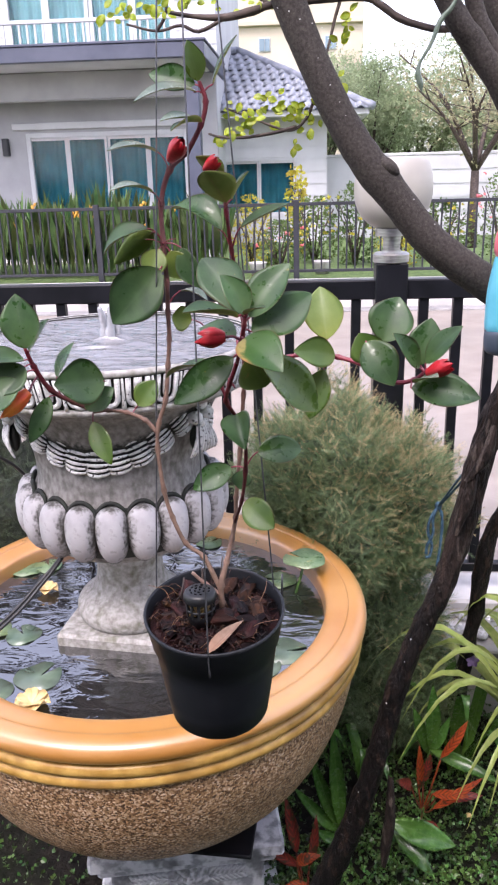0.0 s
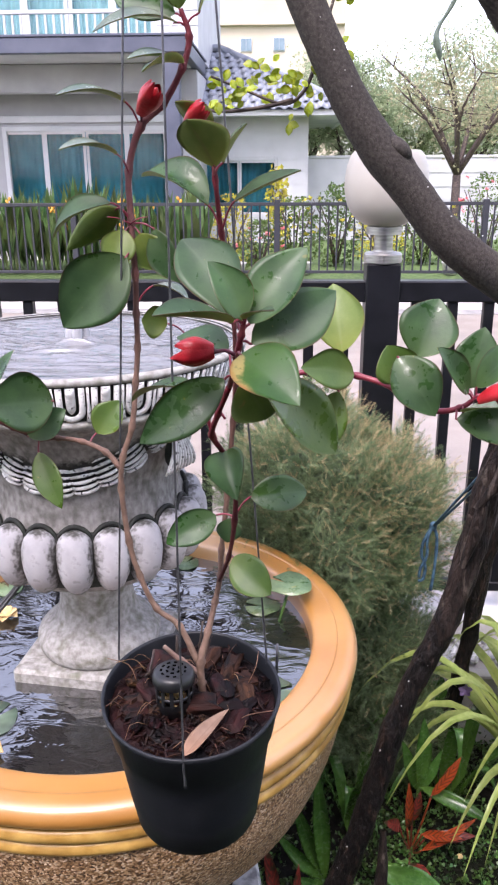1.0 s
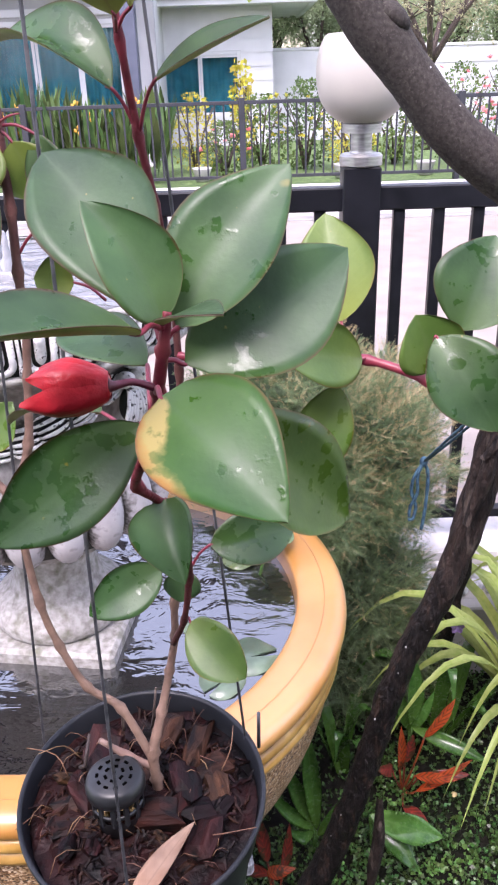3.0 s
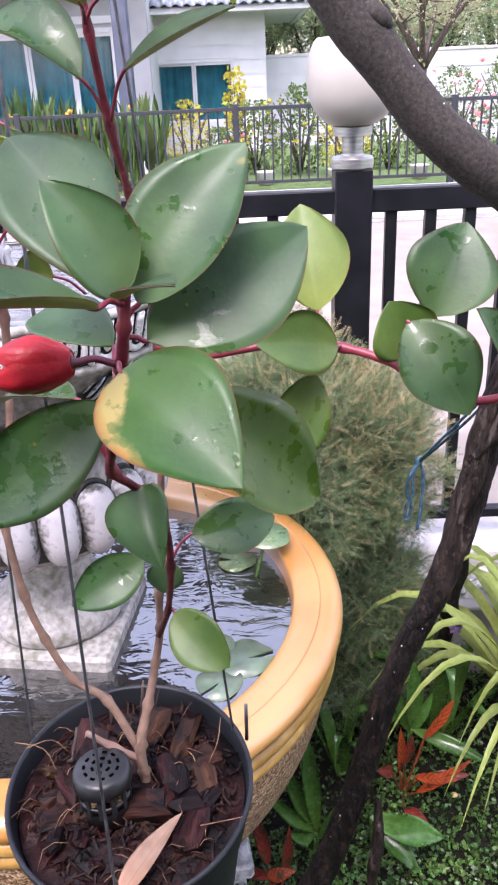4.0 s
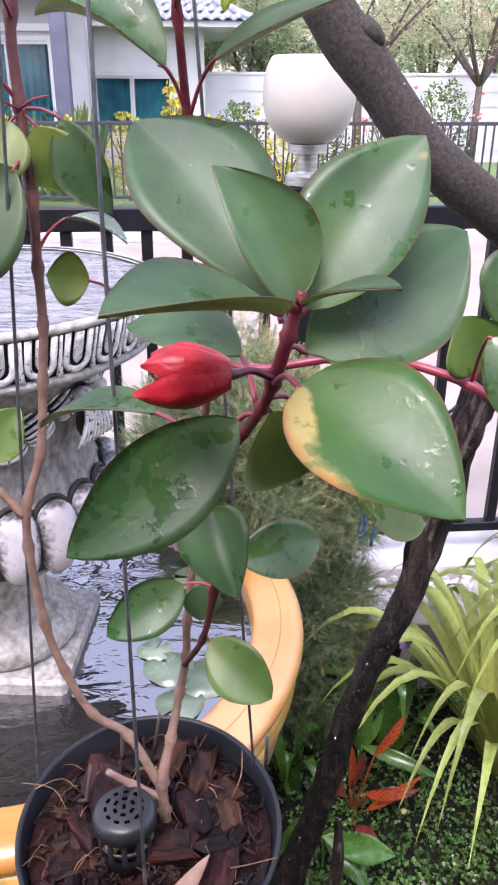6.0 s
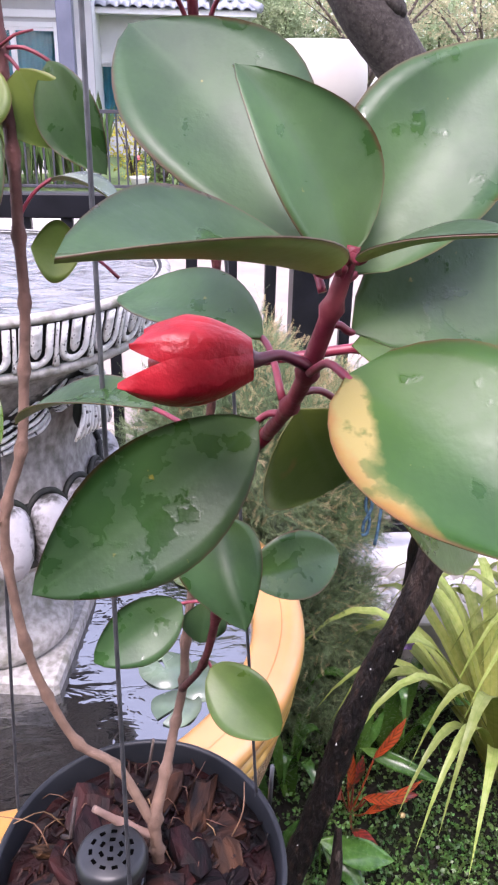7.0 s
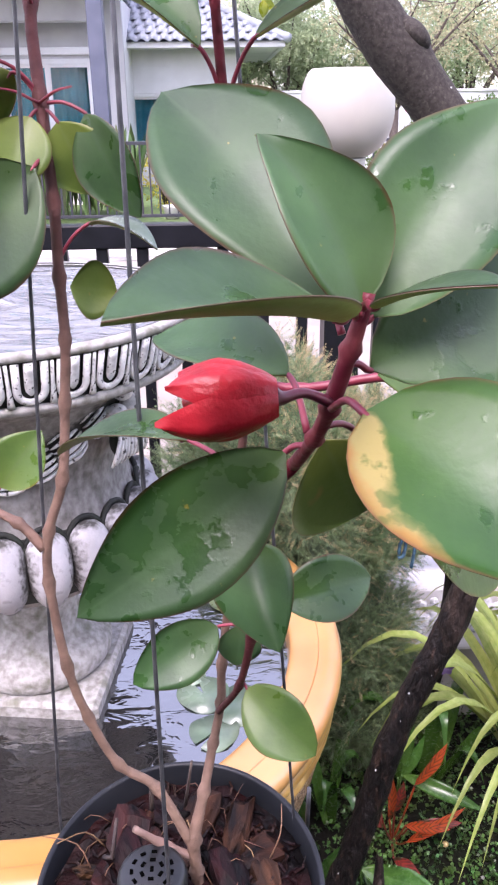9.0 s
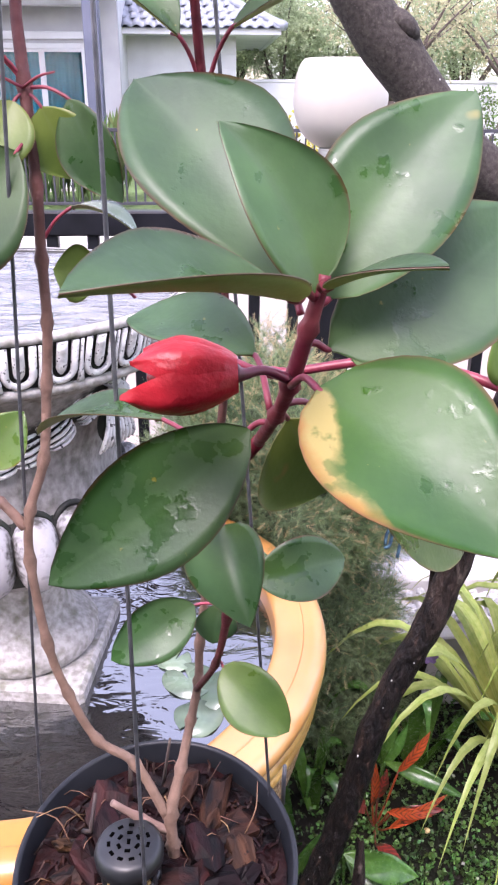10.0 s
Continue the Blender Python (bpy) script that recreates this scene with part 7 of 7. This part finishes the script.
g = Geo()
blade(g, (0.002, 0.834, 1.2420), (0.0350, 0.880, 1.2530), 0.0145, (-0.1, -0.3, 1), 0.06, 0.35, 0.0006, 12, 6, 0.6)
whole("dry_leaf", g, [M_DRY, M_DRY], "dry tan fallen leaf lying on the bark", "leaf")

# ---- the plant in the pot ----
site = PLAIN
plant = thing("hanging_plant", (0.01, 0.905, 1.245), "trailing plant with waxy green leaves and red buds", "plant")


def stem(name, rows, mat, age=None, steps=6, seg=10, label=""):
    """A knotted stem; age runs from 0, old wood, to 1, young red growth."""
    g = Geo()
    rows = smooth_line(rows, steps)
    out = []
    for i, r in enumerate(rows):
        k = 1.0 + (0.42 if i % (steps) == 0 and 0 < i < len(rows) - 1 else 0)
        out.append((r[0], r[1], r[2], r[3] * k))
    tube(g, out, seg, 0.06, 150)
    if age:
        n = len(out) - 1
        g.uv = [(float(np.interp((i // seg) / n, np.linspace(0, 1, len(age)), age)), 0.5) for i in range(len(g.v))]
    return part(name, g, mat, plant, label)


stem("stem", [(0.0101, 0.9082, 1.2385, 0.0039), (0.0093, 0.9086, 1.2579, 0.0035), (0.0084, 0.9118, 1.2778, 0.0037), (0.0148, 0.9230, 1.3028, 0.0029), (0.0207, 0.9348, 1.3267, 0.0026), (0.0257, 0.9385, 1.3525, 0.0025), (0.0269, 0.9408, 1.3768, 0.0024), (0.0330, 0.9410, 1.4321, 0.0022), (0.0390, 0.9380, 1.5000, 0.0021), (0.0420, 0.9280, 1.5390, 0.0020), (0.0420, 0.9190, 1.5890, 0.0017), (0.0389, 0.9069, 1.6283, 0.0017), (0.0347, 0.8994, 1.6579, 0.0019), (0.0316, 0.8909, 1.6948, 0.0017), (0.0290, 0.8900, 1.7230, 0.0015), (0.0220, 0.8870, 1.7330, 0.0013)], M_GROW, (0.00, 0.05, 0.10, 0.15, 0.21, 0.26, 0.31, 0.36, 0.47, 0.58, 0.65, 0.72, 0.79, 0.86, 0.93, 1.00), label="woody stem, pale brown below and dark red above")
stem("stem", [(0.0073, 0.9107, 1.2757, 0.0030), (-0.0108, 0.9188, 1.3108, 0.0027), (-0.0310, 0.9210, 1.3272, 0.0025), (-0.0450, 0.9230, 1.3591, 0.0024), (-0.0531, 0.9240, 1.3923, 0.0024), (-0.0579, 0.9280, 1.4412, 0.0024), (-0.0552, 0.9296, 1.4695, 0.0024), (-0.0462, 0.9320, 1.4965, 0.0024), (-0.0420, 0.9360, 1.5340, 0.0023), (-0.0390, 0.9370, 1.5631, 0.0023), (-0.0390, 0.9390, 1.5910, 0.0024), (-0.0390, 0.9430, 1.6220, 0.0024), (-0.0420, 0.9540, 1.6620, 0.0026), (-0.0440, 0.9650, 1.7010, 0.0026), (-0.0340, 0.9710, 1.7340, 0.0029), (-0.0160, 0.9770, 1.7510, 0.0027), (-0.0000, 0.9780, 1.7770, 0.0025), (0.0060, 0.9790, 1.7990, 0.0024), (-0.0000, 0.9790, 1.8180, 0.0018)], M_GROW, (0.00, 0.04, 0.09, 0.13, 0.17, 0.21, 0.26, 0.30, 0.34, 0.41, 0.48, 0.55, 0.60, 0.65, 0.70, 0.75, 0.80, 0.85, 0.90), label="woody stem, pale brown below and dark red above")
stem("stub", [(0.0081, 0.9101, 1.2662, 0.0026), (-0.0083, 0.9058, 1.2831, 0.0023), (-0.0227, 0.9023, 1.2997, 0.0019)], M_STEM, steps=3)
stem("side_shoot", [(0.0246, 0.9363, 1.3484, 0.0020), (0.0356, 0.9137, 1.3844, 0.0018), (0.0419, 0.9001, 1.4251, 0.0022), (0.0439, 0.8780, 1.4670, 0.0019), (0.0375, 0.8500, 1.5026, 0.0019), (0.0317, 0.8240, 1.5259, 0.0022), (0.0388, 0.7960, 1.5500, 0.0018), (0.0483, 0.7692, 1.5760, 0.0019)], M_GROW, (0.6, 1.05), label="dark red side shoot")
stem("shoot_head", [(0.0483, 0.7692, 1.5760, 0.0017), (0.0518, 0.7567, 1.5883, 0.0017), (0.0541, 0.7499, 1.5982, 0.0019), (0.0572, 0.7443, 1.6129, 0.0018), (0.0597, 0.7406, 1.6252, 0.0013)], M_HEAD, label="pinkish-red swollen shoot head")
stem("shoot_fork", [(0.0336, 0.8291, 1.5217, 0.0016), (0.0279, 0.8240, 1.5400, 0.0013), (0.0240, 0.8210, 1.5530, 0.0011)], M_RED, steps=3)
stem("side_branch", [(0.0420, 0.9250, 1.5490, 0.0022), (0.0640, 0.9240, 1.5420, 0.0022), (0.1070, 0.9210, 1.5480, 0.0022), (0.1408, 0.9189, 1.5451, 0.0023), (0.1699, 0.9054, 1.5377, 0.0024), (0.1942, 0.8892, 1.5260, 0.0023), (0.2143, 0.8780, 1.5310, 0.0022), (0.2259, 0.8690, 1.5440, 0.0016)], M_RED, label="red side branch")
stem("side_branch", [(-0.0583, 0.9292, 1.4600, 0.0028), (-0.0705, 0.9333, 1.4726, 0.0024), (-0.0930, 0.9429, 1.4787, 0.0022), (-0.1160, 0.9500, 1.4791, 0.0020), (-0.1340, 0.9520, 1.4770, 0.0022)], M_GROW, (0.3, 0.45), label="brown side branch")
stem("side_branch", [(-0.1180, 0.9500, 1.4790, 0.0020), (-0.1360, 0.9500, 1.4810, 0.0024), (-0.1540, 0.9470, 1.4900, 0.0026), (-0.1750, 0.9370, 1.5070, 0.0027), (-0.1870, 0.9260, 1.5360, 0.0026), (-0.1910, 0.9160, 1.5590, 0.0018)], M_GROW, (0.45, 0.95), label="dark red side branch")


def leaf(root, base, tip, width, face, kind="g", bend=0.10, fold=0.20, full=0.9, pr=0.0008, sweep=0.0, blunt=0.78):
    """A leaf with its petiole from the stem point root."""
    g = Geo()
    if root:
        r, b = Vector(root), Vector(base)
        t = b + (Vector(tip) - b) * 0.06
        mid = r.lerp(b, 0.5) + Vector((0, 0, 0.12 * (b - r).length))
        tube(g, [(*r, pr * 1.15), (*mid, pr), (*b, pr), (*t, pr * 0.6)], 8, slot=2, steps=3)
    blade(g, base, tip, width, face, bend, fold, 0.0012, 16, 8, full, sweep=sweep, blunt=blunt)
    top = {"g": M_LEAF, "p": M_LEAFY, "y": M_LEAFB, "v": M_VARI, "f": M_GREYSHEEN, "m": M_LEAFM}[kind]
    return part("leaf", g, [top, M_LEAFY if kind == "p" else M_LEAFB if kind in "ym" else M_UNDER, M_RED], plant, "yellow-green leaf" if kind in "py" else "leaf with a large yellow scar" if kind == "v" else "")


# crown of the side shoot
leaf((0.0501, 0.7605, 1.5849), (0.0460, 0.7640, 1.5820), (-0.0060, 0.7535, 1.5435), 0.0305, (0.1, -1, 0.55), "g", 0.06, sweep=-0.02)
leaf((0.0583, 0.7418, 1.6191), (0.0580, 0.7400, 1.6215), (0.0384, 0.7463, 1.6537), 0.0225, (0.5, -1, 0.25), "g", 0.05, 0.3, full=0.8, sweep=0.07)
leaf((0.0560, 0.7486, 1.6149), (0.0545, 0.7517, 1.6189), (0.0185, 0.7930, 1.6615), 0.0375, (0.1, -1, 0.5), "g", 0.05, full=1.2, sweep=0.04)
leaf((0.0580, 0.7463, 1.6149), (0.0615, 0.7471, 1.6185), (0.0942, 0.7646, 1.6593), 0.0310, (-0.3, -1, 0.3), "g", 0.05, sweep=-0.03)
leaf((0.0572, 0.7478, 1.6087), (0.0625, 0.7501, 1.6065), (0.1120, 0.7757, 1.6333), 0.0350, (0.0, -1, 0.4), "g", 0.05, sweep=0.05)
leaf((0.0540, 0.7464, 1.5994), (0.0575, 0.7290, 1.6050), (0.0900, 0.6954, 1.5854), 0.0350, (-0.1, -0.75, 0.9), "v", 0.10, full=0.8)
leaf((0.0577, 0.7418, 1.6201), (0.0534, 0.7301, 1.6225), (0.0155, 0.6921, 1.6327), 0.0265, (0.1, -0.12, 1), "g", 0.05, 0.30)
leaf((0.0587, 0.7407, 1.6222), (0.0590, 0.7332, 1.6240), (0.0760, 0.7110, 1.6325), 0.0150, (0.0, -0.16, 1), "g", 0.08, 0.10)
leaf((0.0531, 0.7552, 1.5916), (0.0640, 0.7640, 1.5860), (0.1175, 0.7983, 1.5236), 0.0390, (-0.1, -0.72, 0.72), "m", 0.06, full=1.1)
leaf((0.0507, 0.7616, 1.5849), (0.0566, 0.7776, 1.5789), (0.0708, 0.7960, 1.5470), 0.0367, (0.0, -1, 0.3), "y", 0.06)
leaf((0.0503, 0.7578, 1.5893), (0.0477, 0.7764, 1.5970), (0.0119, 0.8100, 1.5980), 0.0245, (0, -0.5, 1), "g", 0.1)
leaf((0.0428, 0.8020, 1.5449), (0.0200, 0.8290, 1.5580), (-0.0320, 0.8660, 1.5380), 0.0245, (0, -0.1, 1), "g", 0.14)
# leaves low on the side shoot
leaf((0.0414, 0.8501, 1.5004), (0.0400, 0.8480, 1.5060), (0.0493, 0.8217, 1.4770), 0.0300, (-0.3, -0.6, 0.8), "g", 0.1, 0.6, full=0.7)
leaf((0.0419, 0.9050, 1.4261), (0.0259, 0.9080, 1.4262), (-0.0150, 0.8914, 1.4067), 0.0290, (0.2, -1, 0.7), "g", 0.12, blunt=0.65)
leaf((0.0419, 0.9030, 1.4271), (0.0549, 0.9000, 1.4465), (0.1022, 0.9215, 1.4430), 0.0316, (0.1, -1, 0.6), "g", 0.12, blunt=0.65)
leaf((0.0376, 0.9190, 1.3821), (0.0395, 0.9114, 1.3850), (0.0725, 0.8850, 1.3640), 0.0330, (-0.2, -1, 0.5), "m", 0.08, full=1.0, blunt=0.6)
leaf((0.0409, 0.9071, 1.4202), (0.0379, 0.9200, 1.4182), (0.0342, 0.9138, 1.3977), 0.0224, "F", "g")
# right-hand stem
leaf((0.0347, 0.8994, 1.6579), (0.0267, 0.8910, 1.6770), (-0.0260, 0.9190, 1.6970), 0.0347, (0.3, -0.6, 0.9), "g", 0.22, 0.4)
leaf((0.0352, 0.8984, 1.6589), (0.0447, 0.8869, 1.6797), (0.0920, 0.8780, 1.7010), 0.0184, (-0.45, -0.4, 0.9), "g", 0.03, 0.3)
leaf((0.0307, 0.8900, 1.6978), (0.0329, 0.8750, 1.7029), (0.0180, 0.8430, 1.7320), 0.0367, (0.1, 0.75, 0.7), "g", 0.06)
leaf((0.0307, 0.8900, 1.6978), (0.0379, 0.8830, 1.7059), (0.0550, 0.8750, 1.7310), 0.0224, (-0.8, -0.1, 0.6), "g", 0.05)
leaf((0.0290, 0.8890, 1.7210), (0.0280, 0.8930, 1.7240), (0.0070, 0.8740, 1.7450), 0.0245, (0.1, 0.5, 0.9), "g", 0.1)
# right-hand branch
leaf((0.1408, 0.9189, 1.5451), (0.1375, 0.9150, 1.5470), (0.0945, 0.8940, 1.5575), 0.0330, (0.1, -0.9, 0.50), "m", 0.08)
leaf((0.1278, 0.9200, 1.5470), (0.1299, 0.9450, 1.5580), (0.1224, 0.9709, 1.6111), 0.0428, (0, -1, 0.1), "y", 0.06)
leaf((0.1307, 0.9190, 1.5460), (0.1258, 0.9160, 1.5330), (0.1108, 0.9100, 1.4801), 0.0310, (-0.2, -1, 0.3), "m", 0.06)
leaf((0.1709, 0.9054, 1.5387), (0.1848, 0.9092, 1.5625), (0.2027, 0.9273, 1.6054), 0.0469, (0, -1, 0.5), "g", 0.06)
leaf((0.1699, 0.9044, 1.5397), (0.1659, 0.8800, 1.5698), (0.1933, 0.8620, 1.5290), 0.0377, (-0.15, -1, 0.6), "g", 0.14)
leaf((0.1699, 0.9065, 1.5387), (0.1722, 0.9055, 1.5440), (0.1605, 0.9020, 1.5735), 0.0360, (0.2, -1, 0.2), "m", 0.06, blunt=0.65)
leaf((0.2228, 0.8720, 1.5399), (0.2196, 0.8780, 1.5459), (0.2299, 0.8870, 1.5909), 0.0347, (-0.2, -1, 0.2), "g", 0.05)
leaf((0.2238, 0.8710, 1.5419), (0.2238, 0.8710, 1.5490), (0.2550, 0.8580, 1.5880), 0.0255, (-0.5, -0.6, 0.6), "g", 0.06)
leaf((0.2218, 0.8720, 1.5399), (0.2177, 0.8700, 1.5449), (0.1890, 0.8510, 1.5830), 0.0245, (0.4, -0.7, 0.5), "g", 0.06)
leaf((0.2122, 0.8790, 1.5300), (0.2105, 0.8690, 1.5250), (0.2760, 0.8570, 1.5170), 0.0367, (0, -0.9, 0.7), "g", 0.08)
leaf((0.2165, 0.8770, 1.5320), (0.2137, 0.8650, 1.5319), (0.2310, 0.8360, 1.5440), 0.0224, (0, -0.3, 1), "f", 0.06)
# left-hand stem
leaf((-0.0000, 0.9790, 1.8140), (-0.0010, 0.9790, 1.8180), (-0.0090, 0.9690, 1.8550), 0.0235, (0.4, -0.9, -0.1), "m", 0.03)
leaf((0.0030, 0.9790, 1.8060), (0.0140, 0.9740, 1.8140), (0.0410, 0.9600, 1.8560), 0.0173, (-0.85, -0.3, 0.5), "g", 0.05)
leaf((-0.0000, 0.9790, 1.8130), (-0.0040, 0.9790, 1.8150), (-0.0530, 0.9880, 1.8270), 0.0286, (0.1, -1, 0.3), "g", 0.06)
leaf((0.0020, 0.9790, 1.8070), (-0.0020, 0.9740, 1.8080), (-0.0620, 0.9460, 1.7980), 0.0224, (0, -0.45, 1), "f", 0.18)
leaf((0.0010, 0.9780, 1.7790), (-0.0020, 0.9730, 1.7810), (-0.0370, 0.9460, 1.7800), 0.0214, (0, -0.4, 1), "f", 0.12)
leaf((0.0010, 0.9760, 1.7790), (0.0030, 0.9680, 1.7790), (-0.0250, 0.9360, 1.7700), 0.0224, (0, 0.3, 1), "g", 0.14)
leaf((-0.0340, 0.9710, 1.7340), (-0.0420, 0.9560, 1.7510), (-0.0860, 0.9180, 1.7530), 0.0224, (0, -0.3, 1), "f", 0.14)
leaf((-0.0430, 0.9630, 1.6980), (-0.0480, 0.9440, 1.7130), (-0.0850, 0.9120, 1.7160), 0.0224, (0, -0.25, 1), "f", 0.16)
leaf((-0.0420, 0.9550, 1.6640), (-0.0560, 0.9490, 1.6770), (-0.1090, 0.9620, 1.6490), 0.0286, (-0.1, -0.6, 1), "g", 0.2, 0.3)
leaf((-0.0420, 0.9540, 1.6620), (-0.0520, 0.9540, 1.6730), (-0.1020, 0.9730, 1.6380), 0.0245, (0.1, 1, 0.3), "p", 0.15)
leaf((-0.0420, 0.9520, 1.6590), (-0.0460, 0.9490, 1.6560), (-0.0570, 0.9370, 1.6260), 0.0286, (0, -1, 0.1), "p", 0.06)
leaf((-0.0410, 0.9520, 1.6590), (-0.0350, 0.9490, 1.6540), (-0.0220, 0.9540, 1.6240), 0.0306, (0, -1, 0.1), "p", 0.06)
leaf((-0.0410, 0.9530, 1.6610), (-0.0230, 0.9490, 1.6570), (-0.0020, 0.9440, 1.6150), 0.0286, (-0.6, -1, 0.3), "g", 0.1)
leaf((-0.0400, 0.9450, 1.6400), (-0.0440, 0.9360, 1.6370), (-0.0960, 0.9250, 1.5817), 0.0551, (0.05, -1, 0.2), "g", 0.05)
leaf((-0.0020, 0.9760, 1.5650), (-0.0190, 0.9760, 1.5760), (-0.0420, 0.9770, 1.5790), 0.0286, (0, -1, 0.15), "p", 0.04)
leaf((-0.0400, 0.9400, 1.5960), (-0.0250, 0.9430, 1.6130), (0.0050, 0.9330, 1.6030), 0.0194, (0.3, -0.1, 1), "f", 0.18)
# left-hand branch
leaf((-0.1340, 0.9520, 1.4770), (-0.1340, 0.9470, 1.4670), (-0.1110, 0.9260, 1.4221), 0.0245, (0.1, -1, 0.2), "m", 0.08)
leaf((-0.0863, 0.9400, 1.4773), (-0.0812, 0.9480, 1.4849), (-0.0590, 0.9560, 1.5121), 0.0286, (-0.2, -1, 0.1), "m", 0.06)
leaf((-0.1410, 0.9490, 1.4830), (-0.1140, 0.9390, 1.5160), (-0.1610, 0.9060, 1.5210), 0.0510, (0, -1, 0.35), "g", 0.06)
leaf((-0.1410, 0.9490, 1.4830), (-0.1390, 0.9390, 1.4840), (-0.1070, 0.9490, 1.5060), 0.0286, (-0.1, -1, 0.2), "g", 0.06)
leaf((-0.1620, 0.9430, 1.4960), (-0.1770, 0.9360, 1.5000), (-0.1980, 0.9140, 1.4520), 0.0224, (0.5, -1, 0.3), "g", 0.12)
leaf((-0.1670, 0.9410, 1.5000), (-0.1670, 0.9370, 1.5210), (-0.1470, 0.9490, 1.5581), 0.0184, (-0.6, -0.7, 0.2), "g", 0.08)
leaf((-0.1900, 0.9180, 1.5540), (-0.1900, 0.9160, 1.5580), (-0.1990, 0.9280, 1.6150), 0.0408, (0.2, -1, 0.2), "g", 0.05)
leaf((-0.1890, 0.9200, 1.5510), (-0.1870, 0.9160, 1.5560), (-0.1660, 0.9280, 1.5880), 0.0204, (-0.7, -0.7, 0.3), "g", 0.06)
leaf((-0.1880, 0.9230, 1.5440), (-0.1930, 0.9160, 1.5460), (-0.2350, 0.8940, 1.5500), 0.0306, (0, -0.5, 1), "g", 0.12)
leaf((-0.1870, 0.9250, 1.5390), (-0.1930, 0.9160, 1.5390), (-0.2240, 0.8940, 1.5130), 0.0388, (0.1, -1, 0.6), "g", 0.08)
leaf((-0.1850, 0.9270, 1.5330), (-0.1970, 0.9050, 1.5280), (-0.2360, 0.8820, 1.4930), 0.0367, (0.1, -1, 0.8), "g", 0.08)


def bud(stalk, base, tip, w, mat=M_FLOWER, label="red bud"):
    """A half-closed bud: five overlapping petals whose pointed tips stand apart."""
    b, t = Vector(base), Vector(tip)
    ax = (t - b).normalized()
    a = ax.cross(Vector((0, -1, 0))).normalized()
    c = ax.cross(a)
    g = Geo()
    tube(g, [(*stalk, 0.0013), (*(Vector(stalk).lerp(b, 0.5) + Vector((0, 0, 0.0015))), 0.0011), (*b.lerp(stalk, 0.12), 0.0014), (*(b + ax * 0.001), 0.0026)], 8, steps=3)
    st = part("bud", g, M_CALYX, plant, label)
    full = (t - b).length
    for k, (turn, long) in enumerate(((0.35, 0.80), (1.75, 0.76), (3.2, 0.84), (4.4, 1.0), (5.6, 0.9))):
        g = Geo()
        rows, n, m = [], 14, 8
        ln = full * long
        for i in range(n + 1):
            u = i / n
            body = math.sin(math.pi * min(1.0, 0.10 + 0.62 * u)) ** 0.7
            rad = w / 2 * body * (1 - 0.35 * max(0, u - 0.6)) + (0.0, 0.0005, 0.0002, 0.0008, 0.0004)[k]
            half = 0.80 * max(0.0, 1 - max(0, (u - 0.35) / 0.65) ** 1.9) ** 0.8 + 0.02
            for j in range(m + 1):
                q = 2 * j / m - 1
                s = q * half
                d = a * math.cos(turn + s) + c * math.sin(turn + s)
                keel = 1 + 0.15 * (1 - abs(q)) ** 1.3 + 0.03 * noise.noise((u * 6, q * 3, k * 5))
                rows.append(b + ax * (ln * u) + d * rad * keel)
        fs = [(i * (m + 1) + j, i * (m + 1) + j + 1, (i + 1) * (m + 1) + j + 1, (i + 1) * (m + 1) + j) for i in range(n) for j in range(m)]
        q = len(rows)
        inner = [p - (p - (b + ax * ax.dot(p - b))) * 0.08 for p in rows]
        g.add(rows + inner, fs + [tuple(reversed([z + q for z in f])) for f in fs])
        part("petal", g, mat, st)
    g = Geo()
    tube(g, [(*b, w * 0.2), (*b.lerp(t, 0.35), w * 0.37), (*b.lerp(t, 0.60), w * 0.31), (*b.lerp(t, 0.78), w * 0.05)], 12, steps=4)
    part("inner_petal", g, mat, st)
    return st


bud((0.0539, 0.7475, 1.6004), (0.0420, 0.7400, 1.6046), (0.0176, 0.7399, 1.6036), 0.0150)
bud((-0.0330, 0.9720, 1.7350), (-0.0310, 0.9610, 1.7440), (-0.0110, 0.9380, 1.7640), 0.0165)
bud((0.0260, 0.8880, 1.7310), (0.0140, 0.8850, 1.7330), (0.0300, 0.8740, 1.7440), 0.0125)
bud((0.2228, 0.8700, 1.5389), (0.2249, 0.8620, 1.5410), (0.2480, 0.8470, 1.5560), 0.015)
bud((-0.1850, 0.9270, 1.5250), (-0.1900, 0.9100, 1.5130), (-0.2200, 0.8930, 1.4900), 0.018, M_ORANGEFL, "orange-red bud")
# thin red tendrils at a node
for d in ((-0.016, -0.01, 0.006), (0.016, -0.012, 0.006)):
    g = Geo()
    tube(g, [(-0.042, 0.95, 1.661, 0.0007), (-0.042 + d[0] * 0.5, 0.95 + d[1] * 0.5, 1.663 + d[2] * 0.4, 0.0006), (-0.042 + d[0], 0.95 + d[1], 1.661 + d[2], 0.0004)], 6, steps=3)
    part("flower_stalk", g, M_RED, plant, "thin red flower stalk")
